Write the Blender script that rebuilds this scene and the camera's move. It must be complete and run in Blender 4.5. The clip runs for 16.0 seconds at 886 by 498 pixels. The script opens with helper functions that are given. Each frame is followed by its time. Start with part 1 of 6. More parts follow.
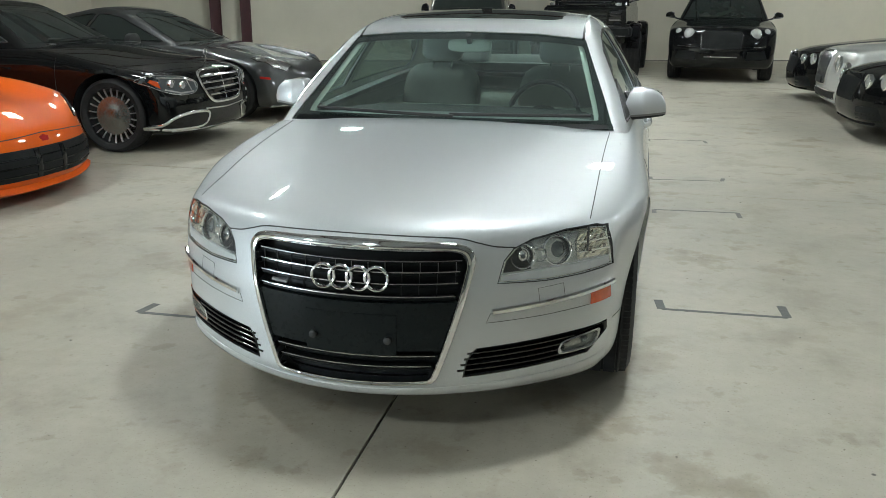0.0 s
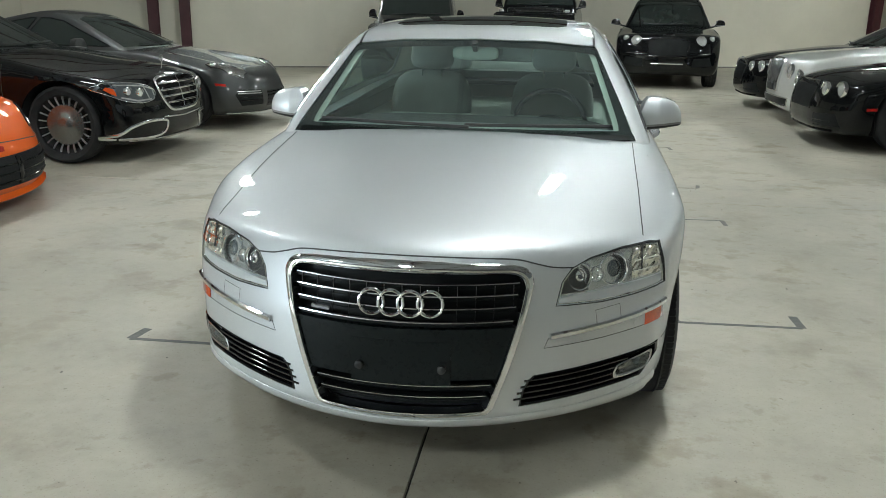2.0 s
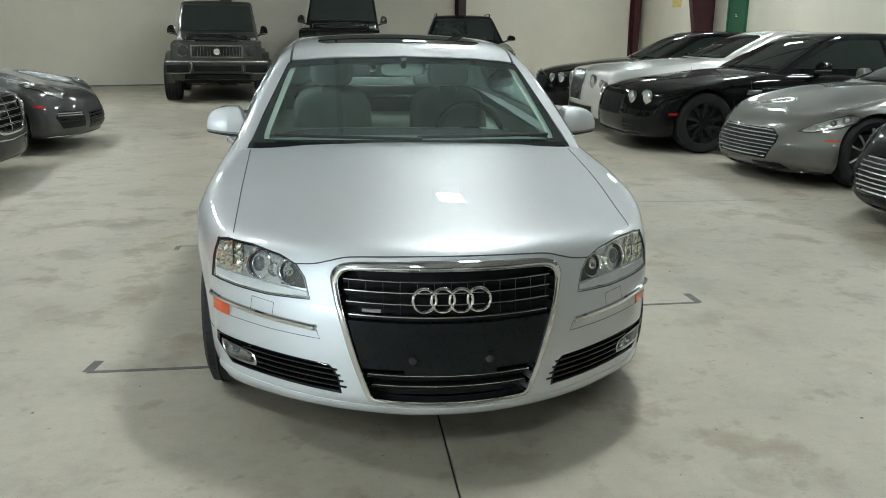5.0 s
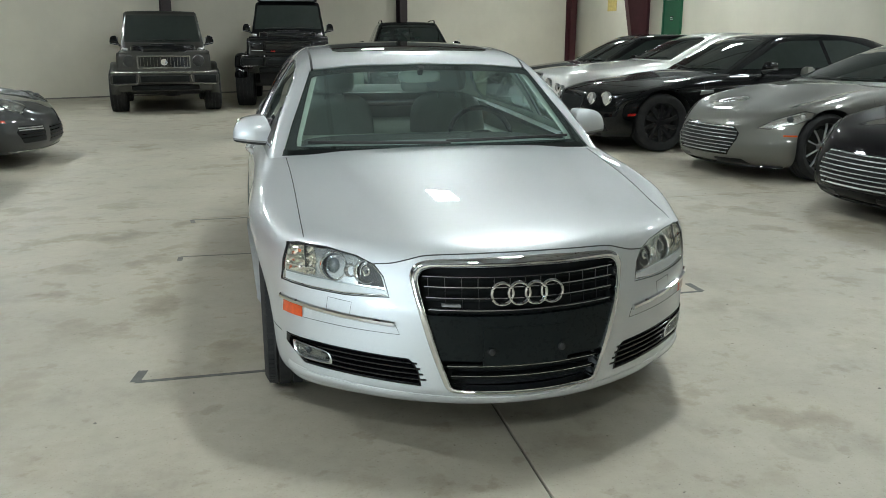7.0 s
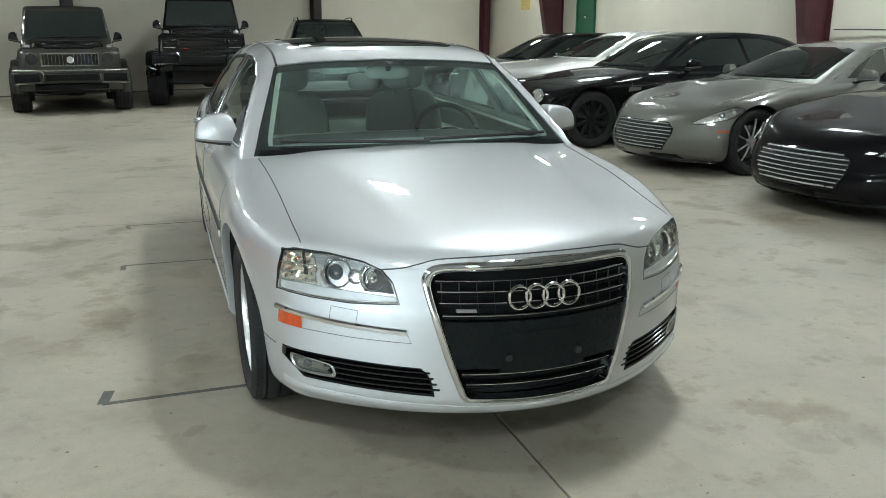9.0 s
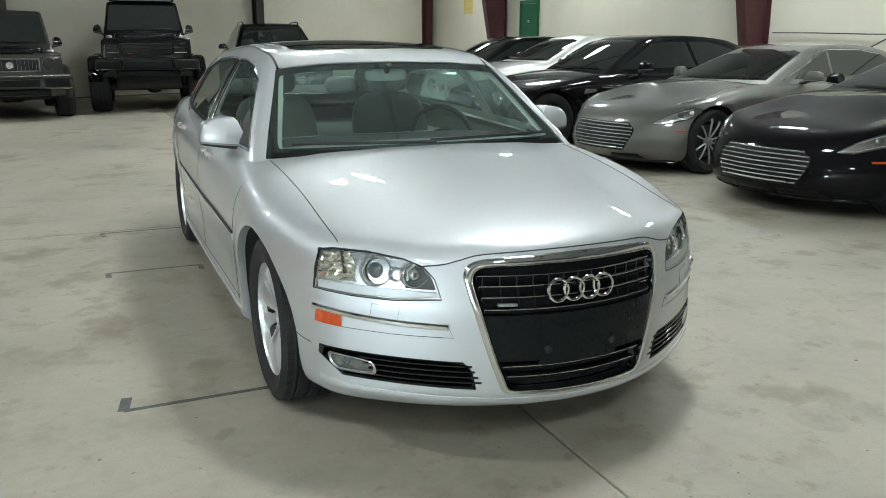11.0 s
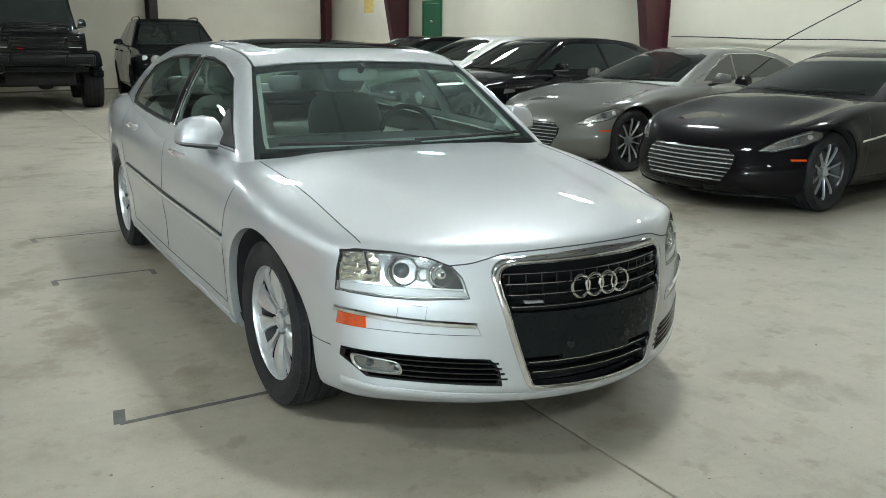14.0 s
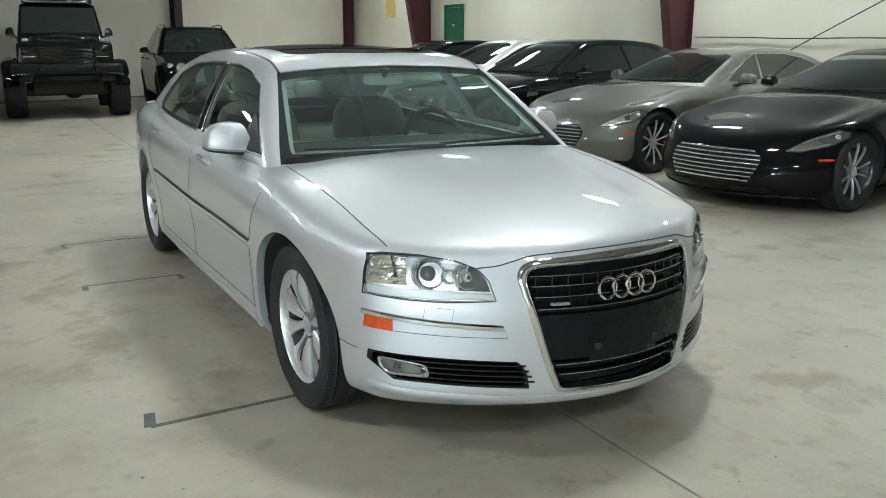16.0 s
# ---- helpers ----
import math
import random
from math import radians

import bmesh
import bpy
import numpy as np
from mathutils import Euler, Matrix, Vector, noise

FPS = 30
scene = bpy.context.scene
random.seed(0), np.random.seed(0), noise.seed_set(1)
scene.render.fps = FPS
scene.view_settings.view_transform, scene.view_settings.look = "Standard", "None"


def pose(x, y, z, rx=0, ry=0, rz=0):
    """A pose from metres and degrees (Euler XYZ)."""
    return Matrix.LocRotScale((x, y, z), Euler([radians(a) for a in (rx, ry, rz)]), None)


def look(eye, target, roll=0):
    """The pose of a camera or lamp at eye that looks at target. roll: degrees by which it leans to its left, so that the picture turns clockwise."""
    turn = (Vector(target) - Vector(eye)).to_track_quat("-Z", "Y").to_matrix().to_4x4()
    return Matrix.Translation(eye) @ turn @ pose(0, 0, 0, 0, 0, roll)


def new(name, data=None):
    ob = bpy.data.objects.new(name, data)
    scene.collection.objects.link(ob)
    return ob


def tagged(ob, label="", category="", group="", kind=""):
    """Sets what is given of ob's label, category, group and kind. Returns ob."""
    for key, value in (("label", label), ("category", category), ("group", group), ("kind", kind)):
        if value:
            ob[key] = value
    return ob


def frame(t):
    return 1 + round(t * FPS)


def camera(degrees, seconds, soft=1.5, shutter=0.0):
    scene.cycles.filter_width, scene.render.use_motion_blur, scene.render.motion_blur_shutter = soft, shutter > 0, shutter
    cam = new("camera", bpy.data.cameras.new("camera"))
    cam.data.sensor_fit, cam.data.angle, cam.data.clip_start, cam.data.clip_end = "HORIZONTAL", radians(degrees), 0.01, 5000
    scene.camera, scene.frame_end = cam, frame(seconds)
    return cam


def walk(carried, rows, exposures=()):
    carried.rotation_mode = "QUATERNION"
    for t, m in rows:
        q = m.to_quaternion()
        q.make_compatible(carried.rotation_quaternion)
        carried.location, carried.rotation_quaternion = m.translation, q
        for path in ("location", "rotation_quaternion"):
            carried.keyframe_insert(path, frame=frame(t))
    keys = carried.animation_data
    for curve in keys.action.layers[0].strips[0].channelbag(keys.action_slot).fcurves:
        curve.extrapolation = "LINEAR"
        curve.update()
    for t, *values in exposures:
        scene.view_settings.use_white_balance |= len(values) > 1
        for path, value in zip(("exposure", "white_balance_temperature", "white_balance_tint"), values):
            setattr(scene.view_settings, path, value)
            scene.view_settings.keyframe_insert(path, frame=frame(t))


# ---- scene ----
EXPOSURE = 0.0
DOOR_Y, DOOR_POWER = -6.5, 1150.0
# the lamp at (-1.9, -2.8) is an unseen fill, added to brighten the car's front
LAMPS = [(x, y) for y in (10.3, 16.7) for x in (-6.2, 0.5, 7.0)] + [(-6.6, -2.8), (-1.9, -2.8), (-6.2, 3.9), (0.2, 3.6), (7.3, 6.2), (7.0, 22.6)]
LENS = 56.3
PATH = [
    (0, (0.031, -0.01, 1.461), (-0.389, 1.862, 0.896), 0.4),
    (0.5, (-0.058, 0.007, 1.451), (-0.442, 1.892, 0.905), 0.5),
    (1, (-0.166, 0.062, 1.441), (-0.512, 1.955, 0.898), 0.5),
    (1.5, (-0.256, 0.091, 1.463), (-0.564, 1.991, 0.919), 0.7),
    (2, (-0.362, 0.094, 1.459), (-0.629, 1.998, 0.908), 0.8),
    (2.5, (-0.526, 0.102, 1.46), (-0.709, 2.014, 0.904), 0.5),
    (3, (-0.637, 0.09, 1.458), (-0.667, 2.012, 0.909), 1.1),
    (3.5, (-0.736, -0.001, 1.446), (-0.711, 1.922, 0.898), 0.8),
    (4, (-0.85, -0.088, 1.462), (-0.772, 1.837, 0.927), 0.7),
    (4.2, (-0.918, -0.1, 1.466), (-0.795, 1.825, 0.938), 0.8),
    (6.3, (-1.449, -0.245, 1.472), (-1.101, 1.659, 0.971), 0.3),
    (6.5, (-1.49, -0.259, 1.48), (-1.125, 1.643, 0.981), 0.3),
    (7, (-1.652, -0.208, 1.475), (-1.243, 1.685, 0.977), -0.1),
    (7.5, (-1.782, -0.166, 1.469), (-1.31, 1.714, 0.977), -0.0),
    (8, (-1.843, -0.08, 1.452), (-1.322, 1.786, 0.957), -0.1),
    (8.5, (-1.894, -0.017, 1.457), (-1.323, 1.836, 0.967), -0.2),
    (9, (-1.946, 0.015, 1.455), (-1.327, 1.849, 0.954), 0.1),
    (9.5, (-2.033, 0.071, 1.462), (-1.37, 1.889, 0.959), 0.3),
    (9.7, (-2.068, 0.103, 1.457), (-1.388, 1.915, 0.953), 0.2),
    (11.8, (-2.43, 0.061, 1.444), (-1.61, 1.82, 0.96), 0.4),
    (12, (-2.469, 0.09, 1.456), (-1.63, 1.838, 0.965), 0.6),
    (12.5, (-2.571, 0.154, 1.456), (-1.69, 1.879, 0.959), 0.5),
    (13, (-2.657, 0.217, 1.448), (-1.727, 1.917, 0.951), 0.4),
    (13.5, (-2.706, 0.24, 1.45), (-1.729, 1.912, 0.95), 0.6),
    (14, (-2.706, 0.259, 1.45), (-1.709, 1.922, 0.958), 0.8),
    (14.5, (-2.709, 0.258, 1.45), (-1.798, 1.969, 0.961), -0.1),
    (15, (-2.714, 0.256, 1.449), (-1.816, 1.975, 0.962), -0.3),
    (15.5, (-2.716, 0.258, 1.447), (-1.789, 1.963, 0.962), -0.1),
    (16, (-2.718, 0.258, 1.448), (-1.769, 1.95, 0.965), -0.0),
]
cam = camera(LENS, 16.0, soft=0.75)
walk(cam, [(t, look(eye, target, roll)) for t, eye, target, roll in PATH])

# ---- world and light ----
world = bpy.data.worlds.new("hall_world")
scene.world = world
world.use_nodes = True
world.node_tree.nodes["Background"].inputs[0].default_value = (0.55, 0.6, 0.65, 1)
world.node_tree.nodes["Background"].inputs[1].default_value = 0.05
scene.view_settings.exposure = EXPOSURE
LAMP_POWER = 131.0          # emission of the ceiling lamps' diffusers
CEILING_Z = 5.2


# ---- materials ----
def nodes_of(name):
    m = bpy.data.materials.new(name)
    m.use_nodes = True
    nt = m.node_tree
    return m, nt, nt.nodes["Principled BSDF"]


def link_noise(nt, scale, detail=4.0, rough=0.6, coord="Object"):
    tc = nt.nodes.new("ShaderNodeTexCoord")
    n = nt.nodes.new("ShaderNodeTexNoise")
    n.inputs["Scale"].default_value = scale
    n.inputs["Detail"].default_value = detail
    n.inputs["Roughness"].default_value = rough
    nt.links.new(tc.outputs[coord], n.inputs["Vector"])
    return n.outputs["Fac"]


def ramp(nt, fac, stops):
    r = nt.nodes.new("ShaderNodeValToRGB")
    el = r.color_ramp.elements
    while len(el) < len(stops):
        el.new(0.5)
    for e, (p, c) in zip(el, stops):
        e.position = p
        e.color = (*c, 1) if len(c) == 3 else c
    nt.links.new(fac, r.inputs[0])
    return r.outputs[0]


def mixrgb(nt, fac, a, b, mode="MIX"):
    m = nt.nodes.new("ShaderNodeMix")
    m.data_type = "RGBA"
    m.blend_type = mode
    for sock, v in ((m.inputs[0], fac), (m.inputs[6], a), (m.inputs[7], b)):
        if isinstance(v, bpy.types.NodeSocket):
            nt.links.new(v, sock)
        elif isinstance(v, (int, float)):
            sock.default_value = v
        else:
            sock.default_value = (*v, 1)
    return m.outputs[2]


def mat(name, col, rough=0.5, metal=0.0, coat=0.0, vary=0.12, scale=6.0, bump=0.0, bump_scale=120.0, spec=0.5):
    """A procedural surface: colour varied at two scales, uneven gloss, fine relief."""
    m, nt, b = nodes_of(name)
    n1 = link_noise(nt, scale)
    n2 = link_noise(nt, scale * 9, 6.0)
    lo = tuple(c * (1 - vary) for c in col)
    hi = tuple(min(1, c * (1 + vary)) for c in col)
    c1 = ramp(nt, n1, [(0.3, lo), (0.7, hi)])
    c2 = ramp(nt, n2, [(0.25, (1 - vary * 0.5,) * 3), (0.75, (1, 1, 1))])
    nt.links.new(mixrgb(nt, 1.0, c1, c2, "MULTIPLY"), b.inputs["Base Color"])
    mr = nt.nodes.new("ShaderNodeMapRange")
    mr.inputs["To Min"].default_value = max(0.0, rough * 0.85)
    mr.inputs["To Max"].default_value = min(1.0, rough * 1.15)
    nt.links.new(n2, mr.inputs["Value"])
    nt.links.new(mr.outputs[0], b.inputs["Roughness"])
    b.inputs["Metallic"].default_value = metal
    b.inputs["Specular IOR Level"].default_value = spec
    b.inputs["Coat Weight"].default_value = coat
    b.inputs["Coat Roughness"].default_value = 0.03
    if bump:
        bn = nt.nodes.new("ShaderNodeBump")
        bn.inputs["Strength"].default_value = bump
        bn.inputs["Distance"].default_value = 0.004
        nt.links.new(link_noise(nt, bump_scale, 5.0), bn.inputs["Height"])
        nt.links.new(bn.outputs[0], b.inputs["Normal"])
    return m


def paint(name, col, metal=0.6, rough=0.35, flake=0.12, coat=1.0, coat_rough=0.02, dusty=0.01, spec=0.5, coat_ior=1.5):
    """Car paint: base with fine metallic flake under clear coat, lightly dusted."""
    m, nt, b = nodes_of(name)
    fl = link_noise(nt, 900.0, 2.0)
    dust_veil = link_noise(nt, 2.2, 7.0, 0.7)
    c = ramp(nt, fl, [(0.3, tuple(x * (1 - flake) for x in col)), (0.7, tuple(min(1, x * (1 + flake)) for x in col))])
    d = ramp(nt, dust_veil, [(0.45, (0, 0, 0)), (0.85, (dusty,) * 3)])
    nt.links.new(mixrgb(nt, d, c, (0.42, 0.41, 0.38)), b.inputs["Base Color"])
    b.inputs["Metallic"].default_value = metal
    b.inputs["Roughness"].default_value = rough
    b.inputs["Specular IOR Level"].default_value = spec
    b.inputs["Coat Weight"].default_value = coat
    b.inputs["Coat IOR"].default_value = coat_ior
    mr = nt.nodes.new("ShaderNodeMapRange")
    mr.inputs["To Min"].default_value = coat_rough
    mr.inputs["To Max"].default_value = coat_rough * 2 + 0.008
    nt.links.new(dust_veil, mr.inputs["Value"])
    nt.links.new(mr.outputs[0], b.inputs["Coat Roughness"])
    return m


def clear_glass(name, tint, gloss_ior=1.5, rough=0.01, dust_veil=0.0):
    """Thin pane: tinted see-through, with mirror gloss by Fresnel."""
    m, nt, b = nodes_of(name)
    nt.nodes.remove(b)
    out = nt.nodes["Material Output"]
    tr = nt.nodes.new("ShaderNodeBsdfTransparent")
    tr.inputs[0].default_value = (*tint, 1)
    gl = nt.nodes.new("ShaderNodeBsdfGlossy")
    gl.inputs["Roughness"].default_value = rough
    gl.inputs[0].default_value = (0.95, 1.0, 0.98, 1)
    f0 = ((gloss_ior - 1) / (gloss_ior + 1)) ** 2
    lw = nt.nodes.new("ShaderNodeLayerWeight")
    pw = nt.nodes.new("ShaderNodeMath")
    pw.operation = "POWER"
    pw.inputs[1].default_value = 5.0
    fr = nt.nodes.new("ShaderNodeMath")
    fr.operation = "MULTIPLY_ADD"
    fr.inputs[1].default_value = 1.0 - f0
    fr.inputs[2].default_value = f0
    nt.links.new(lw.outputs["Facing"], pw.inputs[0])
    nt.links.new(pw.outputs[0], fr.inputs[0])
    mx = nt.nodes.new("ShaderNodeMixShader")
    nt.links.new(fr.outputs[0], mx.inputs[0])
    nt.links.new(tr.outputs[0], mx.inputs[1])
    nt.links.new(gl.outputs[0], mx.inputs[2])
    # pale teal diffuse veil, standing in for the bright ceiling's reflection on the pane
    if dust_veil:
        film = nt.nodes.new("ShaderNodeBsdfDiffuse")
        film.inputs[0].default_value = (0.60, 0.70, 0.68, 1)
        veil_noise = nt.nodes.new("ShaderNodeTexNoise")
        veil_noise.inputs["Scale"].default_value = 3.5
        amount = nt.nodes.new("ShaderNodeMapRange")
        amount.inputs["From Min"].default_value = 0.3
        amount.inputs["From Max"].default_value = 0.7
        amount.inputs["To Min"].default_value = dust_veil * 0.7
        amount.inputs["To Max"].default_value = dust_veil * 1.3
        co = nt.nodes.new("ShaderNodeTexCoord")
        nt.links.new(co.outputs["Object"], veil_noise.inputs["Vector"])
        nt.links.new(veil_noise.outputs[0], amount.inputs["Value"])
        veiled = nt.nodes.new("ShaderNodeMixShader")
        nt.links.new(amount.outputs[0], veiled.inputs[0])
        nt.links.new(mx.outputs[0], veiled.inputs[1])
        nt.links.new(film.outputs[0], veiled.inputs[2])
        mx = veiled
    nt.links.new(mx.outputs[0], out.inputs[0])
    return m


def emitter(name, col, strength):
    m, nt, b = nodes_of(name)
    b.inputs["Base Color"].default_value = (0.8, 0.8, 0.8, 1)
    b.inputs["Emission Color"].default_value = (*col, 1)
    b.inputs["Emission Strength"].default_value = strength
    return m


def concrete_floor(name):
    m, nt, b = nodes_of(name)
    big = link_noise(nt, 0.35, 5.0, 0.6)
    mid = link_noise(nt, 1.7, 8.0, 0.68)
    fine = link_noise(nt, 14.0, 8.0, 0.7)
    speck = link_noise(nt, 95.0, 3.0, 0.6)
    base = ramp(nt, big, [(0.38, (0.362, 0.333, 0.275)), (0.5, (0.408, 0.376, 0.311)), (0.64, (0.450, 0.416, 0.346))])
    c = mixrgb(nt, 1.0, base, ramp(nt, mid, [(0.34, (0.76, 0.75, 0.725)), (0.45, (0.94, 0.94, 0.93)), (0.62, (1.05, 1.05, 1.04))]), "MULTIPLY")
    c = mixrgb(nt, 1.0, c, ramp(nt, fine, [(0.36, (0.95, 0.947, 0.94)), (0.58, (1.01, 1.01, 1.01))]), "MULTIPLY")
    c = mixrgb(nt, 1.0, c, ramp(nt, speck, [(0.28, (0.72, 0.71, 0.70)), (0.4, (1, 1, 1))]), "MULTIPLY")
    # scattered dark oil and water marks with a rim of their own
    tc = nt.nodes.new("ShaderNodeTexCoord")
    warp = nt.nodes.new("ShaderNodeTexNoise")
    warp.inputs["Scale"].default_value = 2.6
    warp.inputs["Detail"].default_value = 5
    nt.links.new(tc.outputs["Object"], warp.inputs["Vector"])
    add = nt.nodes.new("ShaderNodeMix")
    add.data_type = "VECTOR"
    add.inputs[0].default_value = 0.14
    nt.links.new(tc.outputs["Object"], add.inputs[4])
    nt.links.new(warp.outputs["Color"], add.inputs[5])
    vor = nt.nodes.new("ShaderNodeTexVoronoi")
    vor.inputs["Scale"].default_value = 1.15
    nt.links.new(add.outputs[1], vor.inputs["Vector"])
    spots = ramp(nt, vor.outputs["Distance"], [(0.0, (0.62, 0.61, 0.58)), (0.10, (0.80, 0.79, 0.76)), (0.135, (0.74, 0.73, 0.70)), (0.16, (1, 1, 1))])
    pick = ramp(nt, link_noise(nt, 0.8, 2.0), [(0.46, (0, 0, 0)), (0.6, (0.75, 0.75, 0.75))])
    c = mixrgb(nt, pick, c, mixrgb(nt, 1.0, c, spots, "MULTIPLY"))
    # brownish smudges and small dark flecks
    smudge = ramp(nt, link_noise(nt, 2.3, 7.0, 0.62), [(0.53, (1, 1, 1)), (0.575, (0.84, 0.81, 0.76)), (0.68, (0.66, 0.63, 0.57))])
    where = ramp(nt, link_noise(nt, 0.55, 3.0), [(0.42, (0.15, 0.15, 0.15)), (0.58, (1, 1, 1))])
    c = mixrgb(nt, where, c, mixrgb(nt, 1.0, c, smudge, "MULTIPLY"))
    patchy = ramp(nt, link_noise(nt, 6.5, 6.0, 0.6), [(0.60, (1, 1, 1)), (0.66, (0.84, 0.82, 0.78))])
    c = mixrgb(nt, 1.0, c, patchy, "MULTIPLY")
    fleck = ramp(nt, link_noise(nt, 33.0, 2.0, 0.5), [(0.735, (1, 1, 1)), (0.76, (0.45, 0.43, 0.40))])
    c = mixrgb(nt, 1.0, c, fleck, "MULTIPLY")
    nt.links.new(c, b.inputs["Base Color"])
    mr = nt.nodes.new("ShaderNodeMapRange")
    mr.inputs["From Min"].default_value, mr.inputs["From Max"].default_value = 0.3, 0.7
    mr.inputs["To Min"].default_value, mr.inputs["To Max"].default_value = 0.42, 0.62
    nt.links.new(mid, mr.inputs["Value"])
    nt.links.new(mr.outputs[0], b.inputs["Roughness"])
    bn = nt.nodes.new("ShaderNodeBump")
    bn.inputs["Strength"].default_value = 0.12
    bn.inputs["Distance"].default_value = 0.003
    nt.links.new(fine, bn.inputs["Height"])
    nt.links.new(bn.outputs[0], b.inputs["Normal"])
    return m


M_FLOOR = concrete_floor("sealed_concrete")
M_JOINT = mat("joint_filler", (0.05, 0.048, 0.042), 0.85, bump=0.4)
M_TAPE = mat("grey_tape", (0.10, 0.10, 0.095), 0.6, vary=0.3, scale=25, bump=0.3)
M_TAPEWORN = mat("worn_grey_tape", (0.17, 0.165, 0.15), 0.65, vary=0.35, scale=18, bump=0.3)
M_WALL = mat("cream_wall", (0.64, 0.603, 0.508), 0.75, vary=0.05, scale=0.7, bump=0.15, bump_scale=40)
M_CEIL = mat("grey_insulation", (0.42, 0.425, 0.425), 0.7, vary=0.08, scale=1.5, bump=0.3, bump_scale=12)
# for the wall above view, dark only to dim the black cars' reflections
M_UPPERWALL = mat("dark_upper_wall", (0.20, 0.20, 0.195), 0.8, vary=0.08, scale=1.2, bump=0.3, bump_scale=14)
M_STEEL = mat("red_oxide_steel", (0.060, 0.014, 0.018), 0.5, vary=0.2, scale=4, bump=0.2, bump_scale=60)
M_STEELDARK = mat("dark_brown_steel", (0.030, 0.016, 0.018), 0.5, vary=0.2, scale=4, bump=0.2, bump_scale=60)
M_DOOR = mat("green_door_paint", (0.010, 0.095, 0.045), 0.45, vary=0.12, scale=5)
M_BASE = mat("dark_base", (0.20, 0.19, 0.17), 0.8, vary=0.25, scale=3)
M_LAMP = emitter("lamp_diffuser", (0.90, 1.0, 0.995), LAMP_POWER)
M_HOUSING = mat("lamp_housing", (0.75, 0.75, 0.74), 0.4)
M_SILVER = paint("silver_paint", (0.56, 0.578, 0.594), metal=0.68, rough=0.50, flake=0.18, dusty=0.03, coat_rough=0.012)
M_BLACK = paint("black_paint", (0.004, 0.0045, 0.005), metal=0.0, rough=0.4, dusty=0.003, spec=0.02, coat=0.85, coat_ior=1.45, coat_rough=0.008)
M_BLACKPURPLE = paint("black_purple_paint", (0.005, 0.0045, 0.0055), metal=0.0, rough=0.4, dusty=0.003, spec=0.02, coat=0.52, coat_ior=1.42, coat_rough=0.008)
M_GREY = paint("grey_paint", (0.036, 0.038, 0.038), metal=0.45, rough=0.4)
M_WARMGREY = paint("warm_grey_paint", (0.128, 0.128, 0.115), metal=0.5, rough=0.45)
M_WHITESILVER = paint("pale_silver_paint", (0.60, 0.60, 0.575), metal=0.4, rough=0.35)
M_ORANGE = paint("orange_paint", (0.80, 0.115, 0.002), metal=0.0, rough=0.5, spec=0.1)
M_SATIN = paint("satin_dark_grey_paint", (0.050, 0.049, 0.044), metal=0.7, rough=0.33, coat=0.9, coat_rough=0.06)
M_CHROME = mat("chrome", (0.80, 0.81, 0.82), 0.06, 1.0, vary=0.04, scale=20)
M_BARCHROME = mat("thin_bar_chrome", (0.45, 0.46, 0.47), 0.16, 1.0, vary=0.04, scale=20)
M_DULLCHROME = mat("satin_chrome", (0.55, 0.56, 0.57), 0.22, 1.0, vary=0.06, scale=20)
M_ALLOY = mat("wheel_alloy", (0.70, 0.71, 0.72), 0.34, 0.82, vary=0.06, scale=15, bump=0.0)
M_DARKALLOY = mat("dark_alloy", (0.03, 0.03, 0.032), 0.3, 0.6, coat=0.5)
M_TYRE = mat("tyre_rubber", (0.022, 0.022, 0.023), 0.62, vary=0.3, scale=9, bump=0.25, bump_scale=60, spec=0.25)
M_BARREL = mat("wheel_barrel", (0.045, 0.045, 0.045), 0.5, 0.4, vary=0.2, scale=20)
M_GREYTRIM = mat("grey_trim", (0.22, 0.22, 0.22), 0.6, vary=0.1)
M_DISC = mat("brake_disc", (0.13, 0.125, 0.12), 0.35, 1.0, vary=0.2, scale=30)
M_RUBBER = mat("black_trim", (0.018, 0.018, 0.018), 0.5, vary=0.2, bump=0.2)
M_GLOSSBLACK = mat("gloss_black_plastic", (0.006, 0.006, 0.007), 0.07, vary=0.1, spec=0.5)
M_PANEL = mat("satin_black_panel", (0.008, 0.0105, 0.011), 0.28, vary=0.15, spec=0.15)
M_SLAT = mat("dark_slat", (0.055, 0.057, 0.057), 0.4, 0.3, vary=0.1, scale=20)
M_FRIT = mat("black_ceramic_edge", (0.006, 0.007, 0.007), 0.35, vary=0.1, spec=0.1)
M_MATTBLACK = mat("matt_black_plastic", (0.015, 0.016, 0.0165), 0.4, vary=0.2, bump=0.2, bump_scale=300, spec=0.10)
M_WELL = mat("wheel_well", (0.018, 0.018, 0.018), 0.9, vary=0.2)
M_TINT = mat("tinted_glass", (0.022, 0.027, 0.025), 0.02, vary=0.08, spec=0.45)
M_WINDSCREEN = clear_glass("windscreen_glass", (0.50, 0.65, 0.61), 1.6, dust_veil=0.032)
M_SIDEGLASS = clear_glass("side_glass", (0.50, 0.62, 0.57), 1.6)
M_LENS = clear_glass("lamp_lens", (0.93, 0.95, 0.95), 1.45)
M_REFLECTOR = mat("lamp_reflector", (0.86, 0.86, 0.85), 0.10, 0.9, vary=0.08, scale=40)
M_FACET = mat("indicator_facets", (0.86, 0.82, 0.72), 0.12, 0.85, vary=0.10, scale=40)
M_LAMPGREY = mat("lamp_bezel", (0.60, 0.62, 0.63), 0.22, 0.75, vary=0.06, scale=10)
M_LAMPSILL = mat("lamp_sill", (0.55, 0.56, 0.57), 0.36, 0.15, vary=0.05, scale=10)
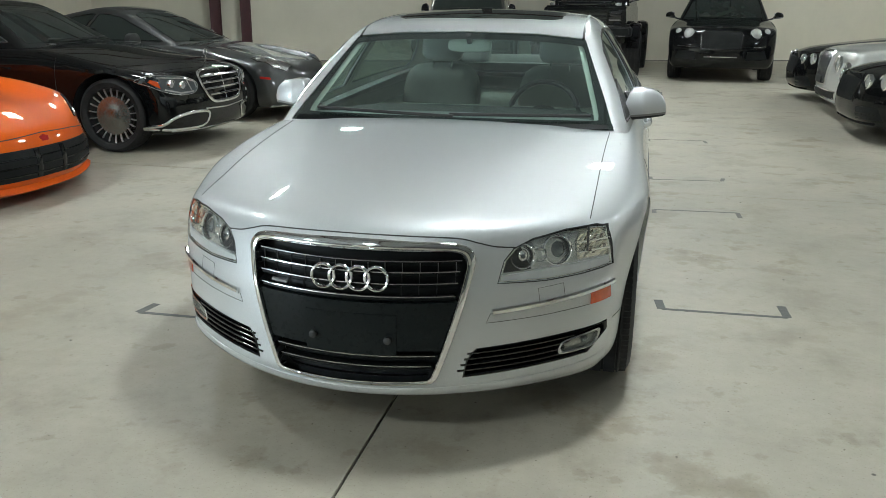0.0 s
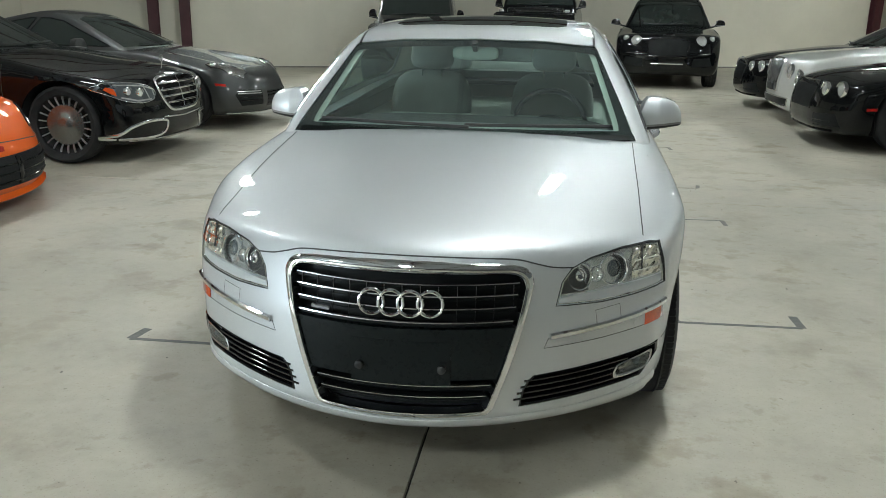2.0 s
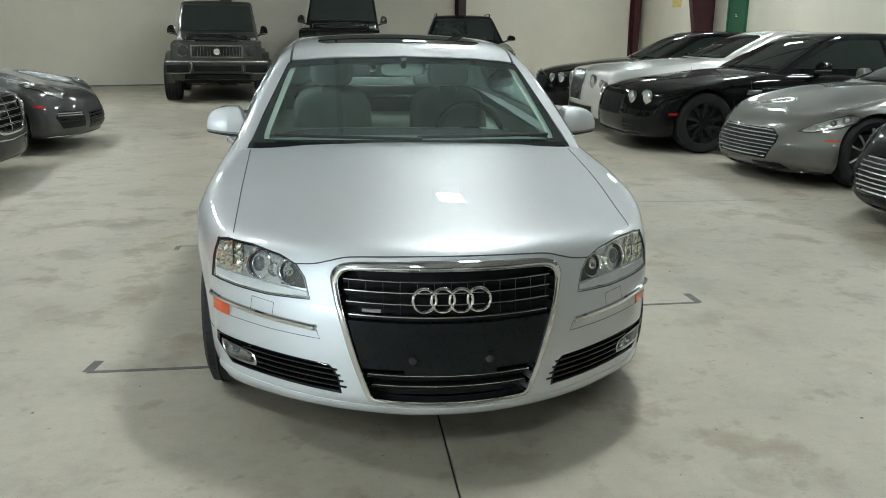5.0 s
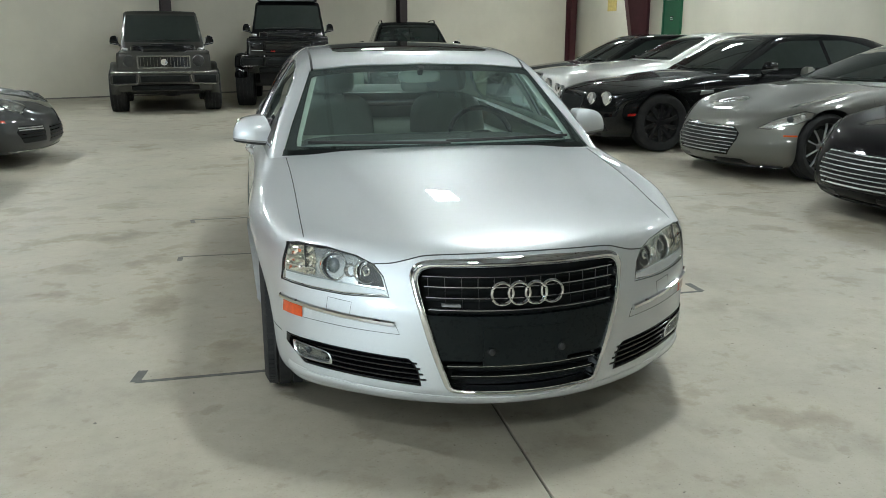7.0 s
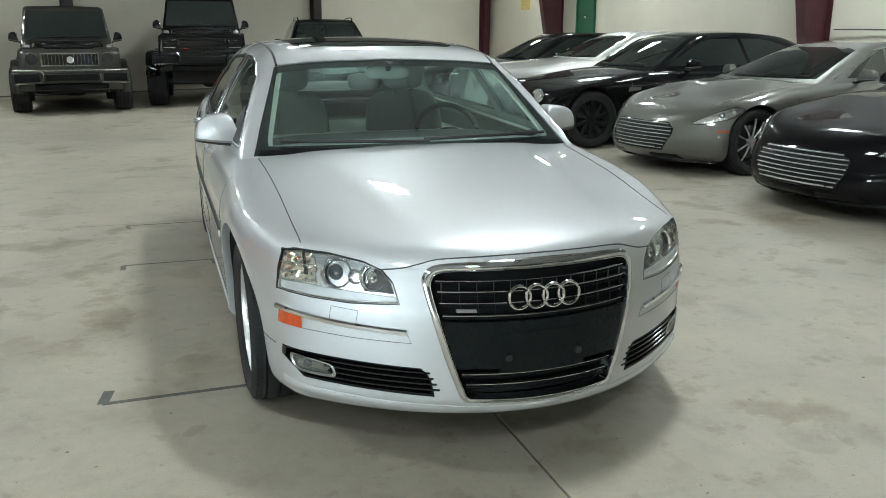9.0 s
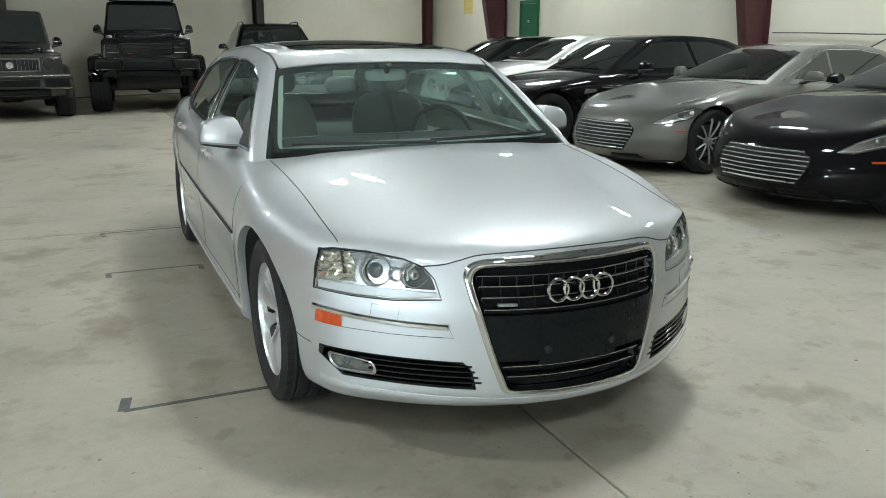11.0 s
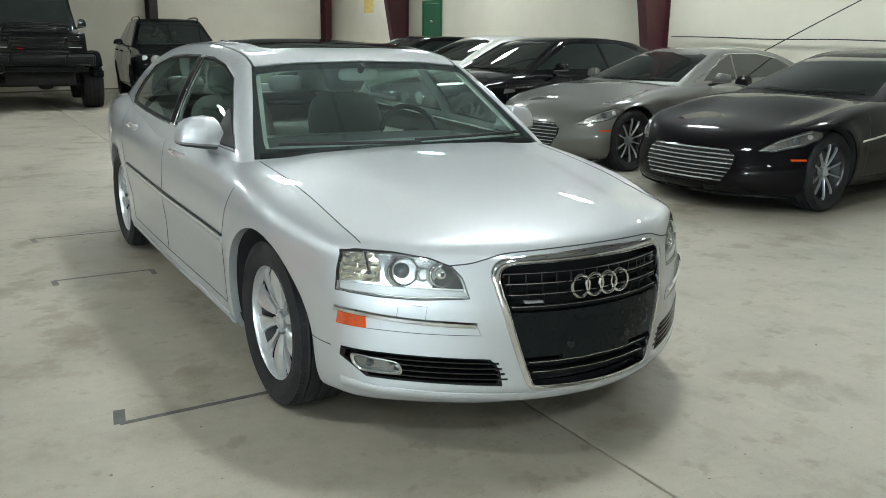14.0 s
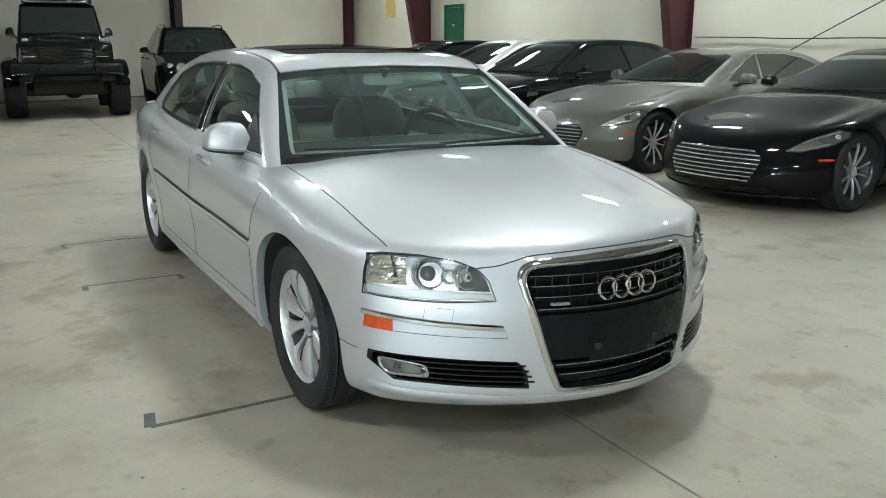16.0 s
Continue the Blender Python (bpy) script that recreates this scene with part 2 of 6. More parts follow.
M_LENSGREY = mat("projector_glass", (0.14, 0.155, 0.165), 0.05, 0.5, vary=0.1, scale=30, coat=1.0)
M_BRIGHTBAR = mat("bright_bar", (0.82, 0.83, 0.84), 0.25, 0.7, vary=0.05, scale=20)
M_ORANGELENS = mat("orange_lens", (0.60, 0.075, 0.012), 0.12, vary=0.2, scale=60, coat=0.6)
M_REDLENS = mat("red_lens", (0.45, 0.02, 0.015), 0.12, vary=0.2, scale=60, coat=0.6)
M_PALELENS = mat("pale_lamp", (0.62, 0.62, 0.61), 0.10, 0.6, vary=0.10, scale=25, coat=1.0)
M_LEATHER = mat("grey_leather", (0.235, 0.245, 0.225), 0.5, vary=0.1, scale=8, bump=0.4, bump_scale=220)
M_DASH = mat("dark_dash", (0.035, 0.037, 0.036), 0.6, vary=0.15, bump=0.4, bump_scale=250)
M_HEADLINER = mat("pale_headliner", (0.50, 0.53, 0.47), 0.9, vary=0.06, bump=0.3, bump_scale=300)
M_DARKMETAL = mat("dark_satin_metal", (0.30, 0.30, 0.28), 0.26, 0.85, vary=0.1, scale=20)
M_GAP = mat("panel_gap", (0.05, 0.05, 0.05), 0.8)
M_CABLE = mat("dark_cable", (0.03, 0.03, 0.032), 0.6)
M_SIGN = mat("yellow_paper", (0.62, 0.48, 0.16), 0.7, vary=0.15, scale=8)
M_PAPER = mat("white_paper", (0.75, 0.75, 0.72), 0.7, vary=0.1, scale=20)
M_WOODRIM = mat("dark_wheel_leather", (0.03, 0.031, 0.031), 0.4, vary=0.2, scale=20)

# daylight through the open roller door behind the camera
door_light = bpy.data.lights.new("door_daylight", "AREA")
door_light.shape, door_light.size, door_light.size_y = "RECTANGLE", 3.6, 1.15
door_light.energy, door_light.color = DOOR_POWER, (0.74, 0.90, 1.0)
dl = new("door_daylight", door_light)
dl.matrix_world = look((-13.52, DOOR_Y, 0.64), (0, DOOR_Y, 0.64))


# ---- mesh helpers ----
from mathutils.bvhtree import BVHTree


def link_mesh(name, me, material, parent=None, label="", smooth=True):
    ob = new(name, me)
    me.materials.append(material)
    if smooth:
        me.polygons.foreach_set("use_smooth", [True] * len(me.polygons))
    if parent is not None:
        ob.parent = parent
    if label:
        ob["label"] = label
    return ob


def part(name, bm, material, parent=None, label="", smooth=True, sharp=40):
    me = bpy.data.meshes.new(name)
    bm.normal_update()
    bm.to_mesh(me)
    bm.free()
    ob = link_mesh(name, me, material, parent, label, smooth)
    if smooth and sharp:
        me.set_sharp_from_angle(angle=radians(sharp))
    return ob


def thing(name, m, label, category, group=""):
    ob = new(name)
    ob.empty_display_size = 0.2
    ob.matrix_world = m
    return tagged(ob, label, category, group)


def curve(pts):
    """A smooth, monotone curve through (a, b) pairs; returns a function on arrays."""
    xs = np.array([p[0] for p in pts], float)
    ys = np.array([p[1] for p in pts], float)
    h = np.diff(xs)
    d = np.diff(ys) / h
    s = np.zeros(len(xs))
    s[0], s[-1] = d[0], d[-1]
    for i in range(1, len(xs) - 1):
        s[i] = 0 if d[i - 1] * d[i] <= 0 else 2 * d[i - 1] * d[i] / (d[i - 1] + d[i])

    def at(q):
        q = np.asarray(q, float)
        c = np.clip(q, xs[0], xs[-1])
        i = np.clip(np.searchsorted(xs, c, side="right") - 1, 0, len(h) - 1)
        t = (c - xs[i]) / h[i]
        a, b = ys[i], ys[i + 1]
        r = (2 * t**3 - 3 * t**2 + 1) * a + (t**3 - 2 * t**2 + t) * h[i] * s[i] + (-2 * t**3 + 3 * t**2) * b + (t**3 - t**2) * h[i] * s[i + 1]
        return r + (q - c) * np.where(q < xs[0], s[0], s[-1])
    return at


def smax(fs, k):
    m = np.maximum.reduce(fs)
    return m + k * np.log(sum(np.exp((f - m) / k) for f in fs))


def hull(field, inner, outer, n):
    """The closed surface field = 0, found along rays from an inner box to an outer box. n: pieces along x, y, z."""
    (ix, iy0, iy1, iz0, iz1), (ox, oy0, oy1, oz0, oz1) = inner, outer
    nx, ny, nz = n
    idx, pts = {}, []

    def vid(i, j, k):
        key = (i, j, k)
        if key not in idx:
            idx[key] = len(pts)
            pts.append(key)
        return idx[key]
    faces = []
    for i in range(nx):
        for j in range(ny):
            faces.append([vid(i, j, 0), vid(i, j + 1, 0), vid(i + 1, j + 1, 0), vid(i + 1, j, 0)])
            faces.append([vid(i, j, nz), vid(i + 1, j, nz), vid(i + 1, j + 1, nz), vid(i, j + 1, nz)])
    for i in range(nx):
        for k in range(nz):
            faces.append([vid(i, 0, k), vid(i + 1, 0, k), vid(i + 1, 0, k + 1), vid(i, 0, k + 1)])
            faces.append([vid(i, ny, k), vid(i, ny, k + 1), vid(i + 1, ny, k + 1), vid(i + 1, ny, k)])
    for j in range(ny):
        for k in range(nz):
            faces.append([vid(0, j, k), vid(0, j, k + 1), vid(0, j + 1, k + 1), vid(0, j + 1, k)])
            faces.append([vid(nx, j, k), vid(nx, j + 1, k), vid(nx, j + 1, k + 1), vid(nx, j, k + 1)])
    q = np.array(pts, float) / np.array([nx, ny, nz])
    u, v, w = q[:, 0] * 2 - 1, q[:, 1], q[:, 2]
    a = np.stack([u * ix, iy0 + v * (iy1 - iy0), iz0 + w * (iz1 - iz0)], 1)
    b = np.stack([u * ox, oy0 + v * (oy1 - oy0), oz0 + w * (oz1 - oz0)], 1)
    lo, hi = np.zeros(len(q)), np.full(len(q), 1.4)
    for _ in range(34):
        t = (lo + hi) / 2
        p = a + (b - a) * t[:, None]
        inside = field(p[:, 0], p[:, 1], p[:, 2]) < 0
        lo, hi = np.where(inside, t, lo), np.where(inside, hi, t)
    p = a + (b - a) * lo[:, None]
    bm = bmesh.new()
    vs = [bm.verts.new(c) for c in p]
    for f in faces:
        bm.faces.new([vs[i] for i in f])
    bm.normal_update()
    return bm


AXES = {"x": (0, 1, 2), "y": (1, 0, 2), "z": (2, 0, 1)}


def flat(co, axis):
    _, a, b = AXES[axis]
    return co[a], co[b]


def lift(axis, a, b, d):
    v = [0, 0, 0]
    v[AXES[axis][0]], v[AXES[axis][1]], v[AXES[axis][2]] = d, a, b
    return Vector(v)


def ccw(poly):
    s = sum(poly[i - 1][0] * poly[i][1] - poly[i][0] * poly[i - 1][1] for i in range(len(poly)))
    return list(poly) if s > 0 else list(poly)[::-1]


def inside_convex(p, poly, eps=0.0):
    for i in range(len(poly)):
        (ax, ay), (bx, by) = poly[i - 1], poly[i]
        if (bx - ax) * (p[1] - ay) - (by - ay) * (p[0] - ax) < -eps:
            return False
    return True


def cut_hole(bm, poly, axis, sign, depth=0.02, near=None):
    """Cuts a convex outline, given in the two other axes, through the faces that look along sign * axis, and turns the edge inwards."""
    poly = ccw(poly)
    k = AXES[axis][0]
    lo = [min(p[i] for p in poly) - 0.05 for i in (0, 1)]
    hi = [max(p[i] for p in poly) + 0.05 for i in (0, 1)]
    faces = []
    for f in bm.faces:
        if f.normal[k] * sign < 0.05:
            continue
        if near is not None and not near(f.calc_center_median()):
            continue
        q = [flat(v.co, axis) for v in f.verts]
        if any(max(c[i] for c in q) < lo[i] or min(c[i] for c in q) > hi[i] for i in (0, 1)):
            continue
        faces.append(f)
    geom = list(set(faces) | {e for f in faces for e in f.edges} | {v for f in faces for v in f.verts})
    for i in range(len(poly)):
        (ax, ay), (bx, by) = poly[i - 1], poly[i]
        nrm = lift(axis, by - ay, -(bx - ax), 0).normalized()
        r = bmesh.ops.bisect_plane(bm, geom=geom, dist=1e-5, plane_co=lift(axis, ax, ay, 0), plane_no=nrm)
        geom = r["geom"]
    inside = [f for f in geom if isinstance(f, bmesh.types.BMFace) and inside_convex(flat(f.calc_center_median(), axis), poly, 1e-7)]
    rim = {e for f in inside for e in f.edges if sum(1 for g in e.link_faces if g in set(inside)) == 1 and len(e.link_faces) == 2}
    bmesh.ops.delete(bm, geom=inside, context="FACES")
    rim = [e for e in rim if e.is_valid]
    if depth and rim:
        r = bmesh.ops.extrude_edge_only(bm, edges=rim)
        d = lift(axis, 0, 0, -sign * depth)
        for v in r["geom"]:
            if isinstance(v, bmesh.types.BMVert):
                v.co += d
    bm.normal_update()


class Skin:
    """A hull's surface to lay patches and strips on."""

    def __init__(self, bm):
        self.tree = BVHTree.FromBMesh(bm)

    def hit(self, axis, sign, a, b):
        loc, nor, _, _ = self.tree.ray_cast(lift(axis, a, b, sign * 20.0), lift(axis, 0, 0, -sign))
        if loc is None:
            loc, nor, _, _ = self.tree.find_nearest(lift(axis, a, b, sign * 2.0))
        return loc, nor


def flat_grid(poly, step):
    """A bmesh of a convex outline in the xy plane, split into a grid."""
    poly = ccw(poly)
    x0, x1 = min(p[0] for p in poly), max(p[0] for p in poly)
    y0, y1 = min(p[1] for p in poly), max(p[1] for p in poly)
    nx, ny = max(1, math.ceil((x1 - x0) / step)), max(1, math.ceil((y1 - y0) / step))
    bm = bmesh.new()
    vs = [[bm.verts.new((x0 + (x1 - x0) * i / nx, y0 + (y1 - y0) * j / ny, 0)) for i in range(nx + 1)] for j in range(ny + 1)]
    for j in range(ny):
        for i in range(nx):
            bm.faces.new((vs[j][i], vs[j][i + 1], vs[j + 1][i + 1], vs[j + 1][i]))
    for i in range(len(poly)):
        (ax, ay), (bx, by) = poly[i - 1], poly[i]
        bmesh.ops.bisect_plane(bm, geom=bm.verts[:] + bm.edges[:] + bm.faces[:], dist=1e-6, plane_co=(ax, ay, 0), plane_no=(by - ay, -(bx - ax), 0), clear_outer=True)
    return bm


def patch(skin, poly, axis, sign, out=0.003, deep=0.012, step=0.05):
    """A pane or lamp that follows the skin: the outline laid on it, standing out by out, with an edge that goes deep into it."""
    bm = flat_grid(poly, step)
    for v in bm.verts:
        loc, nor = skin.hit(axis, sign, v.co.x, v.co.y)
        if nor[AXES[axis][0]] * sign < 0:
            nor = -nor
        v.co = loc + nor * out
    bm.normal_update()
    k = AXES[axis][0]
    if sum(f.normal[k] for f in bm.faces) * sign < 0:
        bmesh.ops.reverse_faces(bm, faces=bm.faces)
    if deep:
        r = bmesh.ops.extrude_edge_only(bm, edges=[e for e in bm.edges if e.is_boundary])
        for v in r["geom"]:
            if isinstance(v, bmesh.types.BMVert):
                v.co += lift(axis, 0, 0, -sign * deep)
    return bm


def resample(pts, step):
    out = [Vector(pts[0])]
    for a, b in zip(pts, pts[1:]):
        a, b = Vector(a), Vector(b)
        n = max(1, round((b - a).length / step))
        out += [a.lerp(b, i / n) for i in range(1, n + 1)]
    return out


def smooth_line(pts, n=8, closed=False):
    """Catmull-Rom through the points."""
    P = [Vector(p) for p in pts]
    m = len(P)
    out = []
    for i in range(m if closed else m - 1):
        p0 = P[(i - 1) % m] if closed or i > 0 else P[i]
        p1, p2 = P[i], P[(i + 1) % m]
        p3 = P[(i + 2) % m] if closed or i + 2 < m else P[(i + 1) % m]
        for j in range(n):
            t = j / n
            out.append(0.5 * ((2 * p1) + (p2 - p0) * t + (2 * p0 - 5 * p1 + 4 * p2 - p3) * t * t + (3 * p1 - p0 - 3 * p2 + p3) * t**3))
    if not closed:
        out.append(P[-1])
    return out


def on_skin(skin, pts2, axis, sign, step=0.03):
    res = []
    for p in resample([(*q, 0) for q in pts2], step):
        loc, nor = skin.hit(axis, sign, p.x, p.y)
        if nor[AXES[axis][0]] * sign < 0:
            nor = -nor
        res.append((loc, nor))
    return res


def strip(path, width, out=0.002, deep=0.006, closed=False, round_top=0.0, bm=None):
    """A moulding along (place, normal) pairs: width across, standing out, sunk deep."""
    bm = bm or bmesh.new()
    rows = []
    n = len(path)
    for i, (p, nor) in enumerate(path):
        a = path[i - 1][0] if i or closed else p
        b = path[(i + 1) % n][0] if i + 1 < n or closed else p
        t = (b - a)
        t = t.normalized() if t.length > 1e-9 else Vector((1, 0, 0))
        s = nor.cross(t)
        s = s.normalized() if s.length > 1e-9 else Vector((0, 0, 1))
        h = s * (width / 2)
        prof = [p - h - nor * deep, p - h + nor * (out - round_top), p - h * 0.5 + nor * out, p + h * 0.5 + nor * out, p + h + nor * (out - round_top), p + h - nor * deep]
        rows.append([bm.verts.new(c) for c in prof])
    m = len(rows)
    for i in range(m if closed else m - 1):
        r0, r1 = rows[i], rows[(i + 1) % m]
        for j in range(5):
            bm.faces.new((r0[j], r1[j], r1[j + 1], r0[j + 1]))
    if not closed:
        bm.faces.new(rows[0])
        bm.faces.new(rows[-1][::-1])
    bmesh.ops.recalc_face_normals(bm, faces=bm.faces)
    return bm


def band(skin, outer, inner, profile, axis="y", sign=-1, n=5, straight=False):
    """A closed moulding between two outlines with as many corners each: profile gives (share of the way in, height over the skin)."""
    if straight:
        a, b = ([Vector((*p, 0)).lerp(Vector((*q, 0)), i / n) for p, q in zip(poly, list(poly[1:]) + [poly[0]]) for i in range(n)] for poly in (outer, inner))
    else:
        a, b = (smooth_line([(*p, 0) for p in poly], n, True) for poly in (outer, inner))
    bm = bmesh.new()
    rows = []
    for p, q in zip(a, b):
        row = []
        for share, high in profile:
            c = p.lerp(q, share)
            loc, nor = skin.hit(axis, sign, c.x, c.y)
            if nor[AXES[axis][0]] * sign < 0:
                nor = -nor
            row.append(bm.verts.new(loc + nor * high))
        rows.append(row)
    for i in range(len(rows)):
        r0, r1 = rows[i - 1], rows[i]
        for j in range(len(profile) - 1):
            bm.faces.new((r0[j], r1[j], r1[j + 1], r0[j + 1]))
    bm.normal_update()
    k = AXES[axis][0]
    if sum(f.normal[k] * f.calc_area() for f in bm.faces) * sign < 0:
        bmesh.ops.reverse_faces(bm, faces=bm.faces)
    return bm


def shrink(poly, d):
    """A smaller copy of an outline, drawn in by about d all round."""
    cx, cy = sum(p[0] for p in poly) / len(poly), sum(p[1] for p in poly) / len(poly)
    hx = max(abs(p[0] - cx) for p in poly)
    hy = max(abs(p[1] - cy) for p in poly)
    return [(cx + (a - cx) * (1 - d / hx), cy + (b - cy) * (1 - d / hy)) for a, b in poly]


def whole(half):
    """An outline from its right half, from the top middle to the bottom middle."""
    return list(half) + [(-a, b) for a, b in half[-2:0:-1]]


def tube(pts, r, sides=8, closed=False, bm=None, flat_z=1.0):
    bm = bm or bmesh.new()
    P = [Vector(p) for p in pts]
    n = len(P)
    rows = []
    for i in range(n):
        a = P[i - 1] if i or closed else P[i]
        b = P[(i + 1) % n] if i + 1 < n or closed else P[i]
        t = (b - a).normalized()
        up = Vector((0, 0, 1)) if abs(t.z) < 0.9 else Vector((0, 1, 0))
        s = t.cross(up).normalized()
        u = s.cross(t)
        rows.append([bm.verts.new(P[i] + s * math.cos(q) * r + u * math.sin(q) * r * flat_z) for q in (2 * math.pi * j / sides for j in range(sides))])
    for i in range(n if closed else n - 1):
        r0, r1 = rows[i], rows[(i + 1) % n]
        for j in range(sides):
            bm.faces.new((r0[j], r0[(j + 1) % sides], r1[(j + 1) % sides], r1[j]))
    if not closed:
        bm.faces.new(rows[0][::-1])
        bm.faces.new(rows[-1])
    bmesh.ops.recalc_face_normals(bm, faces=bm.faces)
    return bm


def box(x0, x1, y0, y1, z0, z1, bevel=0.0, seg=2, bm=None):
    own = bmesh.new()
    bmesh.ops.create_cube(own, size=1)
    for v in own.verts:
        v.co = Vector(((x0 + x1) / 2 + v.co.x * (x1 - x0), (y0 + y1) / 2 + v.co.y * (y1 - y0), (z0 + z1) / 2 + v.co.z * (z1 - z0)))
    if bevel:
        bmesh.ops.bevel(own, geom=own.edges[:], offset=bevel, segments=seg, affect="EDGES", profile=0.5)
    if bm is None:
        return own
    me = bpy.data.meshes.new("tmp")
    own.to_mesh(me)
    own.free()
    bm.from_mesh(me)
    bpy.data.meshes.remove(me)
    return bm


def lathe(profile, seg=48, axis="x"):
    """Turns (radius, along) pairs about an axis through the origin."""
    bm = bmesh.new()
    rows = []
    for i in range(seg):
        c, s = math.cos(2 * math.pi * i / seg), math.sin(2 * math.pi * i / seg)
        rows.append([bm.verts.new((a, r * c, r * s) if axis == "x" else (r * c, a, r * s) if axis == "y" else (r * c, r * s, a)) for r, a in profile])
    for i in range(seg):
        r0, r1 = rows[i], rows[(i + 1) % seg]
        for j in range(len(profile) - 1):
            bm.faces.new((r0[j], r1[j], r1[j + 1], r0[j + 1]))
    bmesh.ops.remove_doubles(bm, verts=bm.verts, dist=1e-5)
    bmesh.ops.recalc_face_normals(bm, faces=bm.faces)
    return bm


def shift(bm, m):
    bmesh.ops.transform(bm, matrix=m, verts=bm.verts)
    return bm


def soft_box(cx, cy, cz, hx, hy, hz, p=4.0, n=(8, 8, 8), bend=None):
    """A cushion: a superellipsoid, optionally bent by a function of the place."""
    def field(x, y, z):
        return np.abs(x / hx)**p + np.abs(y / hy)**p + np.abs(z / hz)**p - 1
    bm = hull(field, (hx * 0.05, -hy * 0.05, hy * 0.05, -hz * 0.05, hz * 0.05), (hx, -hy, hy, -hz, hz), n)
    for v in bm.verts:
        if bend:
            v.co = bend(v.co)
        v.co += Vector((cx, cy, cz))
    return bm


# ---- the hall ----
WALL_TILT = math.degrees(math.atan(0.35))          # the far wall does not run square to the cars
X_EAST, X_WEST, Y_SOUTH = 8.9, -13.5, -9.0
PANEL_Z = 3.1


def far_y(x):
    return 24.1 + 0.35 * x


floor = part("floor", box(-14.2, 9.6, -9.6, 29.5, -0.30, -0.012), M_JOINT, None, smooth=False)
tagged(floor, "sealed grey concrete floor with saw-cut joints and stains", "floor", kind="structure")
JX, JY, JG = -0.785, 6.86, 0.004
for x0, x1 in ((-14.0, JX - JG), (JX + JG, 9.4)):
    for y0, y1 in ((-9.4, JY - JG), (JY + JG, 29.3)):
        part("concrete_slab", box(x0, x1, y0, y1, -0.2, 0.0, 0.003, 1), M_FLOOR, floor, smooth=False)


def wall(name, length, m, label, height=CEILING_Z):
    w = part(name, box(-length / 2, length / 2, 0, 0.25, 0, PANEL_Z), M_WALL, None, smooth=False)
    w.matrix_world = m
    tagged(w, label, "wall", kind="structure")
    # upper wall and cap are out of view, added to darken reflections
    part("unseen_upper_wall", box(-length / 2, length / 2, 0.02, 0.25, PANEL_Z, height), M_UPPERWALL, w, "unseen upper wall, set dark to dim reflections in the cars", smooth=False)
    part("panel_cap", box(-length / 2, length / 2, -0.004, 0.02, PANEL_Z, PANEL_Z + 0.03, 0.003, 1), M_HOUSING, w, smooth=False)
    part("baseboard", box(-length / 2, length / 2, -0.006, 0.0, 0.0, 0.035, 0.002, 1), M_BASE, w, "dark worn base strip", smooth=False)
    return w


LEN_N = (X_EAST - X_WEST + 1.0) / math.cos(radians(WALL_TILT))
wall("wall_north", LEN_N, pose((X_EAST + X_WEST) / 2, far_y((X_EAST + X_WEST) / 2), 0, 0, 0, WALL_TILT), "cream painted far wall of the hall")
wall("wall_east", 37.0, pose(X_EAST, Y_SOUTH + 18.5, 0, 0, 0, -90), "cream painted side wall with steel columns")
wall("wall_south", X_EAST - X_WEST, pose((X_EAST + X_WEST) / 2, Y_SOUTH, 0, 0, 0, 180), "cream painted near wall")
wall("wall_west", 22.0 - DOOR_Y - 2.0, pose(X_WEST, (22.0 + DOOR_Y + 2.0) / 2, 0, 0, 0, 90), "cream painted side wall")
for nm, y0, y1, z0 in (("wall_west_end", Y_SOUTH, DOOR_Y - 2.0, 0), ("wall_west_head", DOOR_Y - 2.0, DOOR_Y + 2.0, 2.25)):
    w = part(nm, box(X_WEST - 0.25, X_WEST, y0, y1, z0, CEILING_Z), M_WALL, None, smooth=False)
    tagged(w, "cream painted wall beside the roller door", "wall", kind="structure")
rd = thing("roller_door", pose(X_WEST, DOOR_Y, 0, 0, 0, 90), "white roller door raised half-way over the entrance", "door")
part("curtain", box(-2.0, 2.0, -0.06, -0.03, 1.25, 2.40), M_HOUSING, rd, "slatted white curtain", smooth=False)
part("drum_box", box(-2.1, 2.1, -0.42, -0.004, 2.25, 2.70, 0.02), M_HOUSING, rd)
for sx in (-2.06, 2.06):
    part("guide_rail", box(sx - 0.05, sx + 0.05, -0.09, -0.004, 0.0, 2.25, 0.004, 1), M_DULLCHROME, rd)
yard = part("yard_ground", box(-60, X_WEST - 0.9, -40, 30, -0.25, -0.03), M_FLOOR, None, smooth=False)
tagged(yard, "pale concrete yard outside the door", "ground", kind="structure")
ceil = part("ceiling", box(X_WEST - 0.4, X_EAST + 0.4, Y_SOUTH - 0.4, 28.6, CEILING_Z, CEILING_Z + 0.2), M_CEIL, None, smooth=False)
tagged(ceil, "grey insulated roof lining", "ceiling", kind="structure")


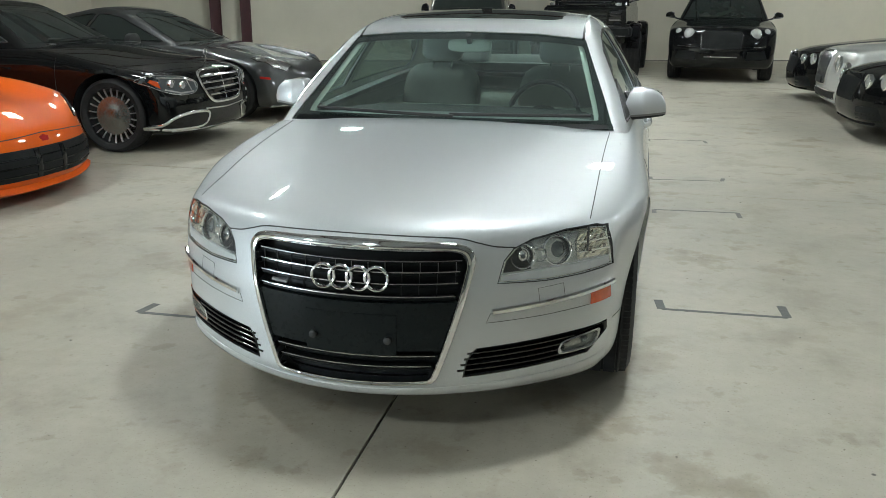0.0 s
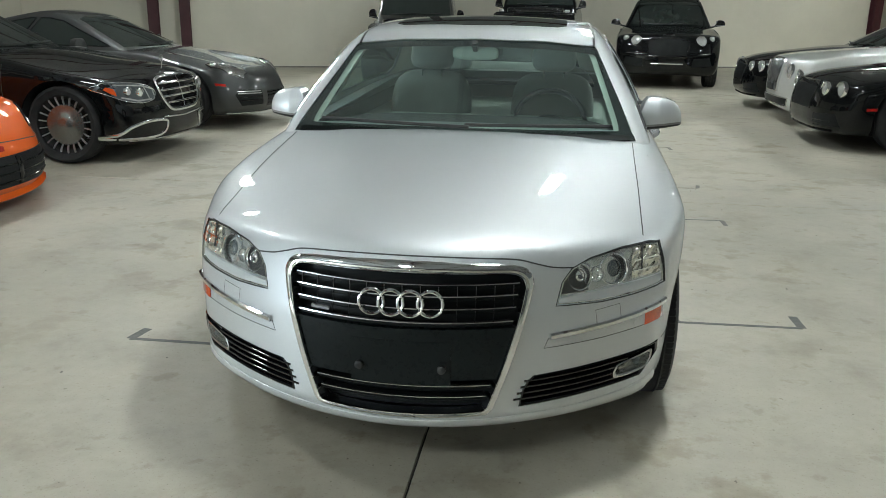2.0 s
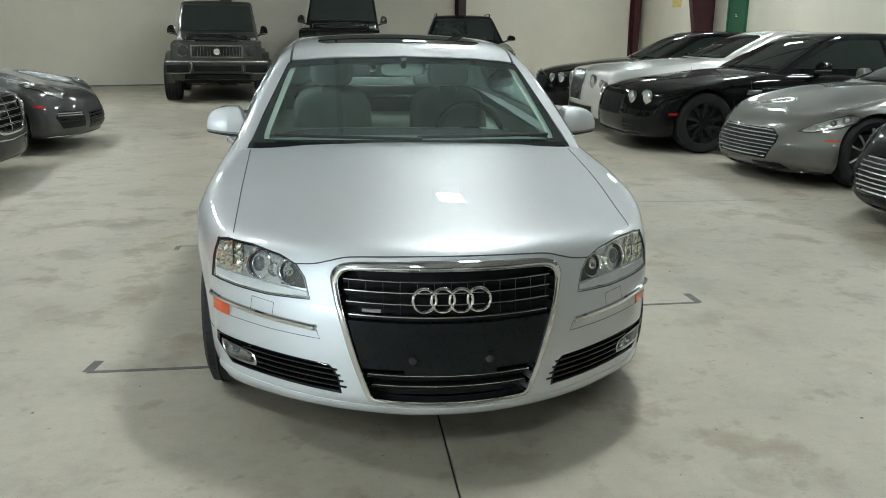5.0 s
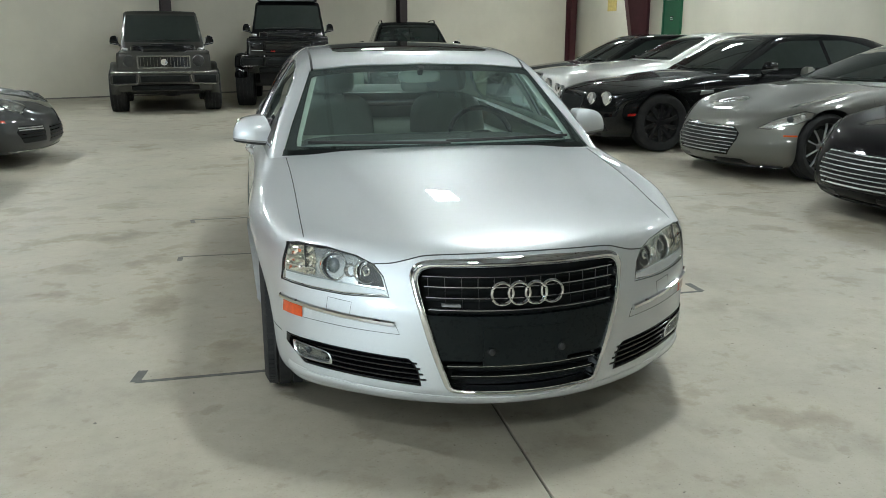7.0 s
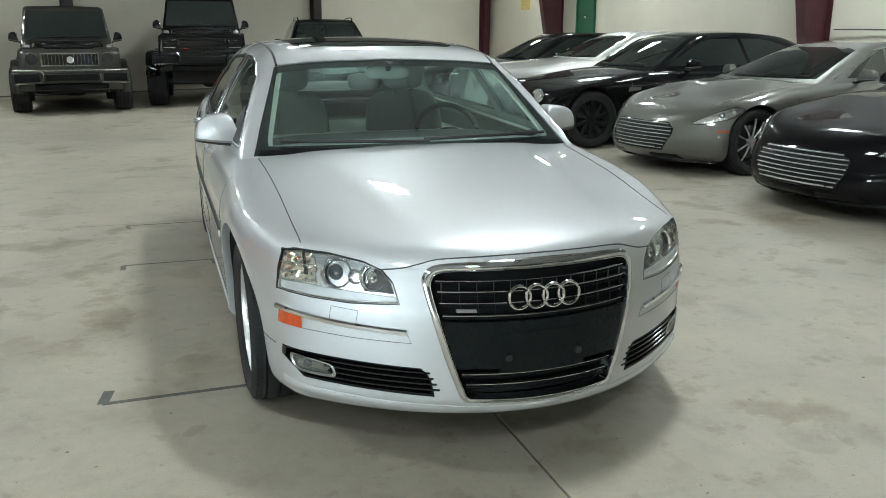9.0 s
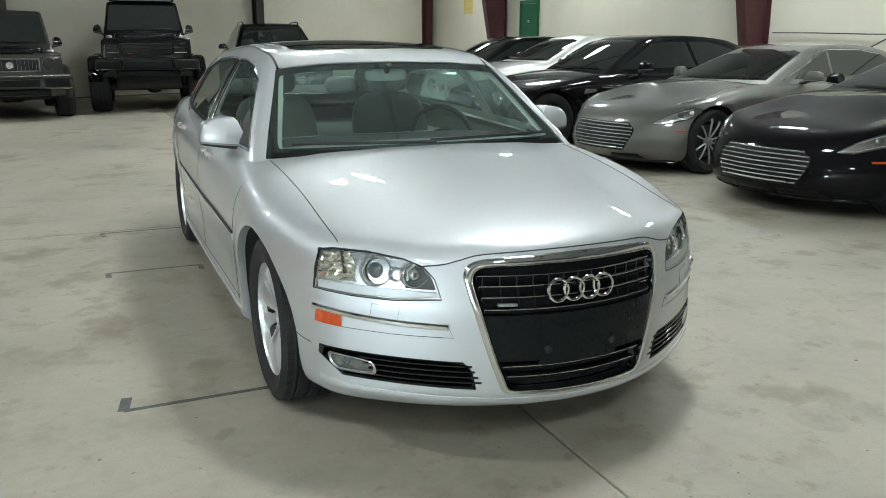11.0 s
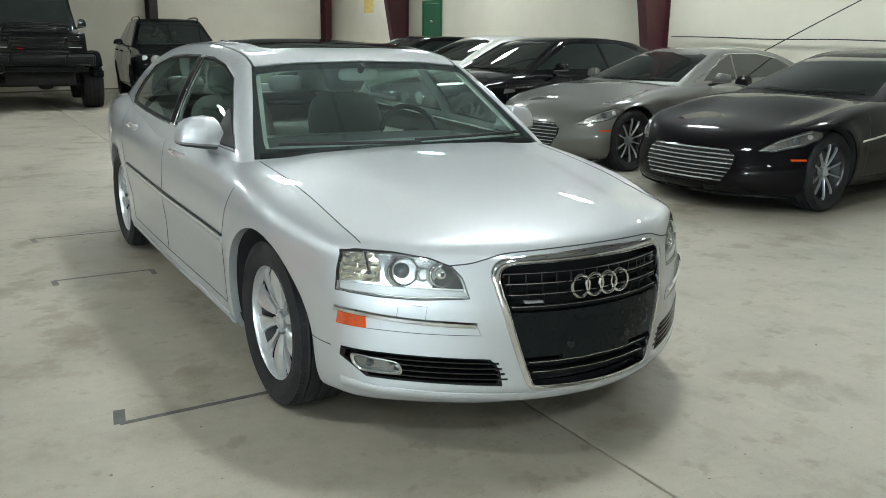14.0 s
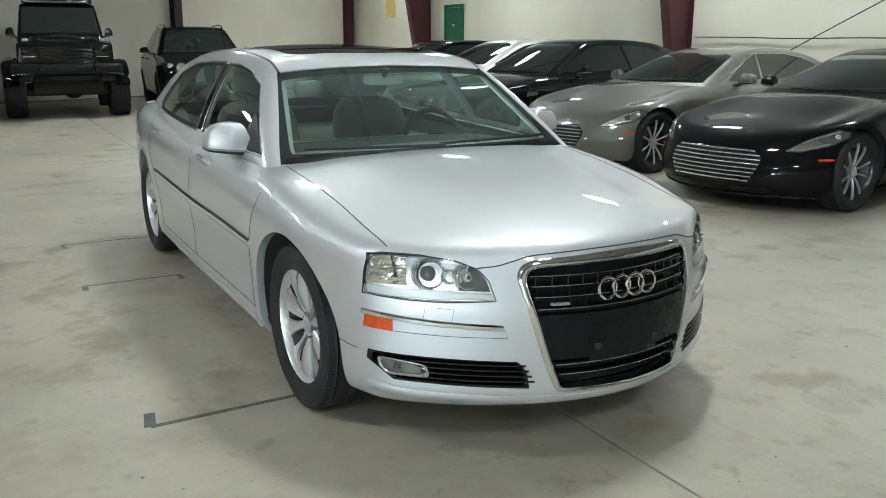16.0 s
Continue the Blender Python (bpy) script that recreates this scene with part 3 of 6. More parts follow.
def column(m, d0, d1, flange=0.24, steel=None, label="dark red tapered steel column against the wall"):
    """A tapered I column: web and two flanges; the inner flange leans into the hall (-y)."""
    t = thing("steel_column", m, label, "column", "steel columns")
    h = CEILING_Z - 0.02
    steel = steel or M_STEEL
    b = bmesh.new()
    vs = [b.verts.new(c) for c in ((-0.006, -0.01, 0), (0.006, -0.01, 0), (0.006, -d0, 0), (-0.006, -d0, 0), (-0.006, -0.01, h), (0.006, -0.01, h), (0.006, -d1, h), (-0.006, -d1, h))]
    for f in ((0, 1, 5, 4), (1, 2, 6, 5), (2, 3, 7, 6), (3, 0, 4, 7), (0, 3, 2, 1), (4, 5, 6, 7)):
        b.faces.new([vs[i] for i in f])
    part("web", b, steel, t, smooth=False)
    part("outer_flange", box(-flange / 2, flange / 2, -0.026, -0.012, 0, h, 0.002, 1), steel, t, smooth=False)
    b = bmesh.new()
    f2, th = flange / 2, 0.014
    vs = [b.verts.new(c) for c in ((-f2, -d0, 0), (f2, -d0, 0), (f2, -d0 - th, 0), (-f2, -d0 - th, 0), (-f2, -d1, h), (f2, -d1, h), (f2, -d1 - th, h), (-f2, -d1 - th, h))]
    for f in ((0, 1, 5, 4), (1, 2, 6, 5), (2, 3, 7, 6), (3, 0, 4, 7), (0, 3, 2, 1), (4, 5, 6, 7)):
        b.faces.new([vs[i] for i in f])
    part("inner_flange", b, steel, t, smooth=False)
    part("base_plate", box(-0.17, 0.17, -d0 - 0.08, -0.012, 0, 0.02, 0.003, 1), steel, t, smooth=False)
    for sx in (-0.11, 0.11):
        part("anchor_bolt", shift(lathe([(0.0, 0.05), (0.014, 0.05), (0.016, 0.02), (0.016, 0.0)], 6, "z"), pose(sx, -d0 - 0.045, 0.02)), steel, t)


for x, d0, d1 in ((-10.58, 0.28, 0.5), (-9.87, 0.25, 0.4), (-3.95, 0.22, 0.3), (2.48, 0.22, 0.3)):
    column(pose(x, far_y(x) - 0.01, 0, 0, 0, WALL_TILT), d0, d1, steel=M_STEELDARK if x > -5 else M_STEEL, label="dark tapered steel column against the far wall")
column(pose(8.56, far_y(8.56) - 0.01, 0, 0, 0, WALL_TILT), 0.24, 0.34)
for y in (1.9, 11.75, 21.75):
    column(pose(X_EAST - 0.01, y, 0, 0, 0, -90), 0.24, 1.15, 0.22)
    column(pose(X_WEST + 0.01, y, 0, 0, 0, 90), 0.24, 1.15, 0.22)

for y in (-7.5, 1.9, 11.75, 21.75):
    t = thing("roof_rafter", pose(0, y, 0), "dark red steel roof beam spanning the hall", "beam", "roof rafters")
    part("web", box(X_WEST + 0.02, X_EAST - 0.02, -0.006, 0.006, CEILING_Z - 0.62, CEILING_Z - 0.14), M_STEEL, t, smooth=False)
    part("top_flange", box(X_WEST + 0.02, X_EAST - 0.02, -0.11, 0.11, CEILING_Z - 0.14, CEILING_Z - 0.125), M_STEEL, t, smooth=False)
    part("bottom_flange", box(X_WEST + 0.02, X_EAST - 0.02, -0.11, 0.11, CEILING_Z - 0.635, CEILING_Z - 0.62), M_STEEL, t, smooth=False)
for i in range(12):
    x = X_WEST + 1.2 + i * 1.83
    t = thing("roof_purlin", pose(x, 0, 0), "red oxide steel purlin under the roof lining", "beam", "roof purlins")
    part("web", box(-0.004, 0.004, Y_SOUTH + 0.02, far_y(x) - 0.3, CEILING_Z - 0.125, CEILING_Z - 0.005), M_STEEL, t, smooth=False)
    part("lower_lip", box(-0.06, 0.004, Y_SOUTH + 0.02, far_y(x) - 0.3, CEILING_Z - 0.133, CEILING_Z - 0.125), M_STEEL, t, smooth=False)


def ceiling_lamp(x, y, wx=0.50, wy=0.80, drop=0.40):
    t = thing("ceiling_lamp", pose(x, y, CEILING_Z - drop), "white high-bay ceiling lamp with a bright flat diffuser", "lamp", "ceiling lamps")
    part("housing", box(-wx / 2, wx / 2, -wy / 2, wy / 2, 0.0, 0.07, 0.01, 2), M_HOUSING, t)
    part("diffuser", box(-wx / 2 + 0.02, wx / 2 - 0.02, -wy / 2 + 0.02, wy / 2 - 0.02, -0.012, -0.001), M_LAMP, t, "glowing white diffuser", smooth=False)
    for sx in (-wx / 3, wx / 3):
        part("hanger", tube([(sx, 0, 0.07), (sx, 0, drop - 0.004)], 0.004, 6), M_CABLE, t)


for x, y in LAMPS:
    ceiling_lamp(x, y)

# green exit door in the side wall
door = part("door_1", box(-0.42, 0.42, -0.045, -0.002, 0.0, 2.36, 0.004, 1), M_DOOR, None, smooth=False)
door.matrix_world = pose(X_EAST - 0.004, 20.3, 0, 0, 0, -90)
tagged(door, "closed dark green steel door in the side wall", "door", kind="structure")
for x0, x1, z0, z1 in ((-0.49, -0.425, 0, 2.45), (0.425, 0.49, 0, 2.45), (-0.425, 0.425, 2.37, 2.45)):
    part("door_frame", box(x0, x1, -0.07, -0.001, z0, z1, 0.004, 1), M_DOOR, door, "green door frame", smooth=False)
part("notice", box(-0.09, 0.09, -0.049, -0.046, 1.85, 1.97), M_RUBBER, door, "small dark notice with pale lines", smooth=False)
for i in range(2):
    part("text_bar", box(-0.07, 0.07 - 0.03 * i, -0.0505, -0.0495, 1.88 + i * 0.04, 1.90 + i * 0.04), M_PAPER, door, smooth=False)
part("door_handle", tube([(0.35, -0.05, 1.02), (0.35, -0.10, 1.02), (0.23, -0.10, 1.02)], 0.012), M_DULLCHROME, door)
sign = part("wall_notice", box(-0.33, 0.33, -0.012, -0.002, 2.2, 2.75, 0.003, 1), M_SIGN, None, smooth=False)
sign.matrix_world = pose(X_EAST - 0.004, 24.25, 0, 0, 0, -90)
tagged(sign, "faded yellow notice board on the cream wall", "notice")
for pts, lab, r in (([(8.82, 11.5, 1.55), (8.84, 10.5, 1.54), (8.83, 9.4, 1.515), (8.84, 8.2, 1.52), (8.83, 7.0, 1.50), (8.84, 5.0, 1.50)], "dark cable sagging along the wall", 0.010), ([(8.80, 9.6, 1.25), (8.78, 9.0, 1.53), (8.78, 8.0, 2.0), (8.80, 6.5, 2.7)], "dark slanting cable on the wall", 0.009)):
    c = part("wall_cable", tube(smooth_line(pts, 8), r, 6), M_CABLE)
    tagged(c, lab, "cable")


# ---- tape marks on the floor ----
def tape(points, w=0.035, label="worn grey tape corner mark stuck on the concrete"):
    """A bent strip of tape: a centre leg with short ends."""
    b = bmesh.new()
    for i in range(len(points) - 1):
        a, c = Vector((*points[i], 0)), Vector((*points[i + 1], 0))
        d = (c - a).normalized()
        s = Vector((-d.y, d.x, 0)) * (w * (0.36 if (c - a).length > 0.3 else 0.62))
        n = max(1, int((c - a).length / 0.05))
        lift_z = 0.0008 + 0.0006 * (i % 2)
        prev = None
        for j in range(n + 1):
            p = a.lerp(c, j / n)
            q = 1 + 0.10 * noise.noise(p * 9)
            row = [b.verts.new(p + s * q + Vector((0, 0, lift_z))), b.verts.new(p - s * q + Vector((0, 0, lift_z)))]
            if prev:
                b.faces.new((prev[0], prev[1], row[1], row[0]))
            prev = row
    bmesh.ops.recalc_face_normals(b, faces=b.faces)
    r = bmesh.ops.extrude_face_region(b, geom=b.faces[:])
    for v in r["geom"]:
        if isinstance(v, bmesh.types.BMVert):
            v.co.z = -0.002
    bmesh.ops.recalc_face_normals(b, faces=b.faces)
    t = part("floor_tape", b, M_TAPE if w > 0.03 else M_TAPEWORN, None, smooth=False)
    return tagged(t, label, "floor tape", "tape marks on the floor")


tape([(0.235, 4.19), (0.25, 4.055), (0.85, 4.075), (0.845, 4.24)])
tape([(0.25, 6.13), (0.25, 6.24), (0.85, 6.28), (0.855, 6.12)], 0.028)
tape([(0.24, 7.52), (0.245, 7.40), (0.85, 7.47), (0.87, 7.60)], 0.028)
tape([(0.25, 9.62), (0.25, 9.76), (0.86, 9.80), (0.88, 9.62)], 0.03)
tape([(-2.245, 3.52), (-2.265, 3.39), (-1.62, 3.40)])
tape([(-2.255, 5.47), (-2.255, 5.58), (-1.69, 5.57), (-1.69, 5.46)], 0.028)
tape([(-2.25, 6.68), (-2.27, 6.80), (-1.66, 6.79)], 0.028)


# chips and crumbs lying about on the concrete
rng_floor = random.Random(11)
crumbs = bmesh.new()
for _ in range(70):
    cx, cy = rng_floor.uniform(-5.0, 3.2), rng_floor.uniform(0.9, 9.0)
    r = rng_floor.uniform(0.003, 0.009)
    ring = [crumbs.verts.new((cx + r * rng_floor.uniform(0.6, 1.2) * math.cos(a), cy + r * rng_floor.uniform(0.6, 1.2) * math.sin(a), 0.0004)) for a in (0, 1.3, 2.5, 3.8, 5.0)]
    tip = crumbs.verts.new((cx, cy, r * 0.6))
    for a, b in zip(ring, ring[1:] + ring[:1]):
        crumbs.faces.new((a, b, tip))
debris = part("floor_debris", crumbs, M_BASE, None, smooth=False)
tagged(debris, "small dark crumbs of dirt scattered on the concrete floor", "debris", kind="stuff")


# ---- cars: shared building ----
def body_field(s):
    """The lower body: top, sides, nose and tail surfaces, rounded into one another. y runs back from the nose."""
    top, crown, plan, sect = curve(s["top"]), curve(s["crown"]), curve(s["plan"]), curve(s["sect"])
    nose, tail = curve(s["nose"]), curve(s["tail"])
    L, k, nk, tk, zb, np_ = s["L"], s["k"], s["nose_k"], s["tail_k"], s["bottom"], s.get("nose_p", 2.0)
    extra = s.get("extra")
    ks = s.get("k_side", k)

    def field(x, y, z):
        ax = np.abs(x)
        t = top(y) - crown(y) * ax**2
        w = plan(y) * sect(z)
        if extra:
            dt, dw = extra(ax, y, z)
            t, w = t + dt, w + dw
        return smax([smax([z - t, ax - w], ks), nose(z) + nk * ax**np_ - y, y - (L + tail(z) - tk * ax**2), zb - z], k)
    return field


def cabin_field(s):
    g = s["cabin"]
    roof = curve(g["roof"])
    wy, wz, wk, ws = g["screen"]          # foot of the windscreen, its curve and its slope
    ry, rz, rk, rs = g["rear"]
    bw, bz, tum, k = g["belt"]
    bulge = g.get("bulge", 0.0)
    cr = g.get("crown", 0.06)
    wplan = curve(g.get("plan", [(0, 1), (10, 1)]))

    def field(x, y, z):
        ax = np.abs(x)
        c1, c2 = 1 / math.hypot(1, ws), 1 / math.hypot(1, rs)
        side = ax - (bw * wplan(y) - tum * (z - bz) - bulge * (z - bz)**2)
        return smax([z - (roof(y) - cr * ax**2), side * 0.9, (wy + wk * ax**2 + ws * (z - wz) - y) * c1, (y - (ry - rk * ax**2 - rs * (z - rz))) * c2, (bz - 0.12) - z], k)
    return field


def make_wheel(name, parent, x, y, r, width, rim_r, side, style, steer=0.0, alloy=None, face=0.02):
    """A wheel: tyre with grooves, barrel, spokes, hub and disc. side: +1 or -1 for the side of the car that it faces."""
    alloy = alloy or M_ALLOY
    w = new("wheel")
    w.parent = parent
    w.matrix_basis = pose(x, y, r, 0, 0, steer + (0 if side > 0 else 180))
    h = width / 2
    prof = [(rim_r - 0.012, -h * 0.86), (rim_r, -h * 0.93), (rim_r + 0.02, -h * 0.97), ((rim_r + r) / 2, -h * 1.04), (r - 0.03, -h * 0.98), (r - 0.013, -h * 0.90)]
    tread = []
    for g in (-0.62, -0.2, 0.2, 0.62):
        tread += [(r - 0.002, h * (g - 0.045)), (r - 0.010, h * (g - 0.035)), (r - 0.010, h * (g + 0.035)), (r - 0.002, h * (g + 0.045))]
    edge = 0.012 if style.get('blocks') else 0.004
    prof += [(r - edge, -h * 0.76)] + tread + [(r - edge, h * 0.76)]
    prof += [(r - 0.013, h * 0.90), (r - 0.03, h * 0.98), ((rim_r + r) / 2, h * 1.04), (rim_r + 0.02, h * 0.97), (rim_r, h * 0.93), (rim_r - 0.012, h * 0.86)]
    bm = lathe(prof, style.get("seg", 64))
    if style.get("blocks"):
        # shoulder blocks round both edges of the tread
        nb = style["blocks"]
        tw = math.pi * r / nb * 0.72
        for sgn in (-1, 1):
            for i in range(nb):
                a = 2 * math.pi * (i + (0.25 if sgn > 0 else 0)) / nb
                b = box(-h * 0.13, h * 0.13, -tw, tw, -0.012, 0.0)
                shift(b, Matrix.Rotation(a, 4, "X") @ pose(sgn * h * 0.79, 0, r - 0.009, 0, sgn * 8, 0))
                me = bpy.data.meshes.new("tmp")
                b.to_mesh(me)
                b.free()
                bm.from_mesh(me)
                bpy.data.meshes.remove(me)
    part("tyre", bm, M_TYRE, w, "black rubber tyre with a grooved tread")
    f = h * 0.86
    rim = part("rim", lathe([(rim_r - 0.024, f * 0.60), (rim_r - 0.018, f * 0.8), (rim_r - 0.012, f * 0.98), (rim_r - 0.002, f * 1.06), (rim_r + 0.004, f * 1.0), (rim_r - 0.004, f * 0.86)], 64), style.get("rim_mat", alloy), w)
    part("barrel", lathe([(rim_r - 0.012, -f), (rim_r - 0.03, -f * 0.7), (rim_r - 0.055, 0.0), (rim_r - 0.035, f * 0.45), (rim_r - 0.023, f * 0.68)], 48), M_BARREL, rim, "shaded inner barrel")
    part("brake_disc", lathe([(0.0, f * 0.12), (rim_r * 0.66, f * 0.12), (rim_r * 0.66, f * 0.12 - 0.02), (0.0, f * 0.12 - 0.02)], 40), M_DISC, rim, "grey steel brake disc")
    part("wheel_back", lathe([(0.0, f * 0.02), (rim_r - 0.050, f * 0.02), (rim_r - 0.052, -f * 0.2)], 32), M_WELL, rim)
    n = style["spokes"]
    z0, z1 = style.get("start", 0.055), rim_r - 0.018
    for i in range(n):
        b = bmesh.new()
        rows = []
        for t in np.linspace(0, 1, 7):
            rad = z0 + (z1 - z0) * t
            wd = style["w0"] + (style["w1"] - style["w0"]) * t ** style.get("grow", 1.0)
            off = style.get("twist", 0.0) * math.sin(math.pi * t) * (1 if not style.get("pair") else (1 if i % 2 else -1))
            dish = f * (0.86 + face - 0.22 * (1 - t)**2) - (0.01 if t > 0.95 else 0)
            th = style.get("th", 0.022)
            tl = style.get("tilt", 0.0) * (1 if not style.get("pair") or i % 2 else -1) * math.sin(math.pi * min(1, t * 1.05)) ** 0.7
            rows.append([b.verts.new(c) for c in ((dish - th - tl, off - wd, rad), (dish - 0.005 - tl, off - wd * 0.92, rad), (dish - tl * 0.4, off - wd * 0.35, rad), (dish + tl * 0.4, off + wd * 0.35, rad), (dish - 0.005 + tl, off + wd * 0.92, rad), (dish - th + tl, off + wd, rad))])
        for q in range(6):
            for j in range(5):
                b.faces.new((rows[q][j], rows[q][j + 1], rows[q + 1][j + 1], rows[q + 1][j]))
        bmesh.ops.recalc_face_normals(b, faces=b.faces)
        ang = 2 * math.pi * i / n
        if style.get("pair"):
            ang += (0.5 - style["pair"]) * math.pi / n * (1 if i % 2 else -1)
        shift(b, Matrix.Rotation(ang, 4, "X"))
        part("spoke", b, alloy, rim, sharp=30)
    cap = style.get("cap", 0.068)
    part("hub_cap", lathe([(0.0, f * 0.80), (cap * 0.45, f * 0.80), (cap * 0.5, f * 0.74), (cap, f * 0.70), (cap * 1.05, f * 0.5), (cap, f * 0.2)], 32), style.get("cap_mat", alloy), rim)
    for i in range(5):
        a = 2 * math.pi * (i + 0.5) / 5
        part("wheel_bolt", shift(lathe([(0.0, f * 0.76), (0.009, f * 0.76), (0.010, f * 0.6)], 8), pose(0, 0.045 * math.cos(a), 0.045 * math.sin(a))), style.get("cap_mat", alloy), rim)
    return w


def arch_poly(y, z, r, low=-0.1):
    pts = [(y + r * math.cos(a), z + r * math.sin(a)) for a in np.linspace(-0.12, math.pi + 0.12, 22)]
    return [(pts[0][0], low)] + pts + [(pts[-1][0], low)]


def build_shell(s, parent, res=(40, 90, 22), cabin_res=(30, 60, 16)):
    """Body and cabin hulls with wheel arches cut; returns both as bmeshes and skins, not yet linked."""
    g = s["cabin"]
    L, hw = s["L"], s["hw"]
    zt = max(p[1] for p in s["top"])
    body = hull(body_field(s), s.get("inner", (hw * 0.45, 0.75, L - 0.7, s["bottom"] + 0.12, s["bottom"] + 0.3)), (hw * 1.03, -0.03, L + 0.03, s["bottom"] - 0.02, zt + 0.02), res)
    skin = Skin(body)
    roof_z = max(p[1] for p in g["roof"])
    cy0, cy1 = g["screen"][0] - 0.2, g["rear"][0] + 0.15
    c_in = g.get("inner", (g["belt"][0] * 0.35, cy0 + 0.42 * (cy1 - cy0), cy1 - 0.42 * (cy1 - cy0), g["belt"][1], g["belt"][1] + 0.12))
    cabin = hull(cabin_field(s), c_in, (g["belt"][0] * 1.05, cy0, cy1, g["belt"][1] - 0.16, roof_z + 0.02), cabin_res)
    return body, skin, cabin, Skin(cabin)


def arches_and_wheels(s, parent, body, style, alloy=None, steer=0.0, sides=(-1, 1)):
    yf, yr, r, tx, width, rim_r = s["wheel"]
    ar = s.get("arch_r", r + 0.045)
    whole = Skin(body)
    for y in (yf, yr):
        for sg in (-1, 1):
            cut_hole(body, [(sg * (tx - width * 0.75), y - ar + 0.02), (sg * (s["hw"] + 0.1), y - ar + 0.02), (sg * (s["hw"] + 0.1), y + ar - 0.02), (sg * (tx - width * 0.75), y + ar - 0.02)], "z", -1, depth=0, near=lambda c: c.z < s["bottom"] + 0.05)
            cut_hole(body, arch_poly(y, r + s.get("arch_dz", 0.01), ar), "x", sg, depth=s.get("arch_lip", 0.012))
    for y in (yf, yr):
        for sg in (-1, 1):
            well = lathe([(0.05, -0.36), (ar + 0.02, -0.36), (ar + 0.006, -0.1), (ar + 0.004, 0.0)], 48)
            bmesh.ops.bisect_plane(well, geom=well.verts[:] + well.edges[:] + well.faces[:], plane_co=(0, 0, s["bottom"] - r + 0.005), plane_no=(0, 0, -1), clear_outer=True)
            if sg < 0:
                shift(well, Matrix.Diagonal((-1, 1, 1, 1)))
            shift(well, pose(sg * (s["hw"] - 0.05), y, r + s.get("arch_dz", 0.01)))
            for v in well.verts:
                rad = math.hypot(v.co.y - y, v.co.z - r - s.get("arch_dz", 0.01))
                if rad > ar and abs(v.co.x) > s["hw"] - 0.30:
                    lim = abs(whole.hit("x", sg, v.co.y, max(v.co.z, s["bottom"] + 0.03))[0].x) - s.get("arch_in", 0.008)
                    v.co.x = sg * (lim if abs(v.co.x) > s["hw"] - 0.08 else min(abs(v.co.x), lim - 0.02))
            part("wheel_arch_liner", well, M_WELL, parent)
            make_wheel("wheel", parent, sg * ((tx if y == yf else s.get("rear_tx", tx)) - width / 2), y, r, width, rim_r, sg, style, steer if y == yf else 0.0, alloy)


def two_sides(poly):
    return poly, [(-a, b) for a, b in poly]


def round_lamp(skin, parent, x, z, r, ring=M_CHROME, lens=M_PALELENS, out=0.004):
    """A round lamp: bowl, bright ring and lens, set on the nose at (x, z)."""
    loc, nor = skin.hit("y", -1, x, z)
    q = Vector((0, -1, 0)).lerp(nor, 0.35).normalized()
    m = Matrix.Translation(loc + q * out) @ q.to_track_quat("-Y", "Z").to_matrix().to_4x4()
    a = part("headlight", shift(lathe([(r * 1.12, 0.03), (r * 1.12, -0.004), (r * 1.05, -0.012), (r * 0.97, -0.004), (r * 0.95, 0.02)], 32, "y"), m), ring, parent, "round headlight in a bright ring")
    part("lens", shift(lathe([(0.0, -0.016), (r * 0.4, -0.014), (r * 0.75, -0.008), (r * 0.97, 0.004)], 32, "y"), m), lens, a)
    part("bulb", shift(lathe([(0.0, -0.024), (r * 0.34, -0.02), (r * 0.40, -0.010)], 16, "y"), m), lens, a)
    return a


def dome(skin, parent, axis, sign, a, b, r, material, name="projector"):
    q, nq = skin.hit(axis, sign, a, b)
    if nq[AXES[axis][0]] * sign < 0:
        nq = -nq
    return part(name, shift(lathe([(0.0, -0.012), (r * 0.5, -0.010), (r * 0.9, -0.004), (r, 0.004)], 20, "y"), Matrix.Translation(q + nq * 0.003) @ nq.to_track_quat("-Y", "Z").to_matrix().to_4x4()), material, parent)


def grille_bars(skin, parent, name, lines, width, material, out=0.012, label="", axis="y", sign=-1, step=0.06):
    for ln in lines:
        part(name, strip(on_skin(skin, ln, axis, sign, step), width, out, 0.01, round_top=min(0.004, width / 3)), material, parent, label)


def outline(skin, parent, name, poly, width, material, out=0.01, axis="y", sign=-1, step=0.03, label="", deep=0.01):
    path = on_skin(skin, list(poly) + [poly[0]], axis, sign, step)[:-1]
    return part(name, strip(path, width, out, deep, closed=True, round_top=min(0.006, width / 3)), material, parent, label)


def gap(skin, parent, line, axis, sign, width=0.0038, name="panel_gap", step=0.04):
    return part(name, strip(on_skin(skin, line, axis, sign, step), width, 0.0012, 0.004), M_GAP, parent)


def side_windows(skin, parent, polys, material, trim=None, trim_w=0.014, label="dark tinted side window"):
    for sg in (-1, 1):
        for p in polys:
            wv = part("side_window", patch(skin, p, "x", sg, 0.003, 0.012, 0.07), material, parent, label)
            if trim:
                outline(skin, wv, "window_trim", p, trim_w, trim, 0.007, "x", sg)


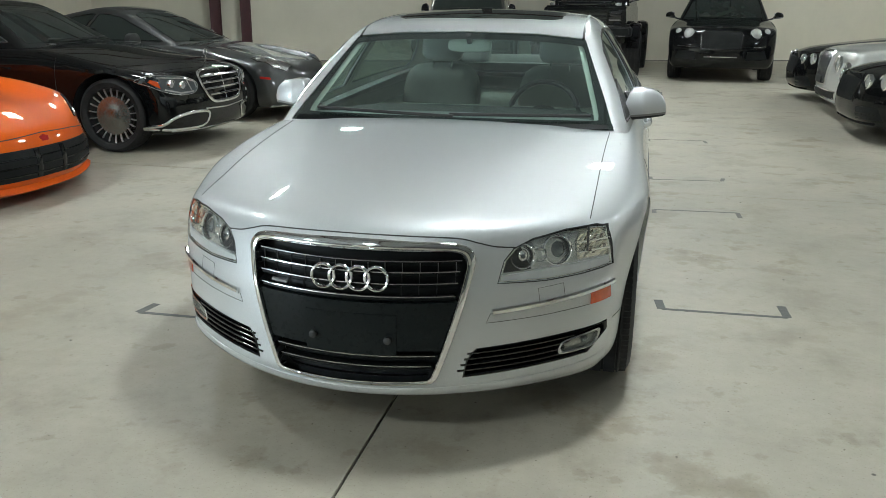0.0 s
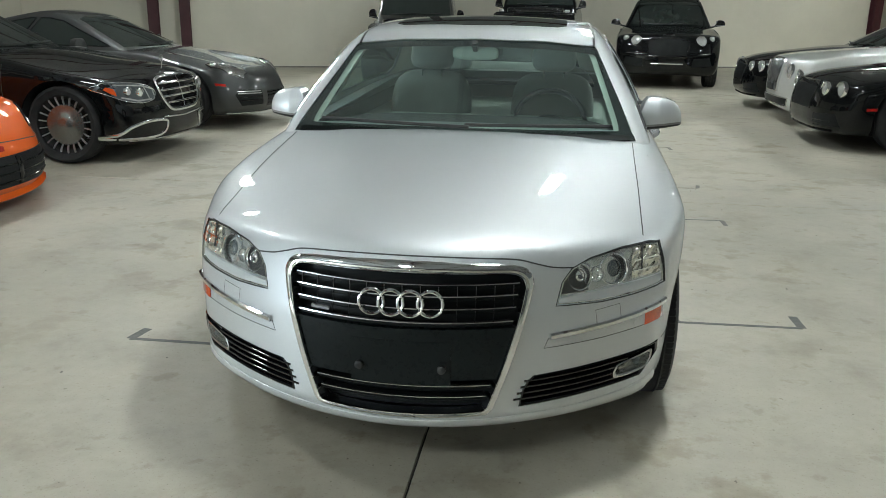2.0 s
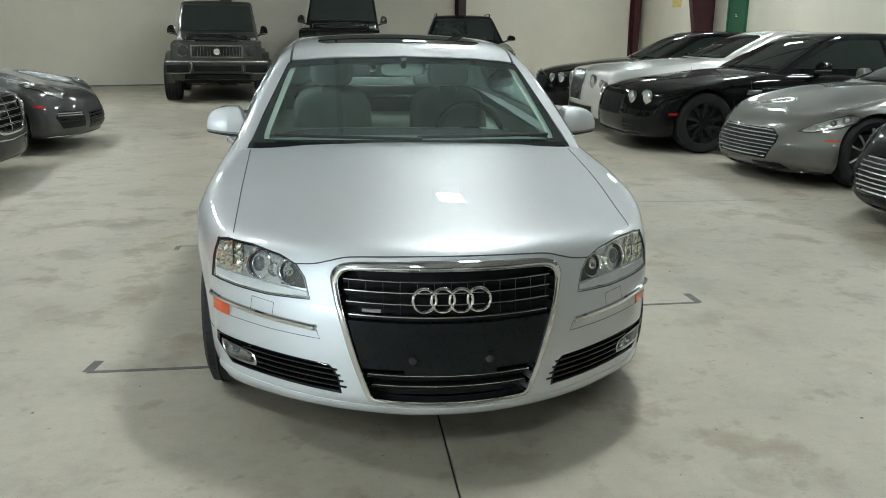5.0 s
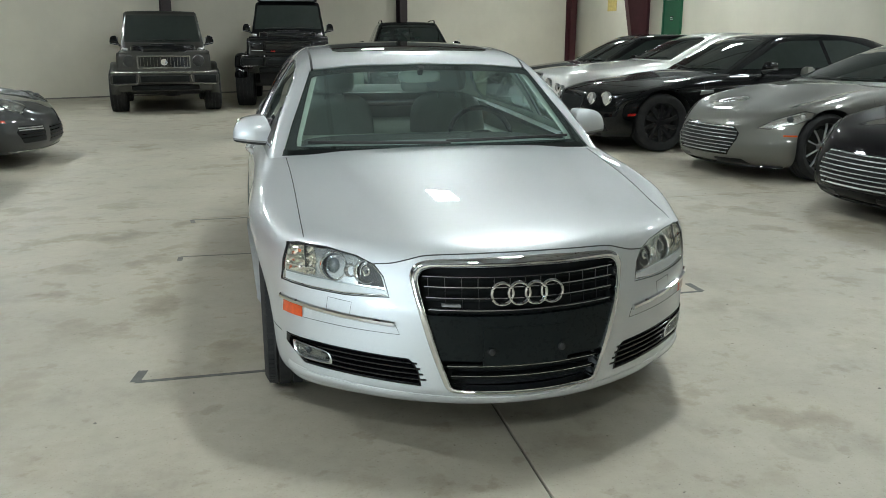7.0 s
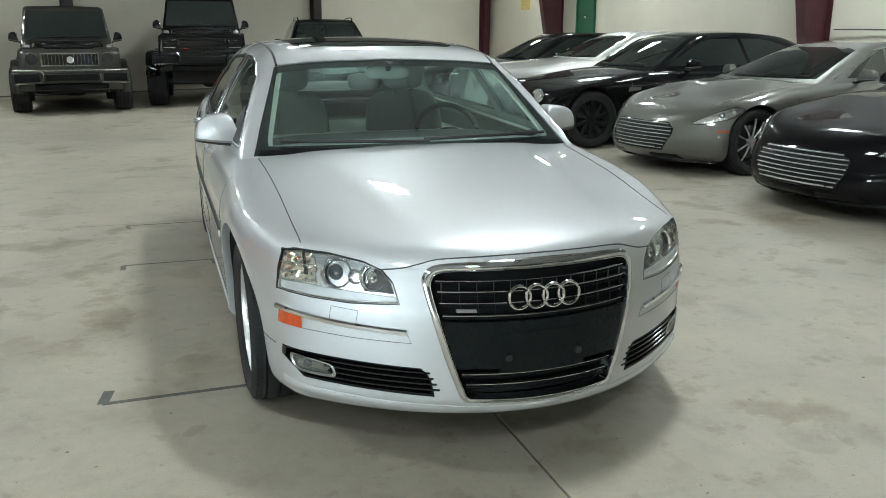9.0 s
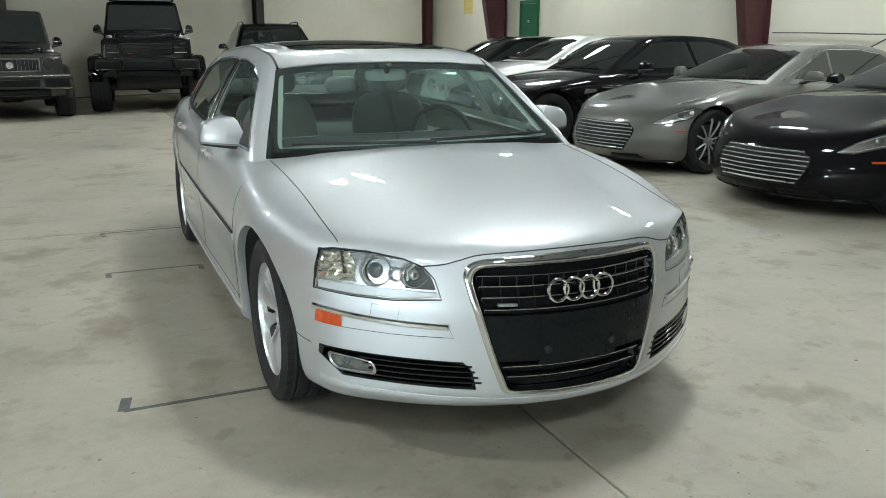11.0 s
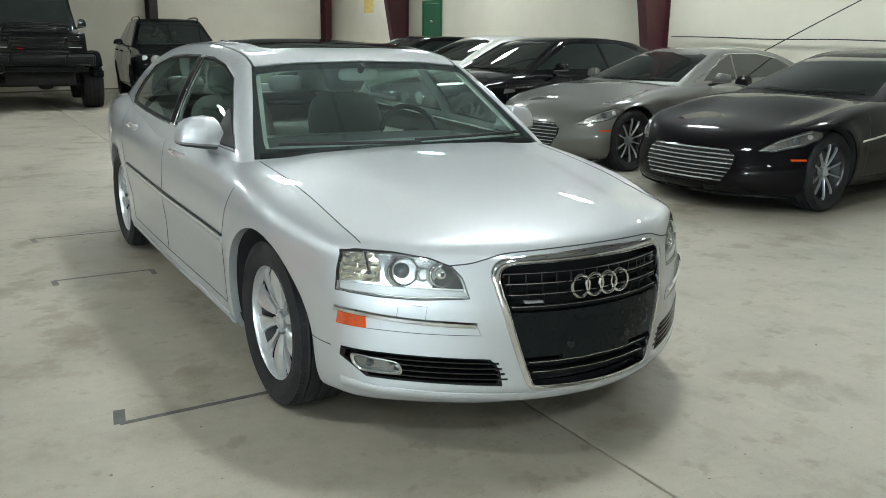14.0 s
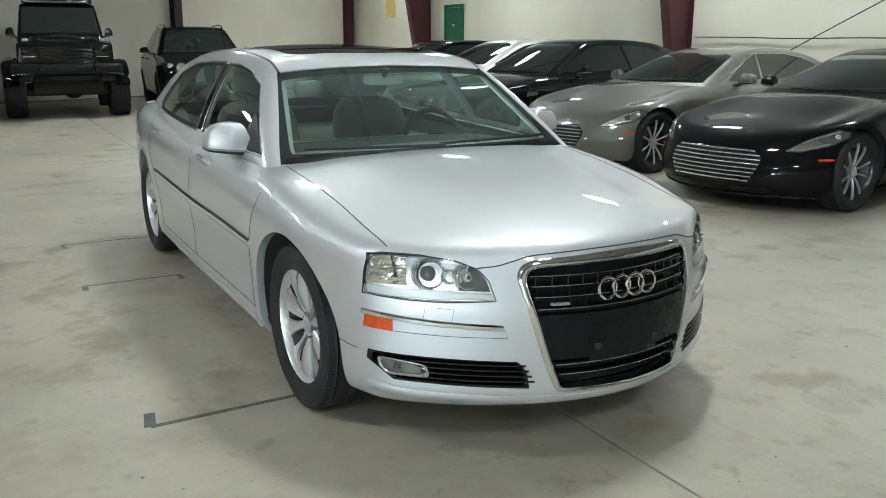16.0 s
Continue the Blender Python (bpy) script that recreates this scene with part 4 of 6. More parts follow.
def mirror(parent, x, y, z, material, w=0.2, h=0.13, d=0.12, arm=M_RUBBER):
    """A pair of door mirrors: painted cap over a dark foot, bright line, glass and arm."""
    def field(px, py, pz):
        q = px / (w / 2)
        top = h * np.interp(q, [-1.4, -1.0, -0.84, -0.70, -0.58, -0.44, -0.2, 0.1, 0.4, 0.62, 0.80, 0.92, 1.0, 1.1], [-0.24, -0.20, -0.13, 0.10, 0.36, 0.485, 0.50, 0.485, 0.445, 0.38, 0.27, 0.12, -0.04, -0.30])
        low = -h * (0.46 - 0.10 * q)
        front = -py / (d * 0.60) + 0.42 * np.clip(pz / h + 0.12, -1, 1)**2 * 2.2 + 0.30 * np.clip(q, 0, 2)**2 - 0.86
        return smax([(pz - top) / h, (low - pz) / h, front * 0.6, py / (d * 0.5) * 0.5 - 0.5, (np.abs(q) - 1) * 0.6], 0.030)
    for sg in (-1, 1):
        b = hull(field, (0.01, -0.01, 0.01, -0.02, 0.0), (w / 2, -d * 0.55, d / 2, -h / 2, h / 2), (36, 18, 22))
        for v in b.verts:
            v.co.y = min(v.co.y, d * 0.30) + 0.18 * max(0.0, v.co.x)
        m = pose(sg * x, y, z) @ Matrix.Diagonal((sg, 1, 1, 1))
        cut = Vector((0, 0, -h * 0.30)), Vector((-0.14 * h / w, 0, 1)).normalized()
        foot, line = b.copy(), b.copy()
        for bm_, c0, c1 in ((b, 0.0, None), (foot, None, -0.010), (line, -0.010, 0.0)):
            if c0 is not None:
                bmesh.ops.bisect_plane(bm_, geom=bm_.verts[:] + bm_.edges[:] + bm_.faces[:], plane_co=cut[0] + Vector((0, 0, c0)), plane_no=cut[1], clear_inner=True)
            if c1 is not None:
                bmesh.ops.bisect_plane(bm_, geom=bm_.verts[:] + bm_.edges[:] + bm_.faces[:], plane_co=cut[0] + Vector((0, 0, c1)), plane_no=cut[1], clear_outer=True)
            shift(bm_, m)
            bmesh.ops.recalc_face_normals(bm_, faces=bm_.faces)
            if bm_.faces and sum((f.calc_center_median() - m.translation).dot(f.normal) for f in bm_.faces) < 0:
                bmesh.ops.reverse_faces(bm_, faces=bm_.faces)
        o = part("door_mirror", b, material, parent, "door mirror in the body colour")
        part("mirror_foot", foot, arm, o, "black lower shell")
        part("mirror_line", line, M_GREYTRIM, o, "thin indicator strip")
        g = box(-w * 0.42, w * 0.40, d * 0.302, d * 0.315, -h * 0.36, h * 0.34, 0.004)
        for v in g.verts:
            v.co.y += 0.18 * max(0.0, v.co.x)
        part("mirror_glass", shift(g, m), M_CHROME, o)
        a = tube(smooth_line([(-w * 0.98, 0.05, -h * 0.62), (-w * 0.72, 0.035, -h * 0.60), (-w * 0.45, 0.015, -h * 0.44), (-w * 0.2, 0.0, -h * 0.36)], 4), 0.030, 10, flat_z=0.62)
        part("mirror_arm", shift(a, m), arm, o)


def handles(skin, parent, places, material=M_CHROME, length=0.19):
    for sg in (-1, 1):
        for y, z in places:
            loc, nor = skin.hit("x", sg, y, z)
            b = tube(smooth_line([loc + Vector((0, -length / 2, 0)) - nor * 0.01, loc + Vector((0, -length / 3, 0)) + nor * 0.02, loc + nor * 0.026, loc + Vector((0, length / 3, 0)) + nor * 0.02, loc + Vector((0, length / 2, 0)) - nor * 0.01], 4), 0.013, 8, flat_z=1.2)
            part("door_handle", b, material, parent, "bright door handle")


def wipers(skin, parent, pairs):
    for a, b in pairs:
        p = [loc + nor * 0.018 for loc, nor in on_skin(skin, [a, b], "y", -1, 0.08)]
        part("wiper", tube(p, 0.008, 6), M_RUBBER, parent)


def sedan_spec(L, hw, fo, wb, r, nose_z, mid, cowl, roof0, roof_z, roof1, deck, tail_z, nose_k=0.35, k=0.02, bottom=0.2, belt_w=None, roof_w=None, belt_z=None, ws_k=0.3, crown=(0.16, 0.06), tyre=0.245, rim=None, nose_lean=0.08, roof_mid=None, tum_extra=0.0, nose_p=3.2):
    """A car's sheet-metal lines from a few true sizes: mid, cowl and deck are (y, z) on the centre line."""
    belt_w = belt_w or hw * 0.86
    roof_w = roof_w or hw * 0.60
    belt_z = belt_z or cowl[1] - 0.01
    slope = (roof0 - cowl[0]) / (roof_z - 0.06 - cowl[1])
    rslope = (deck[0] - roof1) / (roof_z - 0.05 - deck[1])
    rm = roof_mid or ((roof0 + roof1) / 2)
    return dict(
        L=L, hw=hw, k=k, bottom=bottom, nose_k=nose_k, nose_p=nose_p, tail_k=0.22,
        top=[(-0.3, nose_z - 0.12), (0.04, nose_z), (mid[0] * 0.45, nose_z + (mid[1] - nose_z) * 0.62), mid, cowl, (cowl[0] + 0.5, cowl[1] + 0.01), ((cowl[0] + deck[0]) / 2, belt_z + 0.0), deck, (L - 0.05, tail_z), (L + 0.3, tail_z - 0.1)],
        crown=[(0, crown[0]), (mid[0], (crown[0] + crown[1]) / 2), (cowl[0], crown[1]), (L, crown[1])],
        plan=[(0, hw * 0.92), (fo * 0.42, hw * 0.965), (fo, hw * 0.995), (fo + 0.5, hw * 0.985), (fo + wb * 0.5, hw * 0.985), (fo + wb, hw), (L - 0.35, hw * 0.95), (L, hw * 0.86)],
        sect=[(0.1, 0.86), (bottom + 0.05, 0.945), (bottom + 0.16, 0.98), (belt_z * 0.62, 1.0), (belt_z * 0.80, 0.995), (belt_z * 0.93, 0.96), (belt_z + 0.03, 0.90), (belt_z + 0.3, 0.8)],
        nose=[(0.1, 0.14), (bottom + 0.04, 0.04), (bottom + 0.14, 0.0), (nose_z * 0.6, 0.0), (nose_z * 0.85, nose_lean * 0.45), (nose_z + 0.02, nose_lean), (nose_z + 0.3, nose_lean * 3)],
        tail=[(0.1, -0.15), (bottom + 0.1, -0.02), (0.5, 0.0), (tail_z - 0.15, -0.02), (tail_z + 0.1, -0.12)],
        wheel=(fo, fo + wb, r, hw - 0.035, tyre, rim or r - 0.115),
        cabin=dict(
            roof=[(cowl[0], roof_z - 0.22), (roof0 - 0.05, roof_z - 0.055), (roof0 + 0.35, roof_z - 0.008), (rm, roof_z), (roof1, roof_z - 0.055), (deck[0], roof_z - 0.28)],
            screen=(cowl[0], cowl[1], ws_k, slope), rear=(deck[0], deck[1], 0.2, rslope),
            belt=(belt_w, belt_z, (belt_w - roof_w) / (roof_z - 0.06 - belt_z) + tum_extra, 0.018), crown=0.07))


def window_line(s, pad=0.03):
    """The side glass between belt and roof rail, split at the middle pillar, in (y, z)."""
    g = s["cabin"]
    cy, cz, _, sl = g["screen"]
    ry, rz, _, rs = g["rear"]
    bz = g["belt"][1]
    wk = g["screen"][2]
    rt = max(p[1] for p in g["roof"]) - 0.105
    bx = g["belt"][0] ** 2
    y0 = cy + wk * bx * 0.8 + 0.16
    y1 = ry - 0.22 * bx - 0.10
    z0 = bz + pad
    ya = y0 + sl * (rt - z0) * 0.93
    yb = y1 - rs * (rt - z0) * 0.95
    ym = y0 + (y1 - y0) * 0.50
    yt = ya + (yb - ya) * 0.52
    return [[(y0, z0), (ym - 0.03, z0 + 0.01), (yt - 0.03, rt), (ya + 0.2, rt), (ya, rt - 0.035)], [(ym + 0.03, z0 + 0.01), (y1, z0 + 0.03), (yb, rt - 0.04), (yb - 0.22, rt), (yt + 0.03, rt)]]


def screen_poly(s, pad=0.03):
    g = s["cabin"]
    bz, bw, tum = g["belt"][1], g["belt"][0], g["belt"][2]
    zt = max(p[1] for p in g["roof"]) - 0.085
    wb_, wt = bw - 0.11, bw - tum * (zt - bz) - 0.07
    z0 = g["screen"][1] + pad * 0.4
    return [(-wb_, z0), (wb_, z0), (wt, zt - 0.03), (wt * 0.7, zt), (-wt * 0.7, zt), (-wt, zt - 0.03)]


def plain_car(name, s, m, paint_mat, label, style, alloy=None, group="parked cars", trim=None, res=(34, 72, 18), glass=None, roof_mat=None):
    """A whole parked car with opaque tinted glass; returns the thing and its two skins for the front's details."""
    t = thing(name, m, label, "car", group)
    body, skin, cabin, cskin = build_shell(s, t, res, (26, 48, 14))
    arches_and_wheels(s, t, body, style, alloy)
    part("body", body, paint_mat, t, sharp=50)
    part("roof", cabin, roof_mat or paint_mat, t, sharp=50)
    glass = glass or M_TINT
    part("windscreen", patch(cskin, screen_poly(s), "y", -1, 0.003, 0.012, 0.08), glass, t, "dark glossy windscreen")
    side_windows(cskin, t, s.get("windows") or window_line(s), glass, trim)
    bz = s["cabin"]["belt"][1]
    c = s["cabin"]["screen"]
    wipers(cskin, t, [((-0.45, c[1] + 0.03), (0.1, c[1] + 0.02)), ((0.05, c[1] + 0.03), (0.6, c[1] + 0.03))])
    mirror(t, s["hw"] + 0.06, c[0] + 0.62, bz + 0.07, paint_mat, 0.2, 0.13)
    handles(skin, t, [(c[0] + 1.35, bz - 0.12), (c[0] + 2.3, bz - 0.11)], paint_mat)
    yf = s["wheel"][0]
    for sg in (-1, 1):
        for y in (yf + 0.55, (yf + s["wheel"][1]) / 2 + 0.2, s["wheel"][1] - 0.5):
            gap(skin, t, [(y, bz - 0.03), (y + 0.02, bz - 0.3), (y + 0.02, s["bottom"] + 0.14)], "x", sg)
        gap(skin, t, [(yf + 0.55, s["bottom"] + 0.13), (s["wheel"][1] - 0.48, s["bottom"] + 0.13)], "x", sg)
    return t, skin, cskin


# ---- the silver saloon in the middle ----
def silver_extra(ax, y, z):
    """Creases of the bonnet, a hip line along the flanks and a skirt at the sill."""
    run = np.clip((y - 0.15) / 1.2, 0, 1)
    c = 0.36 + 0.20 * run
    fade = np.exp(-((y - 0.75) / 0.75)**4)
    dt = 0.010 * fade / (1 + np.exp((ax - c) / 0.026)) - 0.005 * fade
    dw = 0.008 * np.exp(-((z - 0.26) / 0.04)**2) * np.clip((y - 1.3) / 0.2, 0, 1) - 0.006 * np.exp(-((z - 0.45) / 0.08)**2) * np.clip((y - 1.3) / 0.3, 0, 1)
    fall = np.clip((3.4 - y) / 3.0, 0, 1)
    dw = dw - 0.70 * np.clip(z - 0.62, 0, 1)**2 * fall * fall * (3 - 2 * fall) * np.clip((y + 0.1) / 0.4, 0, 1)
    flare = 0.004 * np.exp(-((np.hypot(y - 0.96, z - 0.345) - 0.41) / 0.05)**2) + 0.006 * np.exp(-((np.hypot(y - 3.97, z - 0.345) - 0.43) / 0.04)**2)
    return dt, dw + flare


def silver_car(m):
    s = dict(
        L=5.10, hw=0.945, k=0.02, k_side=0.030, bottom=0.19, nose_k=0.64, tail_k=0.25, extra=silver_extra,
        top=[(-0.3, 0.60), (0.02, 0.742), (0.10, 0.782), (0.22, 0.818), (0.5, 0.868), (0.9, 0.915), (1.25, 0.943), (1.6, 0.962), (2.5, 0.992), (3.6, 1.03), (4.3, 1.05), (4.9, 1.03), (5.2, 0.97)],
        crown=[(0, 0.16), (0.5, 0.15), (0.9, 0.088), (1.2, 0.057), (1.5, 0.038), (1.8, 0.025), (4, 0.02), (5, 0.06)],
        plan=[(0, 0.75), (0.3, 0.782), (0.45, 0.820), (0.53, 0.842), (0.6, 0.862), (0.75, 0.902), (0.9, 0.928), (1.15, 0.938), (1.6, 0.938), (2.5, 0.945), (3.3, 0.940), (3.9, 0.925), (4.3, 0.895), (4.7, 0.84), (5.1, 0.75)],
        sect=[(0.12, 0.88), (0.22, 0.955), (0.32, 0.98), (0.5, 0.993), (0.62, 1.0), (0.75, 1.0), (0.85, 0.990), (0.92, 0.968), (0.98, 0.935), (1.05, 0.895), (1.2, 0.82)],
        nose=[(0.12, 0.16), (0.19, 0.075), (0.24, 0.022), (0.28, 0.006), (0.42, 0.004), (0.55, 0.008), (0.63, 0.026), (0.72, 0.05), (0.80, 0.085), (1.0, 0.25)],
        tail=[(0.1, -0.15), (0.3, -0.02), (0.5, 0.0), (0.85, -0.02), (1.1, -0.14)],
        wheel=(0.960, 3.97, 0.340, 0.892, 0.258, 0.243), rear_tx=0.900, arch_r=0.378, arch_dz=0.010, arch_in=0.026, arch_lip=0.034,
        cabin=dict(
            roof=[(1.2, 1.10), (1.86, 1.335), (2.1, 1.395), (2.45, 1.428), (2.8, 1.440), (3.3, 1.425), (3.75, 1.36), (4.2, 1.22), (4.7, 0.98)],
            screen=(1.366, 0.94, 0.11, 1.46), rear=(4.62, 1.0, 0.25, 1.75), belt=(0.880, 0.95, 0.43, 0.022), bulge=0.42, crown=0.085,
            plan=[(1.2, 0.915), (1.5, 0.935), (1.8, 0.957), (2.2, 0.99), (2.7, 1.012), (3.3, 1.0), (4.6, 0.86)]))
    t = thing("silver_saloon", m, "silver saloon car with a tall black chrome-framed grille", "car", "parked cars")
    body, skin, cabin, cskin = build_shell(s, t, (72, 150, 40), (56, 90, 28))
    liner_field = cabin_field(s)
    liner = hull(lambda x, y, z: liner_field(x, y, z) + 0.022, (0.28, 2.3, 3.2, 0.95, 1.1), (0.88, 1.05, 4.8, 0.8, 1.46), (30, 48, 16))

    # openings
    screen = [(-0.772, 0.928), (0.772, 0.928), (0.742, 0.99), (0.622, 1.285), (0.595, 1.305), (0.35, 1.326), (0.0, 1.334), (-0.35, 1.326), (-0.595, 1.305), (-0.622, 1.285), (-0.742, 0.99)]
    win_f = [(1.535, 0.963), (2.42, 0.995), (2.53, 1.335), (2.38, 1.333), (2.14, 1.305), (1.94, 1.248), (1.765, 1.13)]
    win_r = [(2.52, 0.998), (3.66, 1.030), (3.76, 1.070), (3.70, 1.17), (3.56, 1.262), (3.28, 1.318), (2.95, 1.335), (2.63, 1.337)]
    rear = [(-0.56, 1.05), (0.56, 1.05), (0.47, 1.32), (-0.47, 1.32)]
    for bm_ in (cabin, liner):
        d = 0.012 if bm_ is cabin else 0
        cut_hole(bm_, screen if bm_ is cabin else [(a * 0.90, 0.85 if b < 0.95 else b if b < 1.25 else b - 0.02) for a, b in screen], "y", -1, depth=d, near=lambda c: c.y < 2.3)
        cut_hole(bm_, rear, "y", 1, depth=d, near=lambda c: c.y > 3.4)
        for sg in (-1, 1):
            for p in (win_f, win_r):
                cut_hole(bm_, p, "x", sg, depth=d)
    grille = [(0.300, 0.727), (0.340, 0.719), (0.362, 0.704), (0.372, 0.680), (0.352, 0.573), (0.314, 0.430), (0.268, 0.298), (0.245, 0.282)]
    grille = grille + [(-a, b) for a, b in grille[::-1]]
    lamp = [(0.455, 0.603), (0.470, 0.672), (0.497, 0.709), (0.552, 0.733), (0.65, 0.749), (0.745, 0.750), (0.785, 0.742), (0.803, 0.68), (0.812, 0.606), (0.71, 0.597), (0.60, 0.594)]
    intake = [(0.356, 0.292), (0.366, 0.347), (0.380, 0.374), (0.398, 0.391), (0.801, 0.405), (0.803, 0.370), (0.742, 0.306)]
    cut_hole(body, grille, "y", -1, depth=0.03)
    for p in two_sides(lamp):
        cut_hole(body, p, "y", -1, depth=0.020)
    for p in two_sides(intake):
        cut_hole(body, p, "y", -1, depth=0.03)
    cut_hole(body, [(-0.72, 1.62), (0.72, 1.62), (0.72, 4.0), (-0.72, 4.0)], "z", 1, depth=0.0)
    arches_and_wheels(s, t, body, dict(spokes=10, w0=0.012, w1=0.042, grow=1.35, twist=0.004, pair=0.46, tilt=0.010, th=0.02, cap=0.040, blocks=84, seg=96), M_ALLOY, steer=0.8)
    part("body", body, M_SILVER, t, "silver metallic painted bodywork", sharp=42)
    roof = part("roof", cabin, M_SILVER, t, "silver roof with slim pillars", sharp=42)
    part("headliner", liner, M_HEADLINER, t, "pale cloth roof lining")
    for p in two_sides([(0.725, 1.95), (0.705, 2.7), (0.665, 3.5)]):
        part("roof_moulding", strip(on_skin(cskin, [(a * 0.80, b) for a, b in p], "z", 1, 0.05), 0.012, 0.002, 0.004), M_RUBBER, roof)

    # glass
    ws = part("windscreen", patch(cskin, screen, "y", -1, -0.006, 0, 0.05), M_WINDSCREEN, t, "clear green-tinted windscreen")
    ws.visible_shadow = False
    # black ceramic edge round the pane, deeper along the bottom
    edge_o = [(0.0, 0.930), (0.45, 0.930), (0.765, 0.930), (0.752, 0.965), (0.737, 1.00), (0.68, 1.14), (0.625, 1.277), (0.608, 1.297), (0.585, 1.306), (0.35, 1.326), (0.0, 1.334)]
    edge_i = [(0.0, 0.972), (0.45, 0.972), (0.672, 0.972), (0.692, 0.982), (0.688, 1.01), (0.640, 1.14), (0.594, 1.258), (0.583, 1.272), (0.555, 1.281), (0.35, 1.298), (0.0, 1.306)]
    part("windscreen_border", band(cskin, whole(edge_o), whole(edge_i), [(0.0, -0.010), (0.5, -0.010), (1.0, -0.010)], n=4), M_FRIT, ws, "black border of the windscreen")
    part("cowl", strip([(a - b * 0.003, b) for a, b in on_skin(cskin, [(-0.74, 0.944), (-0.35, 0.946), (0, 0.946), (0.35, 0.946), (0.74, 0.944)], "y", -1, 0.04)], 0.030, 0.001, 0.01), M_FRIT, t, "black plastic cowl below the windscreen")
    part("rear_window", patch(cskin, rear, "y", 1, -0.004, 0, 0.08), M_SIDEGLASS, t).visible_shadow = False
    for sg in (-1, 1):
        for p in (win_f, win_r):
            w = part("side_window", patch(cskin, p, "x", sg, -0.006, 0, 0.06), M_SIDEGLASS, t, "green-tinted side window")
            w.visible_shadow = False
            part("window_seal", band(cskin, shrink(p, -0.004), shrink(p, 0.012), [(0, 0.001), (0.5, 0.0015), (1, -0.003)], "x", sg, 6, True), M_FRIT, w, "black window seal")
            part("window_trim", band(cskin, shrink(p, -0.016), shrink(p, -0.003), [(0, -0.003), (0.15, 0.002), (0.4, 0.0045), (0.7, 0.0045), (1, 0.0015)], "x", sg, 6, True), M_DULLCHROME, w, "bright window trim")
        part("pillar_cover", patch(cskin, [(2.432, 0.996), (2.508, 0.998), (2.618, 1.333), (2.542, 1.333)], "x", sg, 0.003, 0.01, 0.05), M_GLOSSBLACK, t, "gloss black middle pillar")
        part("mirror_sail", patch(cskin, [(1.548, 0.969), (1.80, 0.978), (1.80, 1.125), (1.745, 1.10)], "x", sg, 0.004, 0.02, 0.05), M_RUBBER, t)
    part("sunroof", patch(cskin, [(-0.40, 2.17), (0.0, 2.12), (0.40, 2.17), (0.445, 2.24), (0.44, 2.80), (0.42, 2.84), (-0.42, 2.84), (-0.44, 2.80), (-0.445, 2.24)], "z", 1, 0.003, 0.01, 0.06), M_TINT, t, "dark glass sunroof")
    wipers(cskin, t, [((-0.64, 0.972), (0.04, 0.958)), ((0.02, 0.966), (0.66, 0.972))])

    # grille
    g = part("grille", patch(skin, grille, "y", -1, -0.045, 0, 0.05), M_MATTBLACK, t, "black grille in a chrome frame")
    ring_o = [(0.0, 0.748), (0.15, 0.745), (0.29, 0.739), (0.340, 0.732), (0.370, 0.717), (0.385, 0.690), (0.384, 0.658), (0.366, 0.573), (0.327, 0.430), (0.283, 0.305), (0.270, 0.286), (0.246, 0.275), (0.12, 0.270), (0.0, 0.269)]
    ring_i = [(0.0, 0.7135), (0.15, 0.7125), (0.29, 0.7100), (0.327, 0.706), (0.347, 0.695), (0.357, 0.674), (0.356, 0.648), (0.341, 0.573), (0.303, 0.432), (0.262, 0.313), (0.253, 0.299), (0.236, 0.291), (0.12, 0.287), (0.0, 0.286)]
    part("grille_frame", band(skin, whole(ring_o), whole(ring_i), [(0.0, -0.012), (0.0, 0.003), (0.10, 0.0075), (0.30, 0.0105), (0.62, 0.0115), (0.80, 0.0095), (0.84, 0.0065), (0.90, 0.0105), (0.97, 0.0105), (1.0, 0.006), (1.0, -0.035)]), M_CHROME, g, "polished chrome frame with a broad top bar")
    gap(skin, t, [(p.x, p.y) for p in smooth_line([(-0.50, 0.711, 0), (-0.44, 0.719, 0), (-0.39, 0.733, 0), (-0.32, 0.750, 0), (-0.16, 0.758, 0), (0.0, 0.760, 0), (0.16, 0.758, 0), (0.32, 0.750, 0), (0.39, 0.733, 0), (0.44, 0.719, 0), (0.50, 0.711, 0)], 5)], "y", -1, 0.0045)

    def half(z):
        return np.interp(z, [0.296, 0.432, 0.577, 0.70], [0.250, 0.300, 0.338, 0.352])
    for z in (0.676, 0.642, 0.606, 0.566, 0.366, 0.330):
        h = float(half(z)) - 0.004
        part("grille_bar", strip([(p - q * 0.006, q) for p, q in on_skin(skin, [(-h, z), (h, z)], "y", -1, 0.04)], 0.012, 0.001, 0.03, round_top=0.003), M_FRIT, g)
        part("grille_chrome", strip([(p - q * 0.004, q) for p, q in on_skin(skin, [(-h, z + 0.007), (h, z + 0.007)], "y", -1, 0.04)], 0.0032, 0.003, 0.0), M_BARCHROME, g, "thin chrome line")
    for z0, z1 in ((0.650, 0.674), (0.614, 0.640), (0.574, 0.604)):
        h = float(half(z0)) - 0.012
        for i in range(-6, 7):
            x = i * 0.0545
            if abs(x) > h or (abs(x) < 0.14 and z0 < 0.65):
                continue
            p, q = skin.hit("y", -1, x, (z0 + z1) / 2)
            part("grille_slat", box(x - 0.0009, x + 0.0009, p.y + 0.004, p.y + 0.009, z0 - 0.004, z1 + 0.004), M_SLAT if z0 > 0.645 else M_MATTBLACK, g, smooth=False)
    pl = [(-0.335, 0.553), (-0.302, 0.432), (-0.289, 0.393), (0.289, 0.393), (0.302, 0.432), (0.335, 0.553)]
